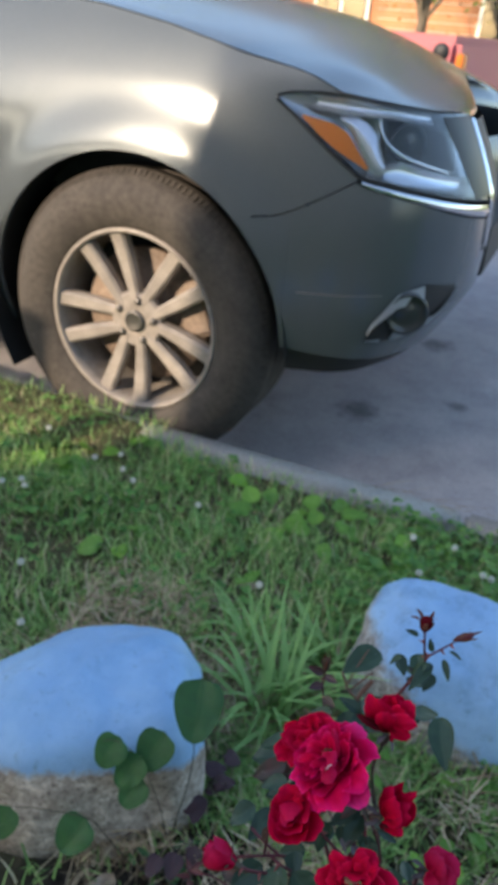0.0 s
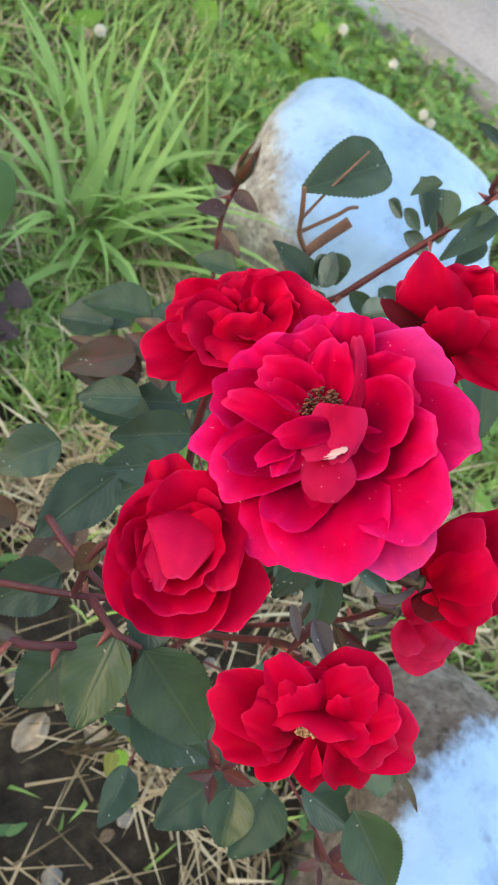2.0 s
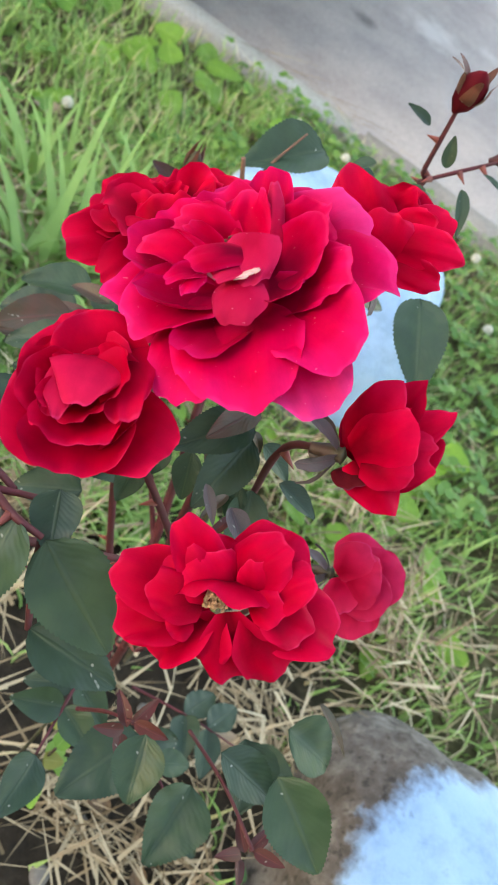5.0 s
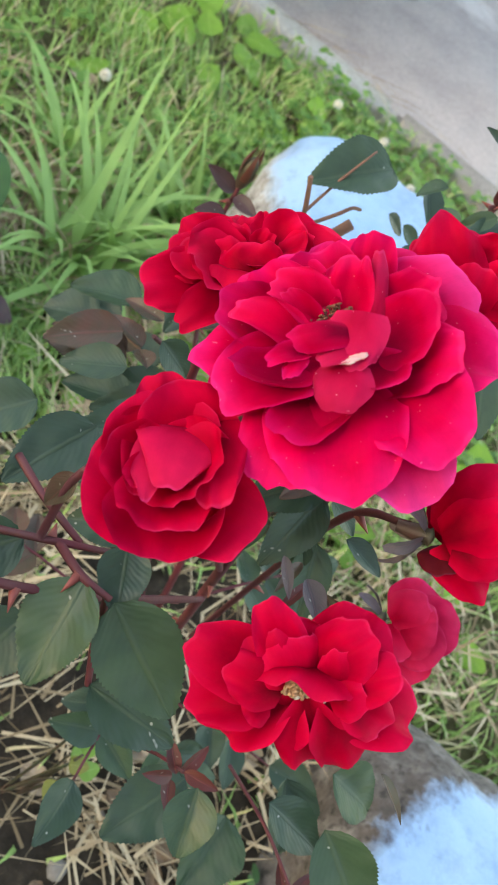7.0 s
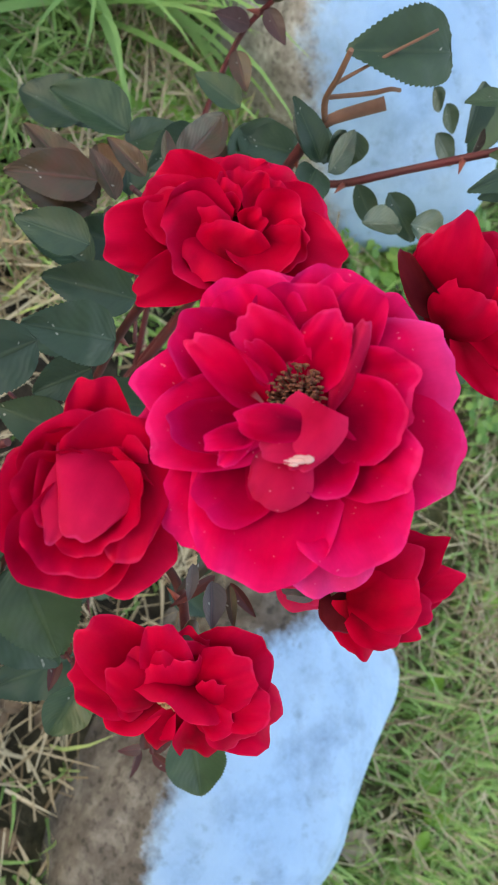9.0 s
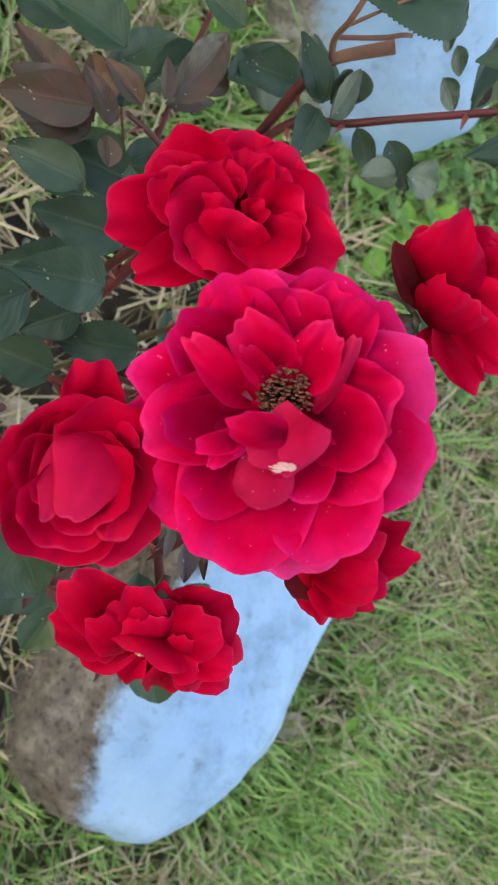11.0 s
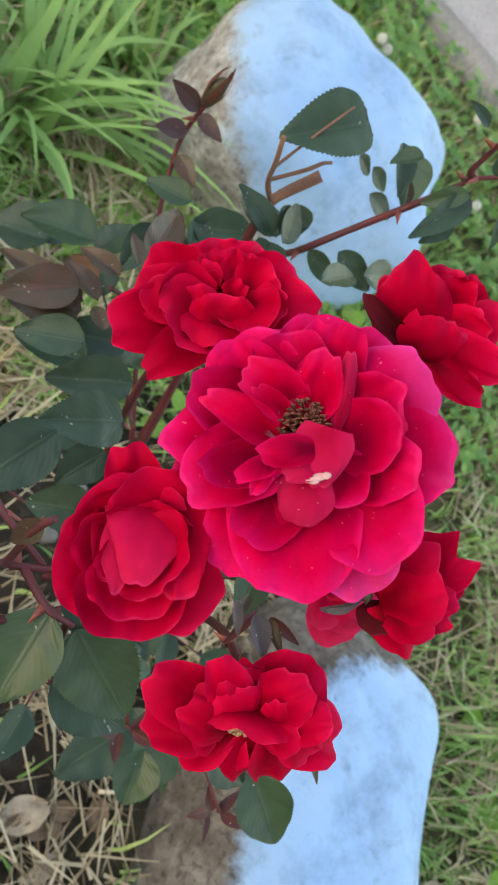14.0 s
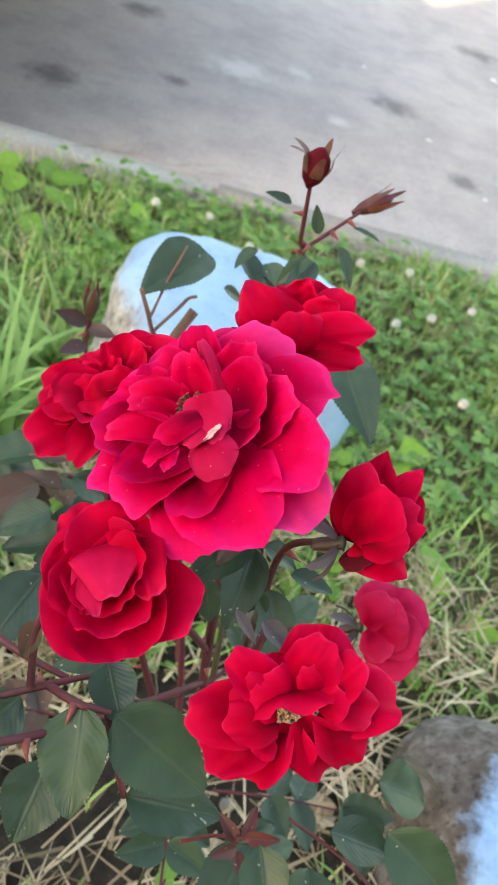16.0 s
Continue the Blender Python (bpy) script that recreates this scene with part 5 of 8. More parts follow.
def leaflet_mesh(L, W, material, fold, droop, seed, teeth=24, base_round=0.70, blunt=0.86, saw=0.050):
    """An ovate leaflet with saw-toothed margins, folded a little along its midrib; lies along +x, face up."""
    nu, nv = 9, teeth * 2 + 1
    rows = []
    for j in range(nv):
        s = j / (nv - 1)
        w = W / 2 * (math.sin(math.pi * s ** base_round * 0.985) ** blunt + 0.02) if 0 < s < 1 else W * 0.004
        tooth = 1.0 if j % 2 else 1 - saw
        row = []
        for i in range(nu):
            u = 2 * i / (nu - 1) - 1
            k = tooth if abs(u) > 0.99 else 1.0
            y = u * w * k
            x = L * (s - (0.3 * saw if abs(u) > 0.99 and not j % 2 else 0) + 0.02 * abs(u))
            z = abs(u) * w * fold - droop * L * s * s + 0.05 * W * noise.noise(Vector((s * 3, u * 2, seed)))
            z += 0.010 * W * math.sin(s * 26 - abs(u) * 3) * abs(u)
            row.append((x, y, z))
        rows.append(row)
    return grid_mesh("leaflet", rows, material)


def leaf(base, tip, width, material, fold=None, owner=None, name="leaf", label="", up=None, **shape):
    """A leaflet from base to tip, face up."""
    b, t = Vector(base), Vector(tip)
    d = t - b
    L = max(d.length, width * 1.05)
    x = d.normalized()
    up = Vector(up) if up else Vector((rng.uniform(-0.35, 0.35), -0.25 + rng.uniform(-0.3, 0.3), 1))
    y = up.cross(x).normalized()
    z = x.cross(y)
    m = Matrix((x, y, z)).transposed().to_4x4()
    m.translation = b
    seed = rng.uniform(0, 99)
    me = leaflet_mesh(L, width, material, rng.uniform(0.28, 0.62) if fold is None else fold, rng.uniform(0.0, 0.18), seed, **shape)
    return part(name, me, owner or bush, m, label)


# large leaflets that face the open side of the bush
leaf((-0.039, 0.370, 0.374), (-0.034, 0.346, 0.360), 0.0205, LEAF, 0.30, up=(-0.35, -0.40, 0.85))
leaf((-0.030, 0.371, 0.372), (0.001, 0.363, 0.358), 0.0235, LEAF, 0.22, up=(0.05, -0.45, 0.90))
leaf((-0.020, 0.361, 0.346), (0.009, 0.362, 0.347), 0.0175, LEAF, 0.40, up=(-0.05, -0.30, 0.95))
leaf((-0.066, 0.420, 0.357), (-0.075, 0.389, 0.352), 0.0200, LEAF, 0.25, up=(-0.10, -0.35, 0.93))
leaf((-0.049, 0.445, 0.344), (-0.071, 0.424, 0.350), 0.0200, LEAF, 0.35, up=(-0.2, -0.30, 0.93))
leaf((0.030, 0.376, 0.297), (0.018, 0.348, 0.288), 0.0225, LEAF, 0.25, up=(0.0, -0.30, 0.95))
leaf((-0.057, 0.383, 0.388), (-0.059, 0.377, 0.377), 0.0070, BRONZE, 0.30, up=(-0.2, -0.6, 0.8))
leaf((-0.045, 0.372, 0.330), (-0.048, 0.350, 0.318), 0.0210, LEAF, 0.25, up=(0.1, -0.30, 0.95))
leaf((-0.036, 0.386, 0.372), (-0.027, 0.369, 0.371), 0.0140, LEAF, 0.30, up=(0.0, -0.50, 0.86))
leaf((-0.090, 0.432, 0.330), (-0.104, 0.412, 0.322), 0.0200, LEAF, 0.30, up=(-0.1, -0.30, 0.93))
leaf((-0.062, 0.395, 0.320), (-0.078, 0.372, 0.312), 0.0210, LEAF, 0.30, up=(0.1, -0.40, 0.9))
for points in (((-0.080, 0.368, 0.352), (-0.058, 0.374, 0.364), (-0.046, 0.380, 0.366), (-0.036, 0.388, 0.362)), ((-0.050, 0.377, 0.366), (-0.040, 0.370, 0.374), (-0.031, 0.371, 0.372)),
               ((-0.033, 0.376, 0.369), (-0.027, 0.368, 0.356), (-0.020, 0.361, 0.345)), ((-0.075, 0.392, 0.362), (-0.062, 0.386, 0.364), (-0.046, 0.381, 0.366)), ((-0.055, 0.375, 0.366), (-0.057, 0.381, 0.384), (-0.056, 0.384, 0.392))):
    cane(points, 0.0025, 0.0016, STEM_RED, "leaf_stalk", 1)
leaf((-0.050, 0.602, 0.389), (-0.073, 0.567, 0.381), 0.027, LEAF)
leaf((-0.035, 0.604, 0.394), (-0.021, 0.589, 0.386), 0.013, LEAF)
leaf((-0.001, 0.599, 0.404), (-0.010, 0.566, 0.396), 0.012, LEAF)
leaf((-0.049, 0.559, 0.344), (-0.067, 0.581, 0.336), 0.015, LEAF)
leaf((-0.043, 0.553, 0.354), (-0.046, 0.587, 0.346), 0.011, LEAF)
leaf((-0.080, 0.582, 0.304), (-0.102, 0.579, 0.296), 0.014, LEAF)
leaf((-0.110, 0.556, 0.254), (-0.138, 0.552, 0.246), 0.021, LEAF)
leaf((-0.084, 0.494, 0.304), (-0.113, 0.481, 0.296), 0.022, BRONZE)
leaf((-0.069, 0.477, 0.304), (-0.097, 0.470, 0.296), 0.019, LEAF)
leaf((-0.086, 0.520, 0.284), (-0.104, 0.530, 0.276), 0.016, BRONZE)
leaf((-0.077, 0.535, 0.314), (-0.082, 0.572, 0.306), 0.016, BRONZE)
leaf((0.072, 0.383, 0.319), (0.101, 0.368, 0.311), 0.022, LEAF)
leaf((0.027, 0.366, 0.324), (0.034, 0.349, 0.316), 0.016, LEAF)
leaf((0.003, 0.396, 0.398), (0.012, 0.388, 0.397), 0.007, SEPAL)
leaf((0.001, 0.402, 0.394), (-0.002, 0.388, 0.397), 0.0032, BRONZE, 0.5, up=(-0.3, -0.5, 0.8))
leaf((0.006, 0.400, 0.392), (0.002, 0.386, 0.392), 0.0030, RED_SHOOT, 0.5, up=(-0.3, -0.5, 0.8))
leaf((0.012, 0.402, 0.390), (0.020, 0.394, 0.392), 0.0032, BRONZE, 0.5, up=(-0.3, -0.5, 0.8))
leaf((0.014, 0.404, 0.386), (0.026, 0.402, 0.388), 0.0034, RED_SHOOT, 0.5, up=(-0.3, -0.5, 0.8))
leaf((-0.006, 0.394, 0.402), (0.002, 0.388, 0.398), 0.0035, SEPAL)
leaf((0.058, 0.385, 0.366), (0.077, 0.383, 0.356), 0.0038, BRONZE, 0.5)
leaf((-0.069, 0.561, 0.304), (-0.061, 0.598, 0.296), 0.017, LEAF)
leaf((-0.023, 0.543, 0.364), (-0.007, 0.574, 0.356), 0.012, LEAF)
leaf((-0.073, 0.477, 0.344), (-0.057, 0.479, 0.336), 0.013, LEAF)
leaf((0.053, 0.380, 0.314), (0.079, 0.381, 0.306), 0.016, LEAF)
leaf((0.067, 0.394, 0.244), (0.068, 0.362, 0.236), 0.028, LEAF)
leaf((0.067, 0.404, 0.284), (0.081, 0.383, 0.276), 0.024, LEAF)
leaf((0.074, 0.407, 0.304), (0.098, 0.409, 0.296), 0.022, LEAF)
leaf((-0.086, 0.498, 0.304), (-0.116, 0.488, 0.296), 0.020, BRONZE)
leaf((0.022, 0.561, 0.384), (0.041, 0.517, 0.376), 0.023, LEAF)
leaf((-0.099, 0.534, 0.294), (-0.130, 0.523, 0.286), 0.025, LEAF)
leaf((-0.117, 0.545, 0.254), (-0.141, 0.538, 0.246), 0.028, LEAF)
leaf((-0.096, 0.536, 0.284), (-0.091, 0.572, 0.276), 0.017, LEAF)
leaf((-0.074, 0.573, 0.304), (-0.039, 0.595, 0.296), 0.025, LEAF)
leaf((-0.043, 0.574, 0.334), (-0.064, 0.595, 0.326), 0.015, LEAF)
leaf((-0.021, 0.637, 0.374), (-0.009, 0.613, 0.366), 0.017, LEAF)
leaf((-0.045, 0.590, 0.344), (-0.036, 0.581, 0.336), 0.012, LEAF)
leaf((-0.021, 0.575, 0.354), (0.004, 0.581, 0.346), 0.013, LEAF, 0.35, up=(-0.2, -0.6, 0.8))
leaf((-0.005, 0.576, 0.354), (0.018, 0.606, 0.346), 0.016, LEAF, 0.35, up=(-0.2, -0.6, 0.8))
leaf((0.001, 0.603, 0.389), (-0.001, 0.585, 0.381), 0.013, LEAF)
leaf((-0.076, 0.465, 0.334), (-0.098, 0.455, 0.326), 0.016, LEAF)
leaf((-0.048, 0.560, 0.334), (-0.027, 0.569, 0.326), 0.013, LEAF)
leaf((-0.030, 0.573, 0.344), (-0.008, 0.577, 0.336), 0.010, LEAF, 0.35, up=(-0.2, -0.6, 0.8))
leaf((-0.089, 0.531, 0.274), (-0.104, 0.533, 0.266), 0.016, BRONZE)
leaf((-0.071, 0.546, 0.304), (-0.080, 0.577, 0.296), 0.018, BRONZE)
leaf((-0.091, 0.495, 0.315), (-0.112, 0.471, 0.311), 0.018, BRONZE)
leaf((-0.082, 0.499, 0.310), (-0.102, 0.507, 0.306), 0.011, BRONZE)
leaf((-0.082, 0.509, 0.320), (-0.101, 0.509, 0.316), 0.009, BRONZE)
leaf((-0.077, 0.518, 0.325), (-0.082, 0.556, 0.321), 0.015, BRONZE)
leaf((-0.073, 0.483, 0.320), (-0.082, 0.493, 0.316), 0.009, BRONZE)
leaf((-0.080, 0.511, 0.330), (-0.090, 0.526, 0.326), 0.007, BRONZE)
leaf((-0.092, 0.517, 0.270), (-0.128, 0.516, 0.266), 0.015, BRONZE)
leaf((-0.077, 0.524, 0.310), (-0.064, 0.550, 0.306), 0.007, BRONZE)
cane([(-0.037, 0.560, 0.240), (-0.067, 0.525, 0.290), (-0.082, 0.508, 0.310)], 0.0028, 0.0018, STEM_RED, "side_shoot", 2)
leaf((-0.019, 0.603, 0.426), (-0.031, 0.600, 0.430), 0.0054, LEAF)
leaf((-0.003, 0.598, 0.418), (-0.008, 0.600, 0.430), 0.0060, LEAF)
leaf((0.011, 0.600, 0.425), (0.024, 0.594, 0.426), 0.0049, LEAF)
leaf((-0.004, 0.593, 0.408), (-0.015, 0.583, 0.396), 0.0087, LEAF)
leaf((0.008, 0.597, 0.416), (0.019, 0.585, 0.405), 0.0071, LEAF)
leaf((-0.028, 0.593, 0.404), (-0.036, 0.584, 0.397), 0.0082, LEAF)
leaf((-0.005, 0.434, 0.381), (-0.000, 0.429, 0.372), 0.0091, LEAF)
leaf((-0.011, 0.431, 0.378), (-0.007, 0.427, 0.369), 0.0070, BRONZE)
leaf((-0.022, 0.423, 0.372), (-0.021, 0.416, 0.361), 0.0084, LEAF)
leaf((-0.014, 0.425, 0.373), (-0.008, 0.416, 0.361), 0.0098, LEAF)
leaf((0.002, 0.436, 0.383), (0.016, 0.435, 0.379), 0.0087, LEAF)
leaf((-0.026, 0.416, 0.366), (-0.023, 0.406, 0.354), 0.0094, LEAF)
leaf((0.013, 0.430, 0.380), (0.029, 0.430, 0.377), 0.0080, LEAF)
leaf((0.004, 0.425, 0.374), (0.007, 0.419, 0.364), 0.0077, LEAF)
leaf((-0.003, 0.437, 0.384), (0.004, 0.436, 0.379), 0.0042, BRONZE)

leaf((-0.106, 0.614, 0.318), (-0.122, 0.606, 0.326), 0.0095, PURPLE, 0.3, up=(-0.2, -0.6, 0.7))
leaf((-0.105, 0.614, 0.316), (-0.089, 0.610, 0.318), 0.0085, PURPLE, 0.3, up=(0.1, -0.6, 0.7))
leaf((-0.104, 0.611, 0.306), (-0.116, 0.600, 0.304), 0.0100, PURPLE, 0.3, up=(-0.2, -0.6, 0.7))
leaf((-0.100, 0.606, 0.296), (-0.084, 0.598, 0.296), 0.0100, BRONZE, 0.3, up=(0.1, -0.6, 0.7))
leaf((-0.052, 0.470, 0.327), (-0.078, 0.452, 0.319), 0.0190, LEAF, 0.35, up=(-0.2, -0.4, 0.9))
leaf((-0.046, 0.438, 0.332), (-0.052, 0.420, 0.324), 0.0150, LEAF, 0.30, up=(-0.2, -0.4, 0.9))
leaf((-0.023, 0.445, 0.335), (-0.043, 0.426, 0.329), 0.0180, LEAF, 0.30, up=(-0.1, -0.4, 0.9))
leaf((-0.036, 0.418, 0.330), (-0.056, 0.408, 0.324), 0.0170, LEAF, 0.35, up=(-0.2, -0.4, 0.9))
leaf((-0.049, 0.590, 0.310), (-0.073, 0.571, 0.304), 0.0190, LEAF, 0.30, up=(-0.2, -0.4, 0.9))
leaf((-0.082, 0.560, 0.300), (-0.084, 0.532, 0.294), 0.0180, LEAF, 0.35, up=(-0.2, -0.4, 0.9))
leaf((-0.060, 0.500, 0.300), (-0.086, 0.486, 0.292), 0.0190, LEAF, 0.35, up=(-0.2, -0.4, 0.9))
leaf((-0.045, 0.468, 0.300), (-0.068, 0.440, 0.292), 0.0200, LEAF, 0.35, up=(-0.2, -0.4, 0.9))
leaf((-0.004, 0.432, 0.392), (-0.020, 0.412, 0.386), 0.0150, LEAF, 0.30, up=(-0.2, -0.5, 0.85))
leaf((-0.002, 0.430, 0.388), (-0.004, 0.405, 0.378), 0.0150, LEAF, 0.30, up=(0.1, -0.5, 0.85))
leaf((-0.006, 0.434, 0.396), (-0.013, 0.414, 0.394), 0.0090, BRONZE, 0.40, up=(-0.1, -0.5, 0.85))
leaf((0.008, 0.428, 0.372), (0.018, 0.408, 0.360), 0.0140, LEAF, 0.30, up=(0.1, -0.5, 0.85))
leaf((-0.046, 0.562, 0.345), (-0.071, 0.563, 0.352), 0.013, LEAF)
leaf((-0.046, 0.560, 0.350), (-0.047, 0.584, 0.346), 0.012, LEAF)
leaf((-0.046, 0.556, 0.347), (-0.041, 0.532, 0.353), 0.015, LEAF)
leaf((-0.024, 0.617, 0.355), (-0.004, 0.629, 0.346), 0.010, LEAF, 0.35, up=(-0.2, -0.6, 0.8))
leaf((-0.030, 0.632, 0.356), (-0.016, 0.638, 0.347), 0.008, LEAF, 0.35, up=(-0.2, -0.6, 0.8))
leaf((-0.039, 0.627, 0.358), (-0.027, 0.638, 0.347), 0.008, LEAF, 0.35, up=(-0.2, -0.6, 0.8))
leaf((-0.012, 0.606, 0.372), (-0.020, 0.602, 0.386), 0.006, PURPLE)

for b, t in (((0.010, 0.385, 0.26), (0.023, 0.370, 0.316)), ((-0.07, 0.36, 0.33), (-0.10, 0.345, 0.35)), ((0.05, 0.40, 0.27), (0.085, 0.37, 0.29))):
    shoot = cane([b, (Vector(b) + Vector(t)) / 2 + Vector((0, 0, 0.004)), t], 0.0016, 0.0010, STEM_RED, "young_shoot", 0, "dark red young shoot")
    for k in range(5):
        a = k * 1.26
        q = Vector(t) - Vector((0, 0, 0.003 * k))
        d = Vector((math.cos(a), math.sin(a), 0.4)).normalized()
        leaf(q, q + d * 0.012, 0.0048, RED_SHOOT, 0.5, shoot, "leaflet", teeth=5)


def leaf_spray(foot, way, count, size, material):
    """A compound leaf: a thin red stalk with paired leaflets."""
    b, d = Vector(foot), unit(way)
    side = d.cross(Vector((0, 0, 1))).normalized()
    length = size * 2.4
    pts = [b, b + d * length * 0.5 + Vector((0, 0, 0.004)), b + d * length]
    stalk = part("leaf_stalk", tube_mesh("leaf_stalk", pts, 0.0010, 0.0006, STEM_RED, 6, 5), bush)
    line = spline(pts, 10)
    leaf(line[-1], line[-1] + d * size, size * 0.66, material, owner=stalk, name="leaflet")
    for k in range(count):
        q = line[int(len(line) * (0.45 + 0.42 * k / max(1, count)))]
        for sgn in (-1, 1):
            w = (d * 0.45 + side * sgn + Vector((0, 0, rng.uniform(-0.35, 0.1)))).normalized()
            leaf(q, q + w * size * 0.85, size * 0.55, material, owner=stalk, name="leaflet")


for k in range(6):
    a = k * 2.399
    h = 0.12 + 0.16 * ((k * 5) % 6) / 6
    r = 0.02 + 0.02 * rng.random()
    foot = Vector((0.0 + math.cos(a) * r, 0.47 + math.sin(a) * r, h))
    leaf_spray(foot, (math.cos(a), math.sin(a), rng.uniform(-0.1, 0.3)), 2, rng.uniform(0.022, 0.032), BRONZE if k % 9 == 4 else LEAF)

# ---- the parked car ----
CAR = KERB_FRAME @ pose(-0.985, 0.003, ROAD_Z, 0, 0, 0)   # x forward, y away from the kerb, z up from the road
car = tagged(new("car"), "dark grey sport utility vehicle parked at the kerb", "car")
car.matrix_basis = CAR.copy()
WORLD[car.name] = CAR.copy()
HUB_Z, TYRE_R, RIM_R, ARCH_R = 0.385, 0.352, 0.222, 0.392


def plan(s):
    """The car's outline from above: along the side, round the corner and across the nose."""
    if s <= 0.36:
        return s, 0.05 * (math.hypot(min(0.0, s - 0.15), 0.25) - 0.25)
    ph = min(1.0, (s - 0.36) / 1.04) ** 1.36 * math.pi / 2
    y = 0.97 * (1 - max(0.0, math.cos(ph)) ** 0.667)
    return 0.36 + 0.43 * math.sin(ph) ** 0.667 - 0.195 * (y / 0.97) ** 2, y


def along(pts, s):
    """Height on a broken line given as (place, height) pairs."""
    for (a, h0), (c, h1) in zip(pts, pts[1:]):
        if s <= c:
            return h0 + (h1 - h0) * (s - a) / (c - a)
    return pts[-1][1]


def body_point(s, z, off=0.0):
    """A point of the car's skin: s runs forward along the side and round the nose, z is its height."""
    bulge = [(0.15, 0.16), (0.30, 0.055), (0.42, 0.012), (0.55, 0.0), (0.70, 0.0), (0.85, 0.018), (0.95, 0.05), (1.05, 0.10), (1.25, 0.22)]
    o = sum(along(bulge, max(0.15, z + d)) for d in (-0.06, -0.03, 0.0, 0.03, 0.06)) / 5
    near = max(0.0, 1 - max(0.0, math.hypot(s, z - HUB_Z) - ARCH_R) / 0.12)
    o -= off + 0.016 * near * near * (3 - 2 * near) * max(0.0, min(1.0, (0.50 - s) / 0.2))
    x, y = plan(s)
    x0, y0 = plan(s - 0.02)
    x1, y1 = plan(s + 0.02)
    k = max(1e-6, math.hypot(x1 - x0, y1 - y0))
    nx, ny = -(y1 - y0) / k, (x1 - x0) / k
    o += (0.33 * max(0.0, z - 0.74) + 0.4 * max(0.0, 0.52 - z)) * nx * nx
    return Vector((x + o * nx, y + o * ny, z))


def hood_line(s):
    return along([(-2.0, 1.13), (-0.8, 1.11), (-0.128, 1.05), (0.044, 1.025), (0.235, 0.985), (0.329, 0.971), (0.411, 0.954), (0.486, 0.936), (0.664, 0.926), (0.925, 0.912), (1.142, 0.904), (1.4, 0.898)], s)


def piece(s0, s1, n, lo, hi, nz, name, material, parent=car, off=0.0, label="", thick=0.012, ends=(1, 1)):
    """A panel of the skin between two heights that vary along it, with a turned-in edge."""
    rows = []
    ss = [s0 + (s1 - s0) * i / n for i in range(n + 1)]
    levels = [(0.0, -thick)] + [(k / nz, 0.0) for k in range(nz + 1)] + [(1.0, -thick)]
    for f, t in levels:
        rows.append([body_point(s, lo(s) + (hi(s) - lo(s)) * f, off + t) for s in ss])
    for row in rows:
        if ends[0]:
            row.insert(0, row[0] + (body_point(s0, 0.6, -thick) - body_point(s0, 0.6, 0)))
        if ends[1]:
            row.append(row[-1] + (body_point(s1, 0.6, -thick) - body_point(s1, 0.6, 0)))
    me = grid_mesh(name, rows, material)
    me.set_sharp_from_angle(angle=radians(38))
    return part(name, me, parent, CAR, label)


def arch_z(s, r=ARCH_R):
    return HUB_Z + math.sqrt(max(0.0, r * r - s * s)) if abs(s) < r else 0.0


def lamp_top(s):
    """The lamp's upper edge: free of the bonnet at its rear tip, then right under it."""
    return along([(0.315, 0.917), (0.345, 0.926), (0.41, 0.9305), (0.486, 0.931), (0.664, 0.921), (0.925, 0.907), (1.142, 0.899), (1.4, 0.893)], s)


def lamp_low(s):
    """The lamp's lower edge drops fast from its rear tip."""
    return along([(0.315, 0.914), (0.388, 0.871), (0.492, 0.829), (0.585, 0.794), (0.61, 0.788), (0.694, 0.781), (0.847, 0.765), (1.045, 0.742), (1.4, 0.70)], s)


def seam_z(s):
    """Joint between bumper and wing, then under the lamp's chrome strip."""
    return along([(0.0, 0.60), (0.29, 0.687), (0.35, 0.697), (0.375, 0.706), (0.588, 0.782), (0.62, 0.773), (0.85, 0.742), (1.126, 0.690), (1.4, 0.66)], s)


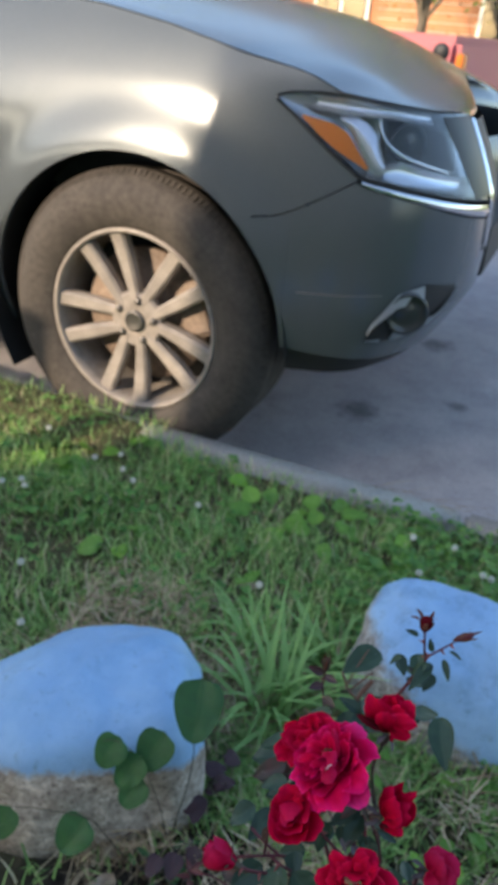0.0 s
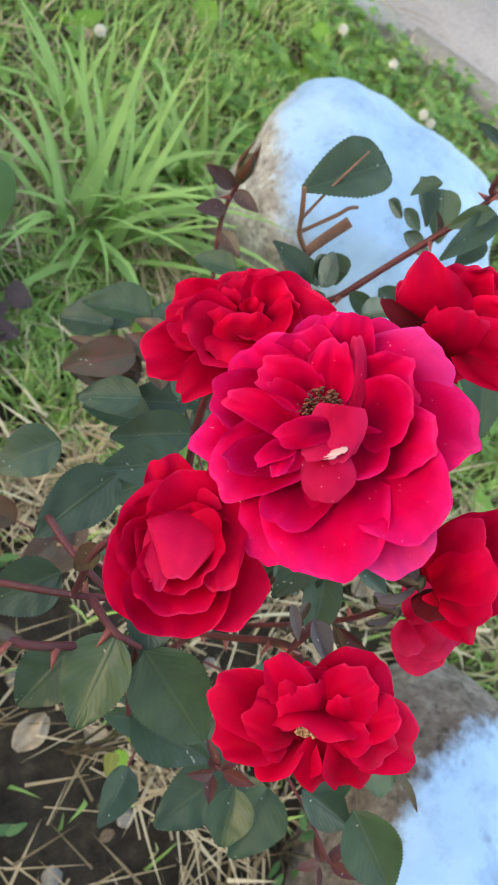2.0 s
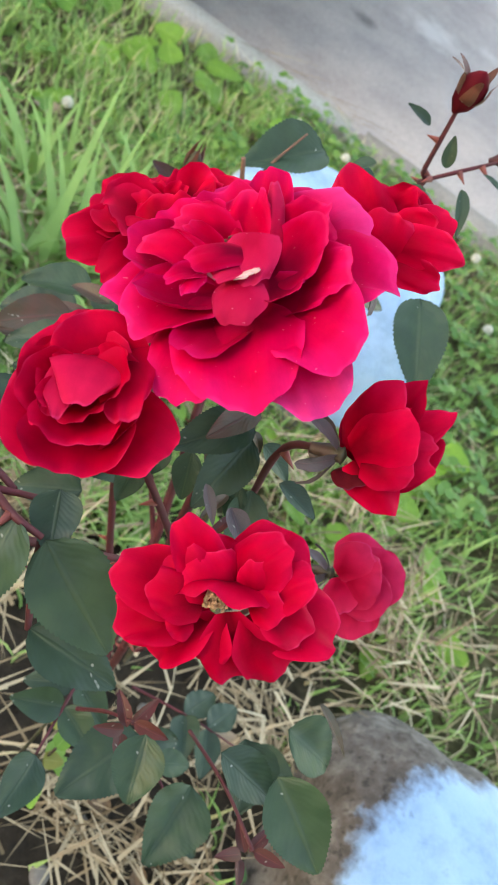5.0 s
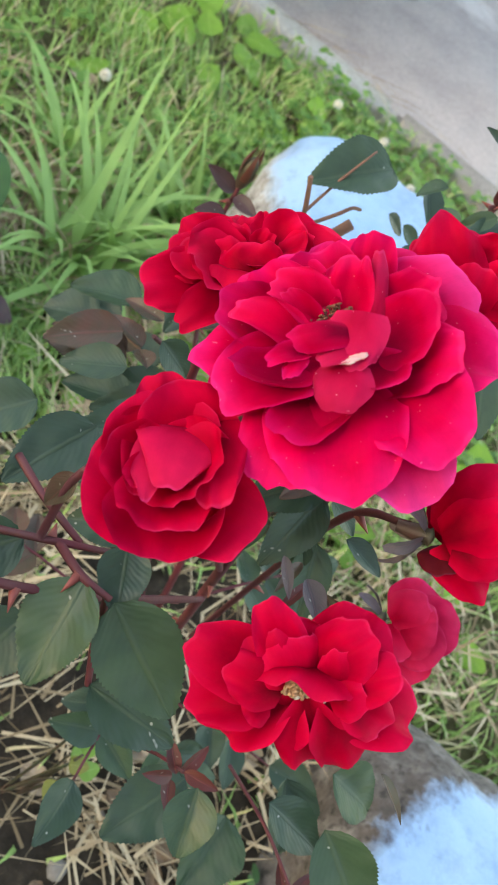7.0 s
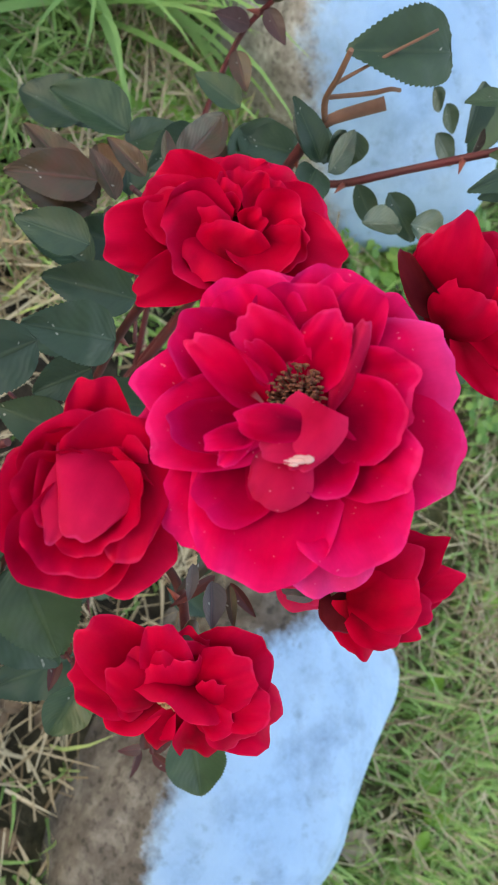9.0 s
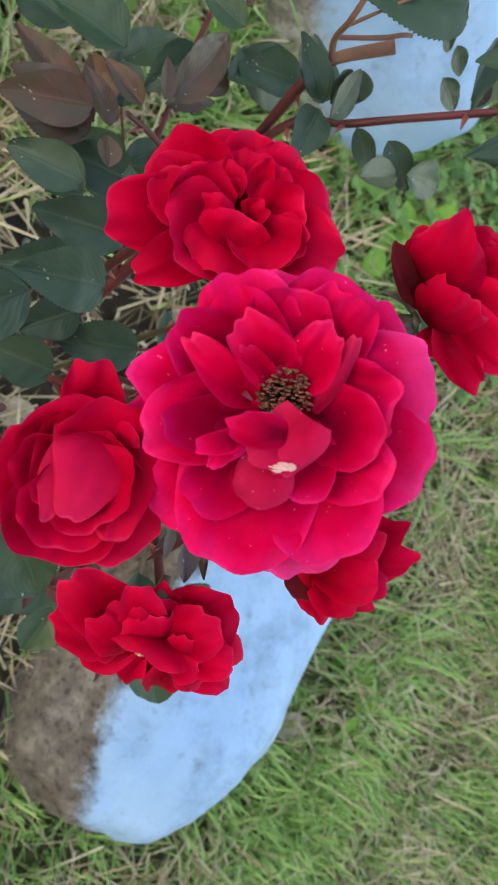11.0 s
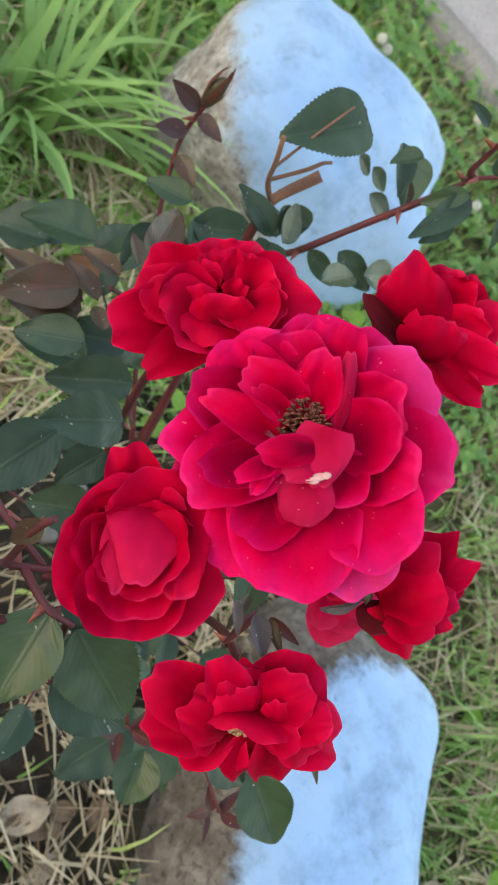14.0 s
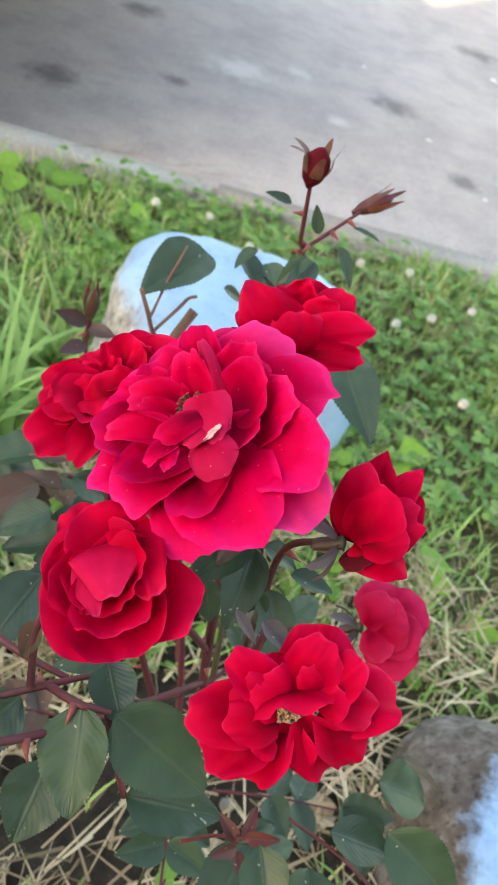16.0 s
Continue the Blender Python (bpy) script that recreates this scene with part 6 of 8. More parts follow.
def build_car():
    piece(-1.9, -ARCH_R + 0.003, 14, lambda s: 0.30, lambda s: hood_line(s) - 0.003, 12, "side_panel", CAR_PAINT)
    piece(-ARCH_R + 0.003, 0.315, 52, lambda s: max(arch_z(s), seam_z(s) + 0.0016) if s > 0.298 else arch_z(s), lambda s: hood_line(s) - 0.003, 16, "front_wing", CAR_PAINT, ends=(1, 0))
    piece(0.315, 0.59, 20, lambda s: seam_z(s) + 0.0016, lambda s: max(seam_z(s) + 0.005, lamp_low(s) - 0.003), 8, "front_wing", CAR_PAINT, ends=(0, 1))
    piece(0.315, 0.486, 16, lambda s: lamp_top(s) + 0.003, lambda s: max(lamp_top(s) + 0.004, hood_line(s) - 0.003), 3, "front_wing", CAR_PAINT, ends=(0, 1))
    low = lambda s: 0.412 - 0.012 * min(1.0, max(0.0, s - 0.42) / 0.5)
    piece(0.284, ARCH_R - 0.001, 14, lambda s: min(arch_z(s), seam_z(s) - 0.004), lambda s: seam_z(s) - 0.0016, 8, "bumper_corner", CAR_PAINT, ends=(1, 0), thick=0.006, off=0.0006)
    bumper = piece(ARCH_R - 0.001, 1.40, 60, low, lambda s: seam_z(s) - 0.0016, 14, "front_bumper", CAR_PAINT, ends=(0, 1), thick=0.006)
    piece(ARCH_R + 0.012, 1.40, 40, lambda s: low(s) - 0.058 + 0.030 * min(1.0, max(0.0, s - 0.42) / 0.4), lambda s: low(s) - 0.002, 4, "bumper_lip", BLACK, off=-0.010)
    # far half of the nose, mirrored
    far = [[Vector((p.x, 1.94 - p.y, p.z)) for p in (body_point(s, 0.36 + (hood_line(s) - 0.47) * f) for s in np.linspace(-1.9, 1.40, 50))] for f in np.linspace(0, 1, 9)]
    part("far_side", grid_mesh("far_side", far, CAR_PAINT), car, CAR)
    # bonnet
    rows = []
    for k in range(25):
        f = k / 24
        row = []
        for s in np.linspace(-1.9, 1.40, 70):
            q = body_point(s, hood_line(s), -0.002)
            even = sum(hood_line(s + d) for d in (-0.24, -0.16, -0.08, 0.0, 0.08, 0.16, 0.24)) / 7
            inner = Vector((q.x if q.x < 0.2 else 0.2 + (q.x - 0.2) * 0.72, 0.97, even + 0.075 * (1 - 0.5 * max(0.0, min(1.0, (s - 0.2) / 1.2)))))
            p = q.lerp(inner, f)
            edge = min(1.0, f / 0.16)
            p.z = q.z + (even - q.z) * edge * edge * (3 - 2 * edge) + (inner.z - even) * math.sin(f * math.pi / 2) ** 0.85
            row.append(p)
        rows.append(row)
    rows.insert(0, [p + Vector((0, 0.010, -0.014)) for p in rows[0]])
    full = rows + [[Vector((p.x, 1.94 - p.y, p.z - 0.10 * (1 - p.y / 0.97))) for p in row] for row in reversed(rows[:-1])]
    me = grid_mesh("bonnet", full, CAR_PAINT)
    me.set_sharp_from_angle(angle=radians(38))
    part("bonnet", me, car, CAR)
    # cabin, out of view, so that the car is whole
    bm = bmesh.new()
    prof = [(-3.9, 0.35), (-4.0, 0.95), (-3.75, 1.70), (-1.9, 1.74), (-0.95, 1.14), (-1.2, 0.35)]
    ring = []
    for y, k in ((0.02, 1.0), (1.92, 1.0)):
        ring.append([bm.verts.new((x, y + (0.12 if z > 1.2 else 0) * (1 if y < 1 else -1), z)) for x, z in prof])
    for i in range(len(prof)):
        j = (i + 1) % len(prof)
        bm.faces.new((ring[0][i], ring[0][j], ring[1][j], ring[1][i]))
    bm.faces.new(ring[0]), bm.faces.new(list(reversed(ring[1])))
    bmesh.ops.bevel(bm, geom=list(bm.edges), offset=0.06, segments=3, affect="EDGES")
    part("cabin", bm_mesh("cabin", bm, CAR_PAINT), car, CAR)
    for y, side in ((0.135, -1), (1.805, 1)):
        for xs in ((-3.55, -2.62, -2.55, -3.62), (-2.50, -1.98, -1.42, -2.45)):
            rows = [[(xs[0], y + side * 0.006, 1.62), (xs[1], y + side * 0.006, 1.62)], [(xs[3], y + side * 0.006, 1.24), (xs[2], y + side * 0.006, 1.24)]]
            part("side_window", grid_mesh("side_window", rows, WINDOW), car, CAR, "dark tinted side window")
    rows = [[(-1.80 + 0.78 * f, y, 1.70 - 0.50 * f + 0.012) for y in (0.22, 0.97, 1.72)] for f in (0.0, 1.0)]
    part("windscreen", grid_mesh("windscreen", rows, WINDOW), car, CAR, "dark windscreen glass")
    part("underbody", box_mesh("underbody", (-3.7, 0.36, 0.27), (0.34, 1.58, 0.62), BLACK, 0.05), car, CAR)
    # black box added to stop bright background showing through the bonnet gap
    part("engine_bay", box_mesh("engine_bay", (-1.6, 0.12, 0.63), (0.40, 1.80, 0.90), BLACK, 0.03), car, CAR)
    # wheel house
    rows = [[(ARCH_R * 1.02 * math.cos(a), y, HUB_Z + ARCH_R * 1.02 * math.sin(a)) for a in np.linspace(0.02, math.pi + 0.5, 36)] for y in (-0.002, 0.05, 0.32)]
    part("wheel_arch_liner", grid_mesh("wheel_arch_liner", rows, BLACK), car, CAR)
    rows = [[(ARCH_R * 1.03 * math.cos(a), 0.325, 0.30 + f * (HUB_Z + ARCH_R * 1.03 * math.sin(a) - 0.30)) for a in np.linspace(0.02, math.pi - 0.02, 30)] for f in (0.0, 1.0)]
    part("arch_back", grid_mesh("arch_back", rows, BLACK), car, CAR)
    # side marker scratch on the bumper
    pts = [body_point(s, 0.547 + 0.014 * (s - 0.42) / 0.3, 0.0012) for s in np.linspace(0.43, 0.73, 8)]
    part("scratch", tube_mesh("scratch", pts, 0.0012, 0.0006, ALLOY, 6, 2), bumper, CAR, "pale scrape across the bumper paint")
    # headlamp
    s_end = 1.12
    span = 34
    ss = [0.317 + (s_end - 0.317) * i / span for i in range(span + 1)]

    def lamp_rows(off, n=8):
        """Rows of the lamp's face; off > 0 stands proud, off < 0 is a bowl behind it."""
        return [[body_point(s, lamp_low(s) + (lamp_top(s) - lamp_low(s)) * k / n, off if off > 0 else -0.004 + off * min(1.0, (s - 0.317) / 0.25) * math.sin(math.pi * (0.04 + 0.92 * k / n)) ** 0.4) for s in ss] for k in range(n + 1)]

    def lamp_patch(name, outline_low, outline_top, material, off, label="", n=14, nz=4, bow=0.0):
        """A sheet inside the lamp between a lower and an upper broken line."""
        a, c = outline_low[0][0], outline_low[-1][0]
        rows = []
        for k in range(nz + 1):
            f = k / nz
            rows.append([body_point(s, along(outline_low, s) * (1 - f) + along(outline_top, s) * f, off - bow * math.sin(math.pi * f)) for s in np.linspace(a, c, n + 1)])
        return part(name, grid_mesh(name, rows, material), lamp, CAR, label)

    lamp = part("headlight", grid_mesh("headlight", lamp_rows(-0.060), LAMP_GREY), car, CAR, "clear headlight with chrome bowl and amber corner")
    lamp_patch("reflector", [(0.378, 0.884), (0.436, 0.858), (0.489, 0.838), (0.619, 0.803)], [(0.378, 0.889), (0.44, 0.884), (0.485, 0.879), (0.538, 0.864), (0.619, 0.808)], AMBER, -0.004, "orange corner reflector")
    lamp_patch("lamp_bezel", [(0.335, 0.913), (0.40, 0.898), (0.50, 0.896), (0.70, 0.895), (0.92, 0.882)], [(0.335, 0.919), (0.40, 0.924), (0.50, 0.924), (0.70, 0.913), (0.92, 0.901)], LAMP_PALE, -0.014, n=24, bow=0.010)
    lamp_patch("lamp_bezel", [(0.50, 0.885), (0.545, 0.866), (0.58, 0.838), (0.635, 0.795), (0.68, 0.790)], [(0.50, 0.896), (0.56, 0.893), (0.60, 0.885), (0.635, 0.868), (0.68, 0.820)], LAMP_PALE, -0.010, n=16, bow=-0.008)
    lamp_patch("lamp_bezel", [(0.62, 0.790), (0.80, 0.776), (1.04, 0.750)], [(0.62, 0.800), (0.74, 0.822), (0.85, 0.806), (1.04, 0.782)], LAMP_PALE, -0.012, n=20, bow=0.008)
    lamp_patch("lamp_mask", [(0.69, 0.812), (0.76, 0.818), (0.85, 0.812), (1.02, 0.790)], [(0.69, 0.886), (0.80, 0.884), (0.92, 0.874), (1.02, 0.862)], BLACK, -0.046)
    part("lamp_bezel", tube_mesh("lamp_bezel", [body_point(0.645, 0.893, -0.02), body_point(0.67, 0.862, -0.02), body_point(0.725, 0.838, -0.02), body_point(0.82, 0.818, -0.02), body_point(0.98, 0.790, -0.02)], 0.004, 0.004, CHROME, 8, 5), lamp, CAR)
    for s, z, face in ((0.80, 0.850, (0.6, -0.75, 0)),):
        part("projector", lathe_mesh("projector", [(0.036, 0.0), (0.040, 0.012), (0.034, 0.016), (0.028, 0.006), (0.014, 0.012), (0.001, 0.014)], LAMP_DARK, 24), lamp, CAR @ frame_from(face, (0, 0, 1), body_point(s, z, -0.044)))
    # dark glossy panel between lamp and grille
    rows = []
    for k in range(7):
        f = k / 6
        z = 0.742 + (0.899 - 0.742) * f
        s0 = 1.045 - 0.09 * f
        rows.append([body_point(s0 + (1.135 - s0) * i / 6, z, 0.003) for i in range(7)])
    part("lamp_end_panel", grid_mesh("lamp_end_panel", rows, GLOSS_BLACK), lamp, CAR)
    glass = part("lamp_glass", grid_mesh("lamp_glass", lamp_rows(0.002), LENS), lamp, CAR, "clear plastic lamp cover")
    glass.visible_shadow = False
    edge = [body_point(s, lamp_low(s) - 0.001, 0.001) for s in ss[::2]]
    part("lamp_seal", tube_mesh("lamp_seal", edge, 0.0032, 0.0032, BLACK, 6, 2), lamp, CAR)
    edge = [body_point(s, lamp_top(s) + 0.001, 0.001) for s in ss[:10]]
    part("lamp_seal", tube_mesh("lamp_seal", edge, 0.0026, 0.0026, BLACK, 6, 2), lamp, CAR)
    part("chrome_strip", grid_mesh("chrome_strip", [[body_point(s, seam_z(s) + (lamp_low(s) - seam_z(s)) * (0.12 + 0.30 * k) - 0.001, 0.002 if k in (0, 2) else 0.007) for s in np.linspace(0.606, 1.125, 24)] for k in range(3)], CHROME), car, CAR, "chrome strip under the headlight")
    # grille edge and plate carrier at the nose
    part("grille", grid_mesh("grille", [[body_point(s, z, 0.003) for s in np.linspace(1.17, 1.40, 8)] for z in np.linspace(0.60, 0.885, 6)], BLACK), car, CAR)
    part("grille_trim", grid_mesh("grille_trim", [[body_point(1.136 + 0.007 * k + 0.03 * max(0.0, (0.75 - z) / 0.2), z, 0.003 + (0.006 if k == 1 else 0.0)) for z in np.linspace(0.62, 0.892, 12)] for k in range(3)], CHROME), car, CAR, "chrome grille frame")
    part("number_plate", box_mesh("number_plate", (0.655, 0.72, 0.46), (0.705, 1.22, 0.60), BLACK, 0.005), car, CAR, "dark plate carrier on the bumper")
    # fog lamp recess
    fog_low = [(0.700, 0.453), (0.76, 0.452), (0.823, 0.455), (0.95, 0.481), (1.023, 0.556)]
    fog_top = [(0.700, 0.470), (0.712, 0.498), (0.789, 0.565), (0.887, 0.581), (1.023, 0.562)]

    def fog_sheet(name, f0, f1, material, off0, off1, parent, label="", s0=0.702, s1=1.020):
        """A strip of the fog light unit between two shares of its height."""
        rows = []
        for k in range(6):
            f = f0 + (f1 - f0) * k / 5
            rows.append([body_point(s, along(fog_low, s) + (along(fog_top, s) - along(fog_low, s)) * f, off0 + (off1 - off0) * k / 5) for s in np.linspace(s0, s1, 22)])
        return part(name, grid_mesh(name, rows, material), parent, CAR, label)

    fog = fog_sheet("fog_light", 0.0, 1.0, BLACK, 0.0025, 0.0025, car, "fog light in a dark recess with bright trim")
    fog_sheet("fog_trim", 0.0, 0.26, SATIN, 0.005, 0.009, fog, s0=0.80)
    fog_sheet("fog_trim", 0.0, 0.10, SATIN, 0.005, 0.006, fog, s1=0.76)
    fog_sheet("fog_trim", 0.74, 1.0, SATIN, 0.010, 0.004, fog, s1=0.88)
    part("fog_lens", lathe_mesh("fog_lens", [(0.046, -0.002), (0.047, 0.010), (0.040, 0.014), (0.036, 0.004), (0.020, 0.010), (0.001, 0.012)], LAMP_DARK, 28), fog, CAR @ frame_from((0.50, -0.86, 0), (0, 0, 1), body_point(0.829, 0.522, 0.003)))
    build_wheel(0.0)
    build_wheel(-2.86)


WINDOW = mat("window_glass", (0.03, 0.035, 0.04), 0.06, 0.0, 0.8)[0]
LAMP_PALE = mat("pale_lamp_trim", (0.62, 0.66, 0.72), 0.22, 0.75)[0]
GLOSS_BLACK = mat("glossy_black_panel", (0.010, 0.010, 0.012), 0.30, 0.0, 0.08)[0]
NUT = mat("dull_nut_steel", (0.16, 0.15, 0.14), 0.4, 0.8)[0]
LAMP_DARK = mat("dark_fog_lens", (0.05, 0.055, 0.06), 0.12, 0.3)[0]


def build_wheel(x):
    m = CAR @ pose(x, 0.012, HUB_Z, 90)     # z points at the kerb
    wheel = part("wheel", lathe_mesh("wheel", [(RIM_R - 0.012, -0.030), (RIM_R - 0.010, -0.004), (RIM_R - 0.007, 0.0), (RIM_R, 0.001), (RIM_R + 0.003, -0.006)], ALLOY, 64), car, m, "five double-spoke alloy wheel, dusty")
    prof = [(RIM_R + 0.002, -0.004), (RIM_R + 0.012, 0.006), (RIM_R + 0.050, 0.016), (RIM_R + 0.085, 0.015), (TYRE_R - 0.030, 0.004), (TYRE_R - 0.012, -0.012), (TYRE_R - 0.004, -0.028)]
    y = -0.034
    for k in range(4):
        prof += [(TYRE_R, y), (TYRE_R, y - 0.030), (TYRE_R - 0.009, y - 0.032), (TYRE_R - 0.009, y - 0.040)]
        y -= 0.042
    prof += [(TYRE_R - 0.02, y - 0.02), (RIM_R, y - 0.03)]
    part("rim_barrel", lathe_mesh("rim_barrel", [(RIM_R - 0.012, -0.031), (RIM_R - 0.02, -0.12), (RIM_R - 0.015, -0.20)], ALLOY, 48), wheel, m)
    tyre = part("tyre", lathe_mesh("tyre", prof, RUBBER, 96), wheel, m, "dusty black tyre with worn tread")
    bm = bmesh.new()
    for k in range(150):
        a = 2 * math.pi * k / 150
        t = Matrix.Rotation(a, 4, "Z") @ pose(TYRE_R - 0.0075, 0, -0.018, 0, -38, 0)
        made = bmesh.ops.create_cube(bm, size=1, matrix=t @ Matrix.Diagonal((0.0030, 0.0105, 0.022, 1)))
    part("tread_block", bm_mesh("tread_block", bm, RUBBER, False), wheel, m)
    part("brake_disc", lathe_mesh("brake_disc", [(0.05, -0.075), (0.165, -0.075), (0.165, -0.10), (0.05, -0.10)], BRAKE, 48), wheel, m, "rust-brown brake disc")
    part("brake_caliper", box_mesh("brake_caliper", (0.095, -0.075, -0.12), (0.185, 0.075, -0.058), BRAKE, 0.012), wheel, m @ pose(0, 0, 0, 0, 0, 20))
    part("wheel_back", lathe_mesh("wheel_back", [(0.001, -0.13), (RIM_R - 0.02, -0.13)], BLACK, 40), wheel, m)
    part("hub", lathe_mesh("hub", [(0.070, -0.045), (0.066, -0.026), (0.045, -0.022), (0.028, -0.020), (0.026, -0.021)], ALLOY, 40), wheel, m)
    part("centre_cap", lathe_mesh("centre_cap", [(0.0265, -0.022), (0.026, -0.013), (0.022, -0.010), (0.018, -0.012), (0.0005, -0.011)], NUT, 32), wheel, m, "dark grey centre cap")
    # a pair of spokes: each a tapering bar from the hub to the rim, bevelled
    def spoke(side):
        rows = []
        for k in range(9):
            f = k / 8
            r = 0.045 + (RIM_R - 0.052) * f
            lat = side * (0.0200 + 0.0320 * f)
            half = 0.0125 + 0.0060 * math.sin(f * 2.2) + 0.030 * max(0, f - 0.85)
            z = -0.020 - 0.004 * math.sin(f * 3.14) + 0.012 * f
            rows.append([(r, lat - half, z - 0.028), (r, lat - half, z - 0.006), (r, lat - half + 0.006, z), (r, lat + half - 0.006, z), (r, lat + half, z - 0.006), (r, lat + half, z - 0.028)])
        return grid_mesh("spoke", rows, ALLOY, smooth=False)
    def spoke_web():
        """The rounded bridge that joins a pair of spokes beside the hub."""
        rows = []
        for k in range(9):
            lat = 0.024 * (k / 4 - 1)
            out = 0.092 - 0.022 * (1 - (lat / 0.024) ** 2) ** 0.5
            rows.append([(0.040, lat, -0.048), (0.040, lat, -0.021), (out - 0.006, lat, -0.0225), (out, lat, -0.029), (out, lat, -0.050)])
        return grid_mesh("spoke_web", rows, ALLOY, smooth=False)
    pair = [spoke(-1), spoke(1), spoke_web()]
    nut = lathe_mesh("lug_nut", [(0.013, -0.02), (0.012, -0.008), (0.009, -0.006), (0.0088, 0.006), (0.006, 0.010), (0.001, 0.010)], NUT, 12)
    for k in range(5):
        for me in pair:
            part(me.name.split(".")[0], me, wheel, m @ pose(0, 0, 0, 0, 0, 72 * k + 45))
        part("lug_nut", nut, wheel, m @ pose(0, 0, 0, 0, 0, 72 * k + 81) @ pose(0.050, 0, -0.022))


build_car()


# ---- small plants on the lawn ----
STONES = [(-0.415, 0.58, 0.13), (-0.02, 0.972, 0.125), (0.296, 0.45, 0.125)]


def in_bed(x, y):
    """1 in the bare rose bed, 0 out on the lawn."""
    d = math.hypot((x + 0.06) * 0.9, (y - 0.40) * 1.15) + 0.16 * noise.noise(Vector((x * 5, y * 5, 7)))
    return max(0.0, min(1.0, (0.34 - d) / 0.12))


def free(x, y, grow=0.0):
    return all(math.hypot(x - a, y - b) > r + grow for a, b, r in STONES) and (KERB_FRAME.inverted() @ Vector((x, y, 0))).y < -0.07


def strands(name, rows, material, segments=3):
    """Thin bent blades; each row: foot, length, width, heading, lean at foot, bend."""
    verts, faces = [], []
    for x, y, z, L, W, head, lean, bend in rows:
        base = len(verts)
        c, s = math.cos(head), math.sin(head)
        a, px, pz = lean, 0.0, 0.0
        for k in range(segments + 1):
            f = k / segments
            w = W * 0.5 * (1 - f ** 1.8) if k < segments else 0.0
            if k == segments:
                verts.append((x + c * px, y + s * px, z + pz))
            else:
                verts.append((x + c * px - s * w, y + s * px + c * w, z + pz))
                verts.append((x + c * px + s * w, y + s * px - c * w, z + pz))
            px += math.sin(a) * L / segments
            pz += math.cos(a) * L / segments
            a += bend / segments
        for k in range(segments - 1):
            i = base + 2 * k
            faces.append((i, i + 1, i + 3, i + 2))
        i = base + 2 * (segments - 1)
        faces.append((i, i + 1, i + 2))
    return mesh_of(name, verts, faces, material)


def scatter(count, x0, x1, y0, y1, accept):
    out = []
    while len(out) < count:
        x, y = rng.uniform(x0, x1), rng.uniform(y0, y1)
        if rng.random() < accept(x, y):
            out.append((x, y))
    return out


def lawn_density(x, y):
    if not free(x, y):
        return 0
    thin_spot = 0.55 + 0.9 * noise.noise(Vector((x * 4, y * 4, 21)))
    littered = 0.75 * math.exp(-((x - 0.14) ** 2 + (y - 0.60) ** 2) / 0.016)
    rim = max(0.0, min(1.0, (x + 1.75) / 0.4, (1.15 - x) / 0.3, (y + 0.05) / 0.2))
    return rim * max(0.20, min(1, thin_spot)) * (1 - 0.95 * in_bed(x, y)) * (1 - littered)


rows = []
for x, y in scatter(52000, -1.75, 1.15, -0.05, 1.6, lawn_density):
    L = rng.uniform(0.020, 0.055) * (1 + 0.7 * noise.noise(Vector((x * 6, y * 6, 2))))
    rows.append((x, y, lump(x, y) - 0.003, L, rng.uniform(0.0022, 0.0048), rng.uniform(0, 6.28), rng.uniform(0.05, 0.7), rng.uniform(0.1, 1.5)))
for x, y in scatter(3000, -0.36, 0.0, 0.60, 1.0, lambda x, y: free(x, y) * (0.5 + noise.noise(Vector((x * 8, y * 8, 91))))) + scatter(2600, 0.40, 0.95, 0.10, 0.75, lambda x, y: free(x, y) * max(0.0, 0.15 + 1.5 * noise.noise(Vector((x * 6, y * 6, 95))))):
    rows.append((x, y, lump(x, y) - 0.003, rng.uniform(0.03, 0.065), rng.uniform(0.0026, 0.0050), rng.uniform(0, 6.28), rng.uniform(0.2, 0.9), rng.uniform(0.3, 1.6)))
thing("lawn_grass", strands("lawn_grass", rows, GRASS), "short uneven green lawn grass with yellowed blades", "grass", kind="stuff")

rows = []
for x, y in scatter(40000, -4.5, 3.5, -2.2, 1.9, lambda x, y: 0.0 if (-1.5 < x < 0.95 and y > 0.10) or (KERB_FRAME.inverted() @ Vector((x, y, 0))).y > -0.10 else 0.5 + 0.5 * noise.noise(Vector((x * 2, y * 2, 8)))):
    rows.append((x, y, 0.0, rng.uniform(0.03, 0.075), rng.uniform(0.004, 0.008), rng.uniform(0, 6.28), rng.uniform(0.05, 0.7), rng.uniform(0.1, 1.5)))
thing("outer_lawn_grass", strands("outer_lawn_grass", rows, GRASS), "short green lawn grass round the rose bed", "grass", kind="stuff")

rows = []
for x, y in scatter(260, -0.6, 0.6, 0.0, 1.1, lambda x, y: free(x, y) * (0.15 + 0.85 * (math.hypot(x + 0.02, y - 0.45) < 0.36)) * max(0.0, -0.10 + 0.30 * (x > 0.02) + 2.0 * noise.noise(Vector((x * 6, y * 6, 3))))):
    rows.append((x, y, lump(x, y) + rng.uniform(0.002, 0.015), rng.uniform(0.03, 0.11), rng.uniform(0.0008, 0.0026), rng.uniform(0, 6.28), rng.uniform(1.2, 1.65), rng.uniform(-0.3, 0.5)))
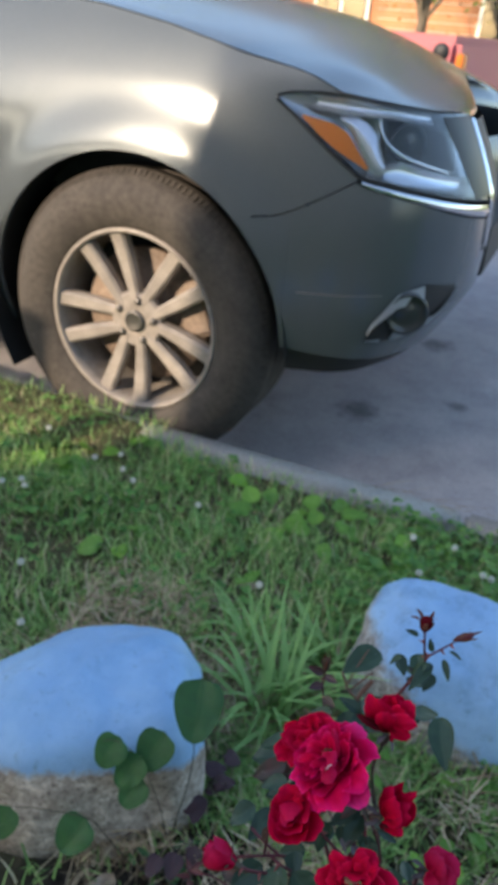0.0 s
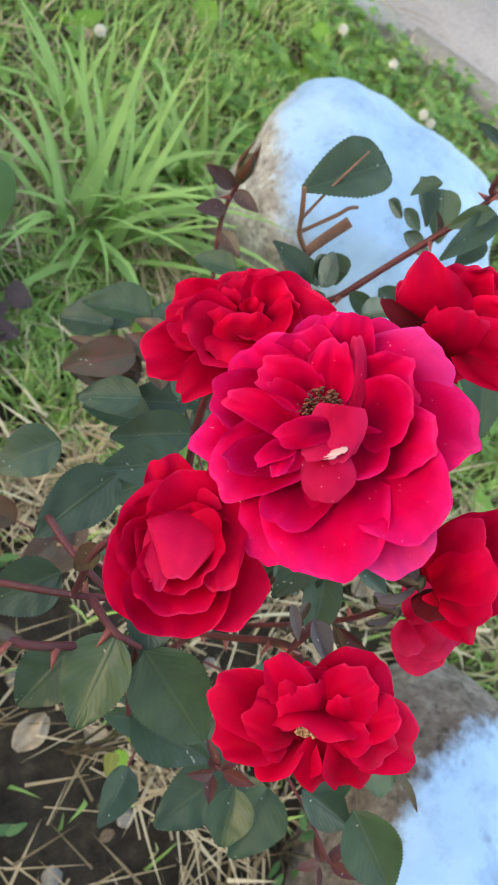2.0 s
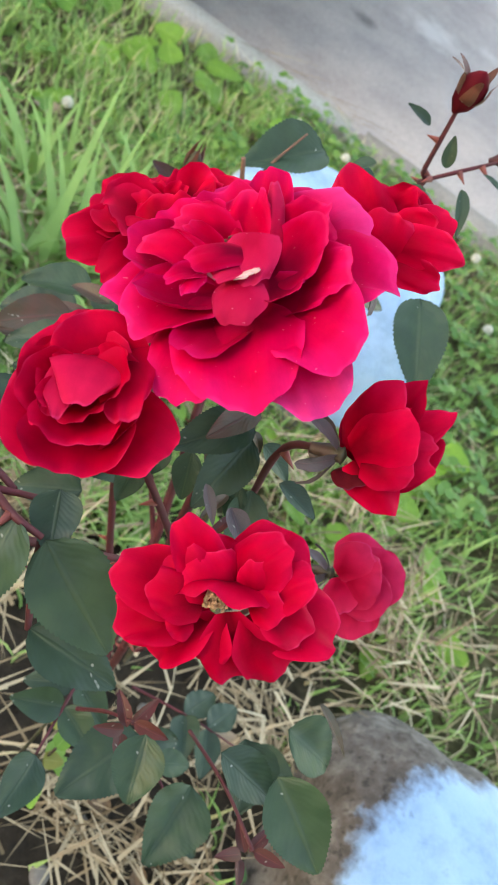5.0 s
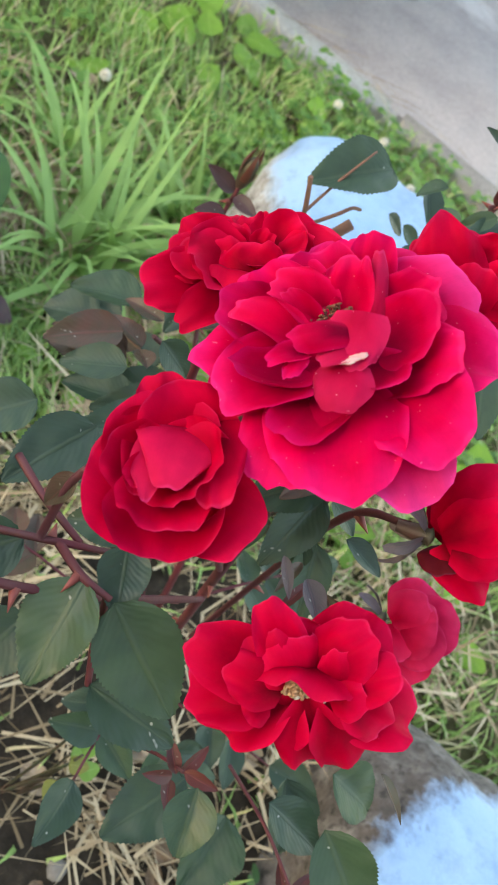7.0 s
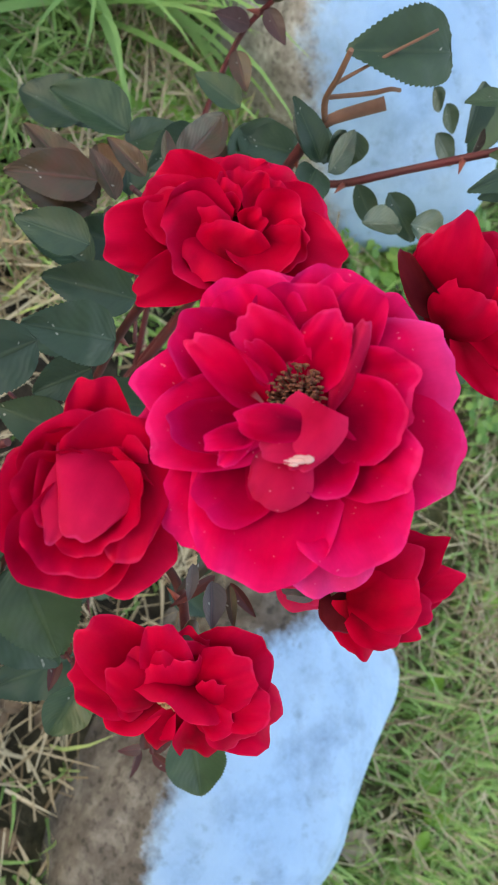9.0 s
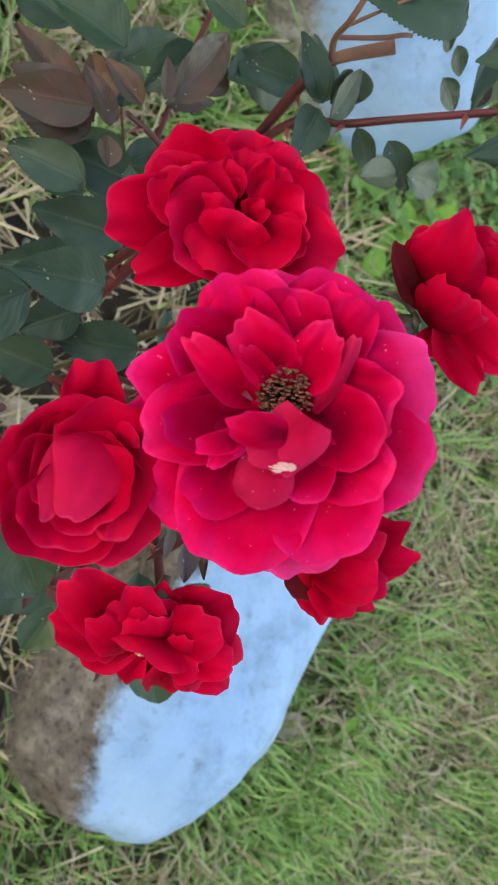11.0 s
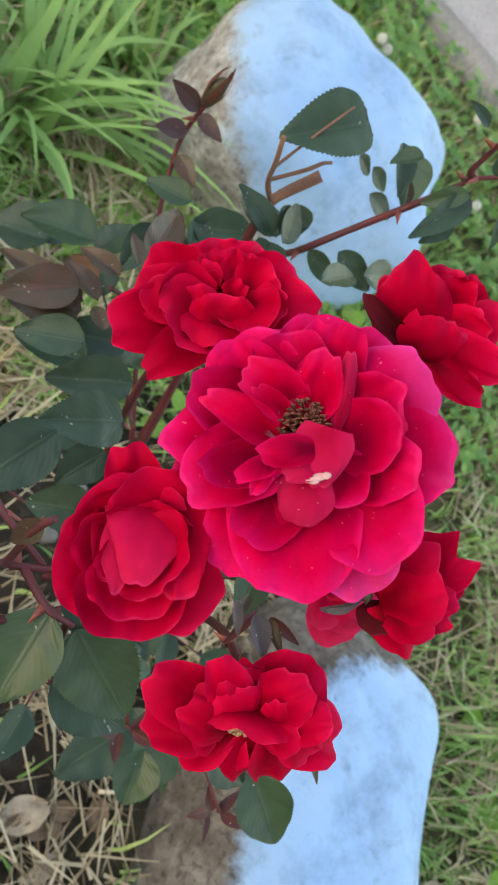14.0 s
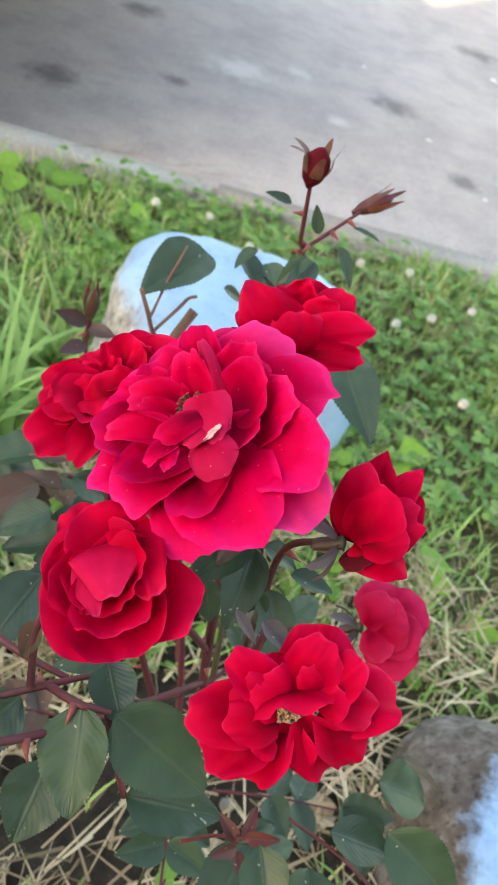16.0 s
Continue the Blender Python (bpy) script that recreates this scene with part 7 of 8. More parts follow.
for x, y in scatter(1800, -1.5, 1.0, 0.1, 1.45, lambda x, y: free(x, y) * (1 - 0.85 * in_bed(x, y)) * (0.25 + noise.noise(Vector((x * 5, y * 5, 13))))):
    rows.append((x, y, lump(x, y) + rng.uniform(0.004, 0.025), rng.uniform(0.03, 0.09), rng.uniform(0.001, 0.0022), rng.uniform(0, 6.28), rng.uniform(1.0, 1.6), rng.uniform(-0.2, 0.5)))
for x, y in scatter(120, -0.35, 0.20, 0.12, 0.42, lambda x, y: free(x, y) * max(0.0, -0.05 + 1.6 * noise.noise(Vector((x * 7, y * 7, 43))))):
    rows.append((x, y, lump(x, y) + rng.uniform(0.002, 0.02), rng.uniform(0.02, 0.08), rng.uniform(0.0008, 0.0026), rng.gauss(0.6, 0.9), rng.uniform(1.2, 1.6), rng.uniform(-0.3, 0.5)))
for x, y in scatter(4200, 0.36, 1.0, 0.1, 1.15, lambda x, y: free(x, y) * (0.4 + noise.noise(Vector((x * 6, y * 6, 53))))):
    rows.append((x, y, lump(x, y) + rng.uniform(0.006, 0.03), rng.uniform(0.02, 0.08), rng.uniform(0.001, 0.003), rng.uniform(0, 6.28), rng.uniform(0.8, 1.6), rng.uniform(-0.2, 0.6)))
for x, y in scatter(650, -0.38, -0.06, 0.46, 0.74, lambda x, y: free(x, y) * max(0.0, 0.1 + noise.noise(Vector((x * 8, y * 8, 63))))):
    rows.append((x, y, lump(x, y) + rng.uniform(0.004, 0.03), rng.uniform(0.02, 0.07), rng.uniform(0.0008, 0.0022), rng.uniform(0, 6.28), rng.uniform(1.0, 1.6), rng.uniform(-0.2, 0.5)))
for x, y in scatter(2600, -0.62, -0.05, 0.50, 0.95, lambda x, y: free(x, y) * max(0.0, 0.35 + noise.noise(Vector((x * 7, y * 7, 73))))):
    rows.append((x, y, lump(x, y) + rng.uniform(0.008, 0.035), rng.uniform(0.02, 0.07), rng.uniform(0.0012, 0.0034), rng.uniform(0, 6.28), rng.uniform(1.0, 1.6), rng.uniform(-0.2, 0.5)))
for x, y in scatter(480, 0.03, 0.32, 0.50, 0.86, lambda x, y: free(x, y) * max(0.0, 0.25 + noise.noise(Vector((x * 9, y * 9, 83))))):
    rows.append((x, y, lump(x, y) + rng.uniform(0.008, 0.04), rng.uniform(0.02, 0.07), rng.uniform(0.0014, 0.0036), rng.uniform(0, 6.28), rng.uniform(0.9, 1.6), rng.uniform(-0.2, 0.5)))
for cx, cy, reach, count in ((-0.130, 0.325, 0.028, 60), (-0.065, 0.424, 0.024, 45), (0.19, 0.766, 0.07, 120), (0.117, 0.418, 0.03, 60), (0.168, 0.459, 0.03, 40), (0.071, 0.576, 0.06, 100), (0.14, 0.33, 0.045, 130), (0.085, 0.425, 0.028, 70), (0.02, 0.430, 0.028, 50), (0.10, 0.26, 0.04, 70)):
    way = rng.uniform(0, 3.14)
    for k in range(count):
        x, y = rng.gauss(cx, reach), rng.gauss(cy, reach)
        if free(x, y):
            rows.append((x, y, lump(x, y) + rng.uniform(0.002, 0.022), rng.uniform(0.02, 0.07), rng.uniform(0.0008, 0.0030), rng.gauss(way, 0.7) + rng.choice((0, 3.14)), rng.uniform(1.25, 1.6), rng.uniform(-0.25, 0.35)))
def bare_soil(row):
    """Straw that would lie across the bare patch in front of the rose."""
    x, y = row[0] + math.cos(row[5]) * row[3] * 0.5, row[1] + math.sin(row[5]) * row[3] * 0.5
    return min(math.hypot((a - 0.03) / 0.085, (c - 0.370) / 0.030) for a, c in ((row[0], row[1]), (x, y))) < 1 and rng.random() < 0.80


rows = [row for row in rows if not bare_soil(row)]
thing("dry_straw", strands("dry_straw", rows, STRAW), "loose dry straw and dead stalks on the soil", "straw", kind="stuff")

# earth and grass that have crept over the kerb beside the wheel
bank = []
for k in range(15):
    v = k / 14
    row = []
    for x in np.linspace(-3.2, -0.80, 90):
        fade = min(1.0, max(0.0, (-0.80 - x) / 0.14))
        y = -0.20 + 0.215 * v * (0.55 + 0.45 * fade)
        q = kerb_xy(x, y)
        row.append((q.x, q.y, (0.012 + 0.026 * math.sin(math.pi * min(1, v * 1.05)) ** 0.7 + 0.012 * noise.noise(Vector((x * 14, y * 30, 5)))) * fade - 0.006))
    bank.append(row)
thing("soil_bank", grid_mesh("soil_bank", bank, SOIL), "crumbly earth that has crept over the kerb", "soil", kind="structure")
rows = []
for k in range(1500):
    x = rng.uniform(-2.0, -0.84)
    q = kerb_xy(x, rng.uniform(-0.20, 0.0))
    rows.append((q.x, q.y, 0.015, rng.uniform(0.02, 0.055), rng.uniform(0.0016, 0.0034), rng.uniform(0, 6.28), rng.uniform(0.1, 0.8), rng.uniform(0.1, 1.4)))
thing("kerb_grass", strands("kerb_grass", rows, GRASS), "tufted grass growing over the kerb", "grass", kind="stuff")

# straw washed against the kerb
rows = []
for k in range(90):
    q = kerb_xy(rng.choice((rng.gauss(-0.36, 0.07), rng.gauss(-0.16, 0.06), rng.uniform(-0.9, 0.9))), rng.gauss(0.004, 0.02))
    rows.append((q.x, q.y, 0.024 if (KERB_FRAME.inverted() @ q).y < 0.0 else ROAD_Z + 0.01, rng.uniform(0.03, 0.11), 0.002, rng.gauss(0.1, 0.35), 1.5, 0.1))
thing("kerb_straw", strands("kerb_straw", rows, STRAW), "dry straw washed up along the kerb", "straw", kind="stuff")


def tall_tuft(place, count, reach, label, name="grass_tuft", width=(0.0065, 0.0115)):
    ob = root(name, place, label, "grass")
    for k in range(count):
        L = reach * rng.uniform(0.55, 1.1)
        head = rng.uniform(0, 6.28)
        me = strands("blade", [(0, 0, 0, L, rng.uniform(*width), 0.0, rng.uniform(0.15, 0.95), rng.uniform(0.6, 1.7))], GRASS_TALL, 7)
        part("blade", me, ob, Matrix.Translation(Vector(place) + Vector((rng.gauss(0, 0.018), rng.gauss(0, 0.018), 0))) @ pose(0, 0, 0, 0, 0, math.degrees(head)))
    return ob


tall_tuft((-0.235, 0.80, 0), 64, 0.22, "arching tuft of long green grass between the boulders")
tall_tuft((-0.20, 0.92, 0), 45, 0.15, "tuft of long green grass beside a boulder")
tall_tuft((-0.32, 0.90, 0), 40, 0.14, "tuft of long green grass behind a boulder")
tall_tuft((-0.55, 1.10, 0), 40, 0.09, "tuft of longer lawn grass", width=(0.003, 0.005))
tall_tuft((0.05, 1.25, 0), 30, 0.08, "tuft of longer lawn grass", width=(0.003, 0.005))
tall_tuft((0.55, 0.62, 0), 40, 0.11, "tuft of longer lawn grass", width=(0.003, 0.005))
tall_tuft((0.42, 0.80, 0), 40, 0.11, "tuft of longer lawn grass", width=(0.003, 0.005))


def weed(place, count, size, height, material, label, category="weed", round_base=0.58, name="weed", spread=0.05, slim=1.0):
    ob = root(name, (place[0], place[1], 0.0), label, category)
    for k in range(count):
        a = k * 2.399 + rng.uniform(-1.2, 1.2)
        r = spread * rng.uniform(0.3, 1.0)
        h = height * rng.uniform(0.6, 1.1)
        foot = Vector((place[0], place[1], 0.0))
        q = foot + Vector((math.cos(a) * r, math.sin(a) * r, h))
        a += rng.gauss(0, 0.7)
        d = Vector((math.cos(a), math.sin(a), rng.uniform(-0.5, 0.35))).normalized()
        part("stalk", tube_mesh("stalk", [foot, foot.lerp(q, 0.6) + Vector((0, 0, h * 0.12)), q], 0.0012, 0.0008, STEM_GREEN, 5, 4), ob)
        leaf(q, q + d * size * rng.uniform(0.8, 1.15), size * slim * rng.uniform(0.62, 0.8), material, 0.12, ob, "leaf", teeth=8, base_round=round_base, blunt=0.7, saw=0.0)
    return ob


for x, y, n, s in ((-0.28, 1.215, 4, 0.055), (-0.35, 1.25, 4, 0.045), (-0.38, 1.335, 4, 0.045), (-0.475, 1.22, 5, 0.05), (-0.555, 1.33, 2, 0.045), (-0.85, 1.285, 4, 0.055), (-0.955, 1.18, 6, 0.055), (-0.225, 1.28, 3, 0.035),
                   (-0.185, 1.335, 3, 0.035), (-0.15, 1.26, 3, 0.04), (-0.42, 1.00, 6, 0.035), (-0.68, 1.00, 5, 0.045), (0.17, 0.93, 5, 0.06), (0.20, 0.79, 5, 0.055), (0.16, 0.87, 5, 0.05), (0.23, 0.72, 3, 0.05), (0.52, 0.52, 3, 0.055),
                   (0.47, 0.70, 3, 0.05), (0.10, 0.77, 6, 0.045), (0.06, 0.86, 6, 0.045), (0.10, 0.72, 4, 0.04), (0.06, 0.66, 3, 0.035), (-0.15, 0.70, 4, 0.03), (-0.13, 0.62, 4, 0.03)):
    weed((x, y), n, s * (1.10 if y > 0.95 else 0.7), rng.uniform(0.015, 0.035), WEED, "light green broad-leaved weed in the lawn")
for x, y in ((-0.115, 0.735), (-0.095, 0.75), (-0.088, 0.80), (-0.115, 0.70), (-0.14, 0.78), (0.16, 0.92), (0.175, 0.89)):
    weed((x, y), 14, 0.022, 0.030, WEED, "patch of small light green weed leaves", round_base=0.7, spread=0.035)
for x, y in ((-0.196, 0.461), (-0.205, 0.533), (-0.159, 0.473), (-0.117, 0.457), (-0.235, 0.44), (-0.23, 0.50), (-0.02, 0.33), (0.185, 0.425), (-0.28, 0.40)):
    weed((x, y), 12, 0.017, 0.028, SEEDLING, "small green seedling weed in the soil", round_base=0.75, spread=0.030, slim=0.5)
weed((-0.265, 0.625), 8, 0.032, 0.05, PURPLE, "dark purple-leaved seedling beside a boulder", spread=0.05)
weed((-0.121, 0.397), 5, 0.024, 0.035, PURPLE, "dark purple-leaved seedling in the soil", spread=0.03)
weed((-0.245, 0.545), 8, 0.030, 0.05, PURPLE, "dark purple-leaved seedling beside a boulder", spread=0.06)
weed((0.010, 0.402), 3, 0.013, 0.17, YELLOW, "low shoot with yellowing leaves under the rose", spread=0.014)
weed((0.020, 0.407), 4, 0.016, 0.12, WEED, "low bright green shoot under the rose", spread=0.016)

vine = root("vine", (-0.25, 0.55, 0), "creeping vine with round green leaves in front of a boulder", "vine")
part("runner", tube_mesh("runner", [(-0.25, 0.55, 0.0), (-0.258, 0.535, 0.09), (-0.275, 0.522, 0.165), (-0.30, 0.510, 0.194), (-0.318, 0.502, 0.188)], 0.0007, 0.0005, STEM_GREEN, 6, 6), vine)
part("runner", tube_mesh("runner", [(-0.27, 0.50, 0.0), (-0.29, 0.478, 0.07), (-0.304, 0.462, 0.112), (-0.35, 0.44, 0.12), (-0.384, 0.425, 0.118)], 0.0007, 0.0005, STEM_GREEN, 6, 6), vine)
part("runner", tube_mesh("runner", [(-0.25, 0.55, 0.0), (-0.235, 0.57, 0.12), (-0.24, 0.58, 0.21)], 0.0007, 0.0005, STEM_GREEN, 6, 6), vine)
for b, t, w in (((-0.245, 0.600, 0.245), (-0.222, 0.550, 0.200), 0.056), ((-0.298, 0.516, 0.196), (-0.306, 0.490, 0.174), 0.038), ((-0.258, 0.546, 0.200), (-0.266, 0.512, 0.165), 0.044),
                ((-0.272, 0.520, 0.178), (-0.284, 0.492, 0.146), 0.036), ((-0.262, 0.510, 0.156), (-0.272, 0.484, 0.130), 0.034), ((-0.304, 0.462, 0.112), (-0.316, 0.432, 0.088), 0.044), ((-0.384, 0.425, 0.118), (-0.384, 0.400, 0.092), 0.036)):
    leaf(b, t, w, VINE, 0.15, vine, "leaf", up=(0.25, -0.55, 0.8), teeth=8, base_round=0.62, blunt=0.55, saw=0.0)

# clover: patches of small three-part leaves, and white flower heads
rows, faces = [], []
for x, y in scatter(2600, -1.3, 1.0, 0.85, 1.46, lambda x, y: free(x, y, 0.02) * max(0, 0.2 + 0.9 * (x > -0.25) + noise.noise(Vector((x * 4, y * 4, 31))))):
    h, size, turn = rng.uniform(0.015, 0.045), rng.uniform(0.0035, 0.0068), rng.uniform(0, 6.28)
    for k in range(3):
        a = turn + 2.094 * k
        c, i0 = Vector((x + math.cos(a) * size, y + math.sin(a) * size, lump(x, y) + h)), len(rows)
        tx, ty = rng.uniform(-0.4, 0.4), rng.uniform(-0.4, 0.4)
        for j in range(7):
            g = 6.283 * j / 7
            dx, dy = math.cos(g) * size * 0.95, math.sin(g) * size * 0.95
            rows.append((c.x + dx, c.y + dy, c.z + dx * tx + dy * ty))
        faces.append(tuple(range(i0, i0 + 7)))
thing("clover", mesh_of("clover", rows, faces, CLOVER, smooth=False), "low clover leaves growing through the lawn", "clover", kind="stuff")


def clover_flower():
    ob = root("clover_flower", (0, 0, 0), "small white clover flower head on a thin stalk", "flower", "clover flowers in the lawn")
    part("stalk", tube_mesh("stalk", [(0, 0, 0), (0.004, 0, 0.03), (0.003, 0.002, 0.058)], 0.0009, 0.0007, STEM_GREEN, 5, 4), ob)
    bm = bmesh.new()
    for k in range(38):
        zz = 1 - 1.7 * k / 38
        a, r = k * 2.399, math.sqrt(max(0, 1 - zz * zz))
        d = Vector((math.cos(a) * r, math.sin(a) * r, zz))
        bmesh.ops.create_cone(bm, segments=4, radius1=0.0022, radius2=0.0012, depth=0.005, cap_ends=True, matrix=frame_from(d, (0, 1, 0), Vector((0.003, 0.002, 0.062)) + d * 0.004))
    part("flower_head", bm_mesh("flower_head", bm, CLOVER_FLOWER, False), ob)
    return ob


first = clover_flower()
first.matrix_basis = Matrix.Translation((-1.03, 1.20, 0))
spots = [(-0.591, 1.14), (-0.748, 1.145), (-0.852, 1.232), (-0.804, 1.19), (-0.741, 0.811), (-0.643, 0.694), (-0.363, 1.003), (-0.931, 1.025), (-0.90, 1.008), (-0.94, 0.978), (-0.871, 1.186), (-0.137, 1.213), (-0.104, 1.303), (-0.026, 1.263),
         (-0.051, 1.246), (-0.179, 1.283), (0.12, 1.30), (0.20, 1.36), (0.24, 1.20), (0.30, 1.28), (0.33, 1.12), (0.40, 1.36), (0.42, 1.22), (0.50, 1.10), (0.28, 1.04), (0.54, 1.30), (0.62, 0.85), (0.18, 1.15)]
for x, y in spots:
    copy_thing(first, pose(x, y, lump(x, y) - rng.uniform(0.0, 0.02), rng.uniform(-14, 14), rng.uniform(-14, 14), rng.uniform(0, 360)))


# ---- litter and pebbles ----
def dead_leaf(place, size, turn, label, material=LITTER):
    rows = []
    seed = rng.uniform(0, 50)
    for j in range(9):
        s = j / 8
        w = size * 0.36 * math.sin(math.pi * (0.06 + 0.88 * s)) ** 0.8
        rows.append([((s - 0.5) * size, (2 * i / 8 - 1) * w, 0.006 + 0.22 * size * noise.noise(Vector((s * 2.5, i * 0.45, seed))) + 0.10 * size * (2 * i / 8 - 1) ** 2) for i in range(9)])
    return thing("dead_leaf", grid_mesh("dead_leaf", rows, material), label, "leaf", pose(place[0], place[1], lump(*place) + 0.006, rng.uniform(-15, 15), rng.uniform(-15, 15), turn), "dead leaves on the soil")


for x, y, s, t in ((-0.088, 0.406, 0.05, 35), (-0.075, 0.395, 0.035, 100), (-0.19, 0.545, 0.035, 40), (0.06, 0.47, 0.035, 200), (-0.02, 0.40, 0.03, 80), (0.13, 0.52, 0.04, 10), (0.10, 0.62, 0.04, 300), (-0.28, 0.45, 0.045, 60),
                   (-0.30, 0.50, 0.04, 150), (-0.15, 0.72, 0.045, 10), (-0.11, 0.66, 0.04, 90), (0.50, 0.47, 0.045, 30), (0.53, 0.60, 0.04, 120), (0.08, 0.30, 0.045, 70), (0.15, 0.27, 0.05, 160), (-0.40, 1.02, 0.03, 20), (-0.48, 0.86, 0.04, 130), (0.16, 0.66, 0.04, 250), (0.11, 0.35, 0.035, 45)):
    dead_leaf((x, y), s, t, "curled pale brown dead leaf on the soil")
for k in range(26):
    x, y = rng.uniform(-0.34, 0.10), rng.uniform(0.16, 0.50)
    if free(x, y, 0.02):
        dead_leaf((x, y), rng.uniform(0.010, 0.024), rng.uniform(0, 360), "small brown scrap of dead leaf on the soil", LITTER if k % 3 else LITTER_DARK)


for k in range(34):
    x, y = rng.uniform(0.06, 0.20), rng.uniform(0.16, 0.44)
    if free(x, y, 0.01):
        dead_leaf((x, y), rng.uniform(0.012, 0.026), rng.uniform(0, 360), "curled brown dead leaf beside a boulder", LITTER_DARK if k % 4 else LITTER)


def pebble(place, size, label="small grey pebble on the soil", material=PEBBLE):
    bm = bmesh.new()
    bmesh.ops.create_icosphere(bm, subdivisions=2, radius=size)
    s = rng.uniform(0, 50)
    for v in bm.verts:
        v.co *= 1 + 0.35 * noise.noise(v.co / size * 0.9 + Vector((s, 0, 0)))
        v.co.z *= 0.62
    return thing("pebble", bm_mesh("pebble", bm, material), label, "pebble", pose(place[0], place[1], place[2] if len(place) > 2 else lump(*place) + size * 0.35, 0, 0, rng.uniform(0, 360)), "pebbles in the rose bed")


for k in range(34):
    x, y = rng.uniform(-0.35, 0.14), rng.uniform(0.27, 0.62)
    if free(x, y, 0.02):
        pebble((x, y), rng.uniform(0.003, 0.009))


for x, y, s in ((-0.42, 3.39, 0.045), (0.36, 2.50, 0.016), (0.65, 3.37, 0.03), (-0.30, 3.45, 0.02), (0.15, 3.0, 0.014), (0.5, 2.2, 0.012)):
    rows = [[(s * (i / 3 - 0.5) * (1 + 0.3 * rng.random()), s * 0.7 * (j / 3 - 0.5) * (1 + 0.3 * rng.random()), 0.004 + s * 0.22 * rng.random()) for i in range(4)] for j in range(4)]
    me = grid_mesh("paper_scrap", rows, PAPER, smooth=False)
    me.flip_normals()
    thing("paper_scrap", me, "crumpled white scrap lying on the road", "scrap", pose(x, y, ROAD_Z + 0.006, 0, 0, rng.uniform(0, 360)), "scraps on the road")


# ---- across the street ----
BRICK = mineral("orange_brick", [(0.3, (0.36, 0.15, 0.08)), (0.7, (0.50, 0.24, 0.13))], 40, 0.85, 0.3, 0.004, 2)
MORTAR = mineral("mortar", [(0.3, (0.42, 0.38, 0.33)), (0.7, (0.55, 0.50, 0.44))], 50, 0.9, 0.3, 0.003, 3)
WHITE = mineral("white_paint", [(0.3, (0.70, 0.69, 0.66)), (0.7, (0.80, 0.80, 0.78))], 20, 0.6, 0.1, 0.002, 2)
SLATE = mineral("roof_slate", [(0.3, (0.06, 0.06, 0.065)), (0.7, (0.11, 0.11, 0.115))], 14, 0.8, 0.5, 0.01, 2)
RED_PAINT = mat("faded_red_car_paint", (0.42, 0.11, 0.13), 0.5)[0]
BARK = mineral("bark", [(0.3, (0.07, 0.055, 0.04)), (0.7, (0.16, 0.13, 0.10))], 30, 0.9, 0.8, 0.01, 4)
TREE_LEAF = strand_material("tree_leaf", [(0.0, (0.06, 0.10, 0.02)), (0.6, (0.13, 0.18, 0.04)), (1.0, (0.24, 0.26, 0.08))], 0.6)


def build_house():
    house = root("house", (-6.0, 15.5, 0), "orange brick house with white framed windows across the street", "house")
    part("wall", box_mesh("wall", (-13.0, 15.0, -0.1), (1.5, 15.3, 3.2), BRICK, 0.01), house, None)
    # unseen roof slab, added so that the bonnet reflects something dark and neutral
    part("roof", box_mesh("roof", (-13.4, 0.0, 0.0), (1.9, 6.2, 0.16), SLATE, 0.03, pose(0, 14.4, 3.06, 42)), house, None, "unseen dark grey pitched roof, added to darken the bonnet's reflection")
    part("side_wall", box_mesh("side_wall", (1.2, 15.304, -0.1), (1.5, 19.0, 3.2), BRICK, 0.01), house, None)
    for x in (-11.0, -8.2, -6.3, -3.2, -0.6):
        w = part("window", box_mesh("window", (x - 0.55, 14.93, 0.8), (x + 0.55, 14.996, 2.3), WHITE, 0.01), house, None, "white framed window")
        for k in (-1, 1):
            part("pane", box_mesh("pane", (x + k * 0.26 - 0.22, 14.90, 0.9), (x + k * 0.26 + 0.22, 14.927, 2.2), WINDOW, 0.004), w, None)
    for z in np.arange(0.05, 1.6, 0.15):
        part("course", box_mesh("course", (-5.6, 14.985, z), (1.5, 14.999, z + 0.012), MORTAR), house, None)


def build_fence():
    fence = root("fence", (-2.4, 11.5, 0), "white painted rail fence before the house", "fence")
    for k in range(14):
        part("post", box_mesh("post", (-7.0 + k * 0.6, 11.47, -0.05), (-6.94 + k * 0.6, 11.53, 0.75), WHITE, 0.005), fence, None)
    for z in (0.25, 0.45, 0.65):
        part("rail", box_mesh("rail", (-7.05, 11.44, z), (0.9, 11.466, z + 0.05), WHITE, 0.005), fence, None)


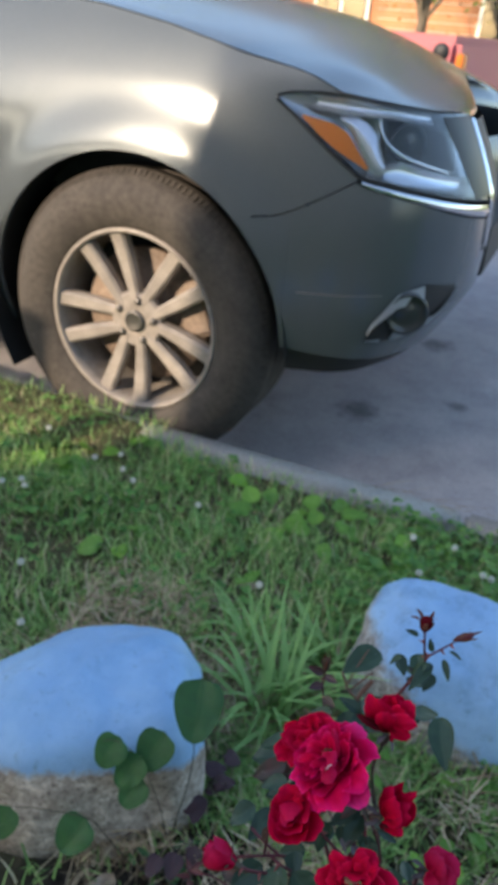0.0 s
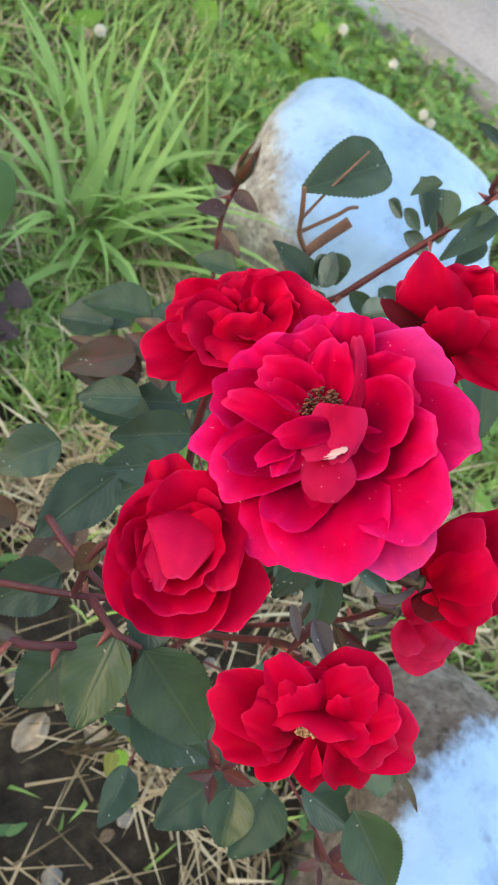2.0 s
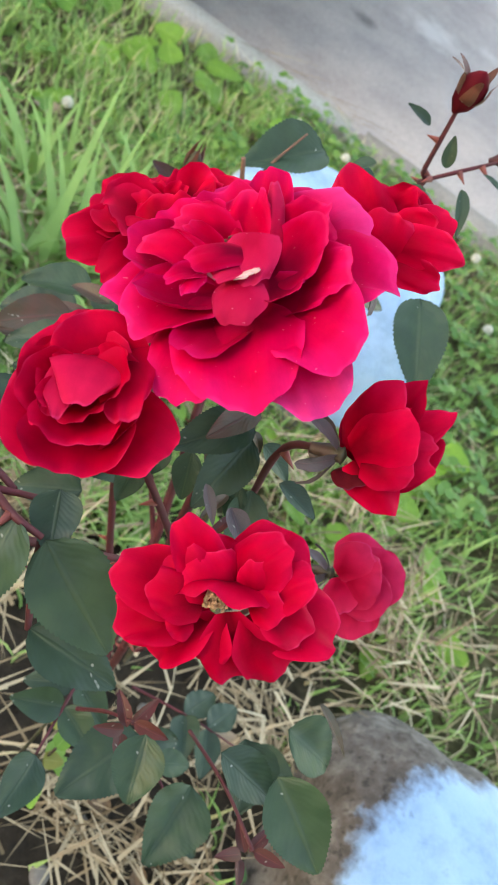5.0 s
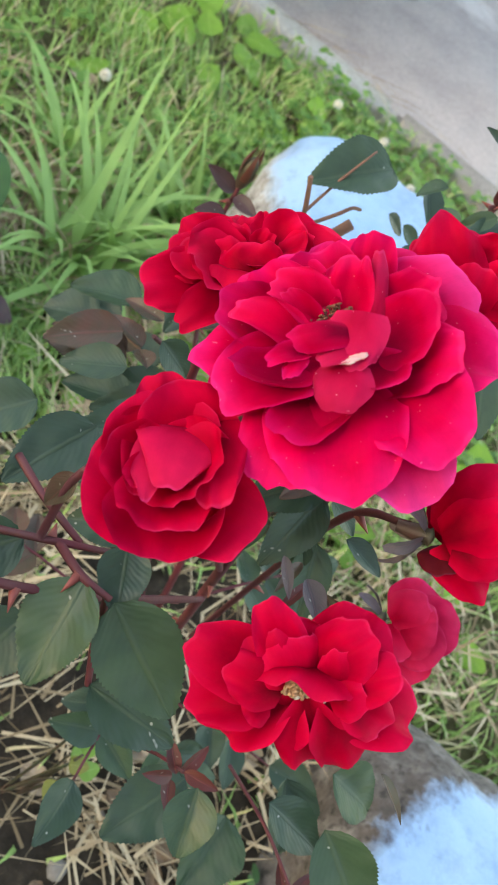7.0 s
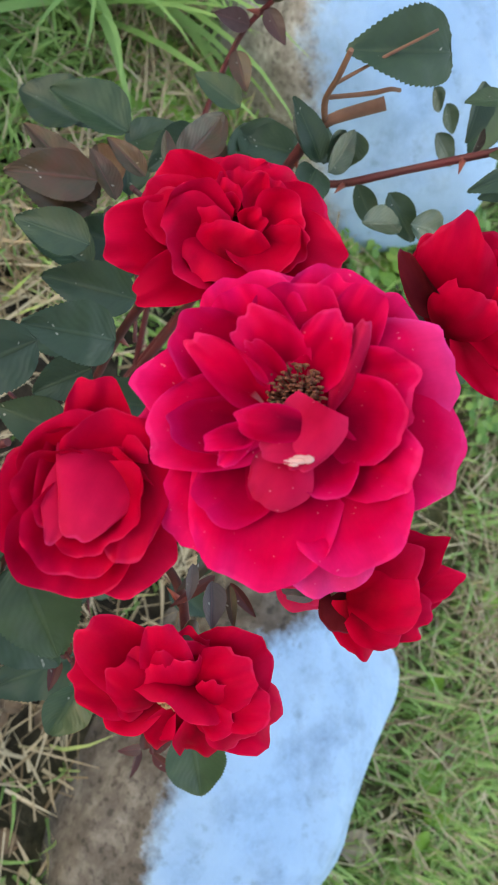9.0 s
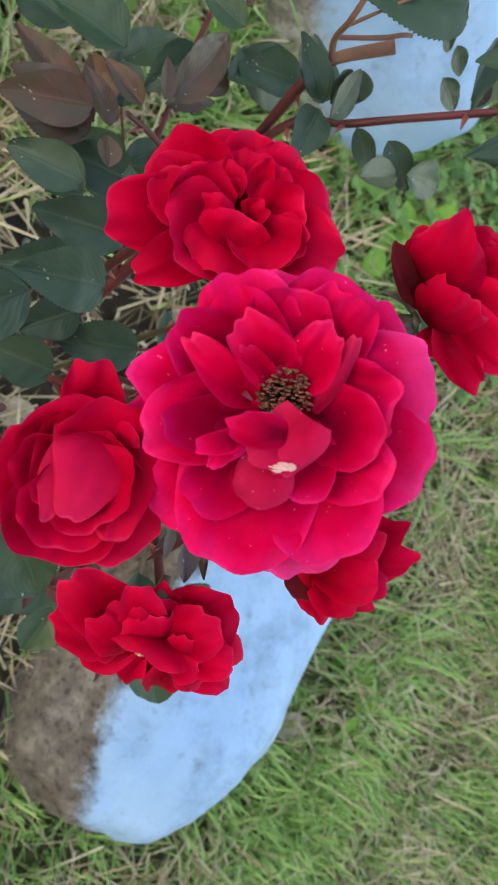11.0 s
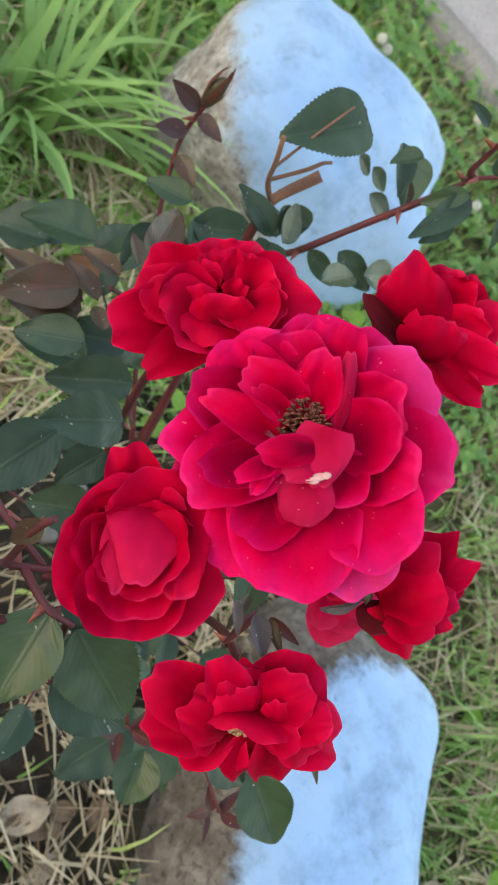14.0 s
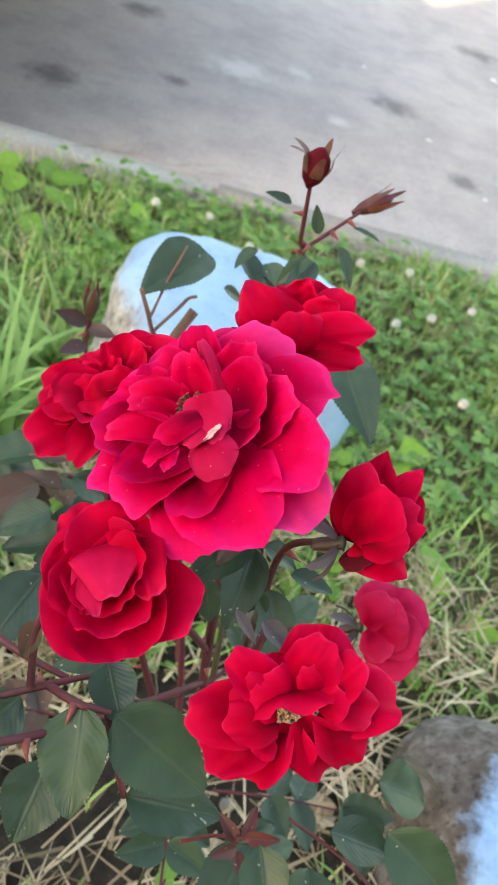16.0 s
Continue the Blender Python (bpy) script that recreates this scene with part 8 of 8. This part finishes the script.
def build_red_truck():
    truck = root("pickup_truck", (-2.9, 7.0, ROAD_Z), "faded red pickup parked across the street", "truck")
    m = Matrix.Translation((0.42, 0, ROAD_Z - 0.03))
    part("bed", box_mesh("bed", (-3.9, 5.6, 0.55), (-1.86, 7.1, 1.08), RED_PAINT, 0.05, m), truck, None)
    part("cab", box_mesh("cab", (-5.2, 5.65, 0.5), (-3.95, 7.05, 1.62), RED_PAINT, 0.12, m), truck, None)
    part("window", box_mesh("window", (-4.95, 5.62, 1.12), (-4.15, 5.646, 1.48), WINDOW, 0.02, m), truck, None)
    part("tail_light", box_mesh("tail_light", (-1.88, 5.62, 0.72), (-1.83, 5.74, 0.98), AMBER, 0.01, m), truck, None)
    part("fuel_cap", lathe_mesh("fuel_cap", [(0.055, 0), (0.05, 0.012), (0.001, 0.014)], BLACK, 20), truck, m @ pose(-1.98, 5.597, 0.98, 90))
    for x in (-4.6, -2.5):
        part("wheel", lathe_mesh("wheel", [(0.001, 0.0), (0.2, 0.0), (0.21, 0.02), (0.33, 0.02), (0.35, -0.02), (0.35, -0.2), (0.001, -0.2)], RUBBER, 32), truck, m @ pose(x, 5.63, 0.35, 90))


def build_tree(place, height, spread, label):
    tree = root("tree", place, label, "tree")
    p = Vector(place)
    top = p + Vector((0.1, 0, height * 0.55))
    part("trunk", tube_mesh("trunk", [p, p + Vector((0.03, 0, height * 0.25)), top], 0.10, 0.05, BARK, 10, 6, 0.2), tree)
    rows, faces = [], []
    for k in range(11):
        a, e = k * 2.399, 0.2 + 0.12 * (k % 6)
        d = Vector((math.cos(a) * spread, math.sin(a) * spread, height * e))
        tip = p + Vector((0, 0, height * 0.35)) + d
        part("limb", tube_mesh("limb", [p + Vector((0.02, 0, height * 0.30 + 0.02 * k)), (p + Vector((0, 0, height * 0.42)) + tip) / 2, tip], 0.035, 0.008, BARK, 6, 5, 0.2), tree)
        for j in range(420):
            q = tip + Vector((rng.gauss(0, spread * 0.32), rng.gauss(0, spread * 0.32), rng.gauss(0, height * 0.09)))
            s, i0 = rng.uniform(0.025, 0.06), len(rows)
            n = unit((rng.uniform(-1, 1), rng.uniform(-1, 1), rng.uniform(-0.2, 1)))
            u = n.orthogonal().normalized()
            v = n.cross(u)
            for cu, cv in ((-1, 0), (0, -0.5), (1, 0), (0, 0.5)):
                rows.append(q + u * s * cu + v * s * cv)
            faces.append((i0, i0 + 1, i0 + 2, i0 + 3))
    part("crown", mesh_of("crown", rows, faces, TREE_LEAF, smooth=False), tree)


build_house()
build_fence()
build_red_truck()
build_tree((-3.95, 12.4, 0), 3.4, 1.0, "small light green leafy tree before the house")
build_tree((-1.2, 13.6, 0), 3.0, 0.9, "small leafy tree beside the brick house")
build_tree((-8.5, 13.0, 0), 4.0, 1.2, "leafy green tree in the front garden")
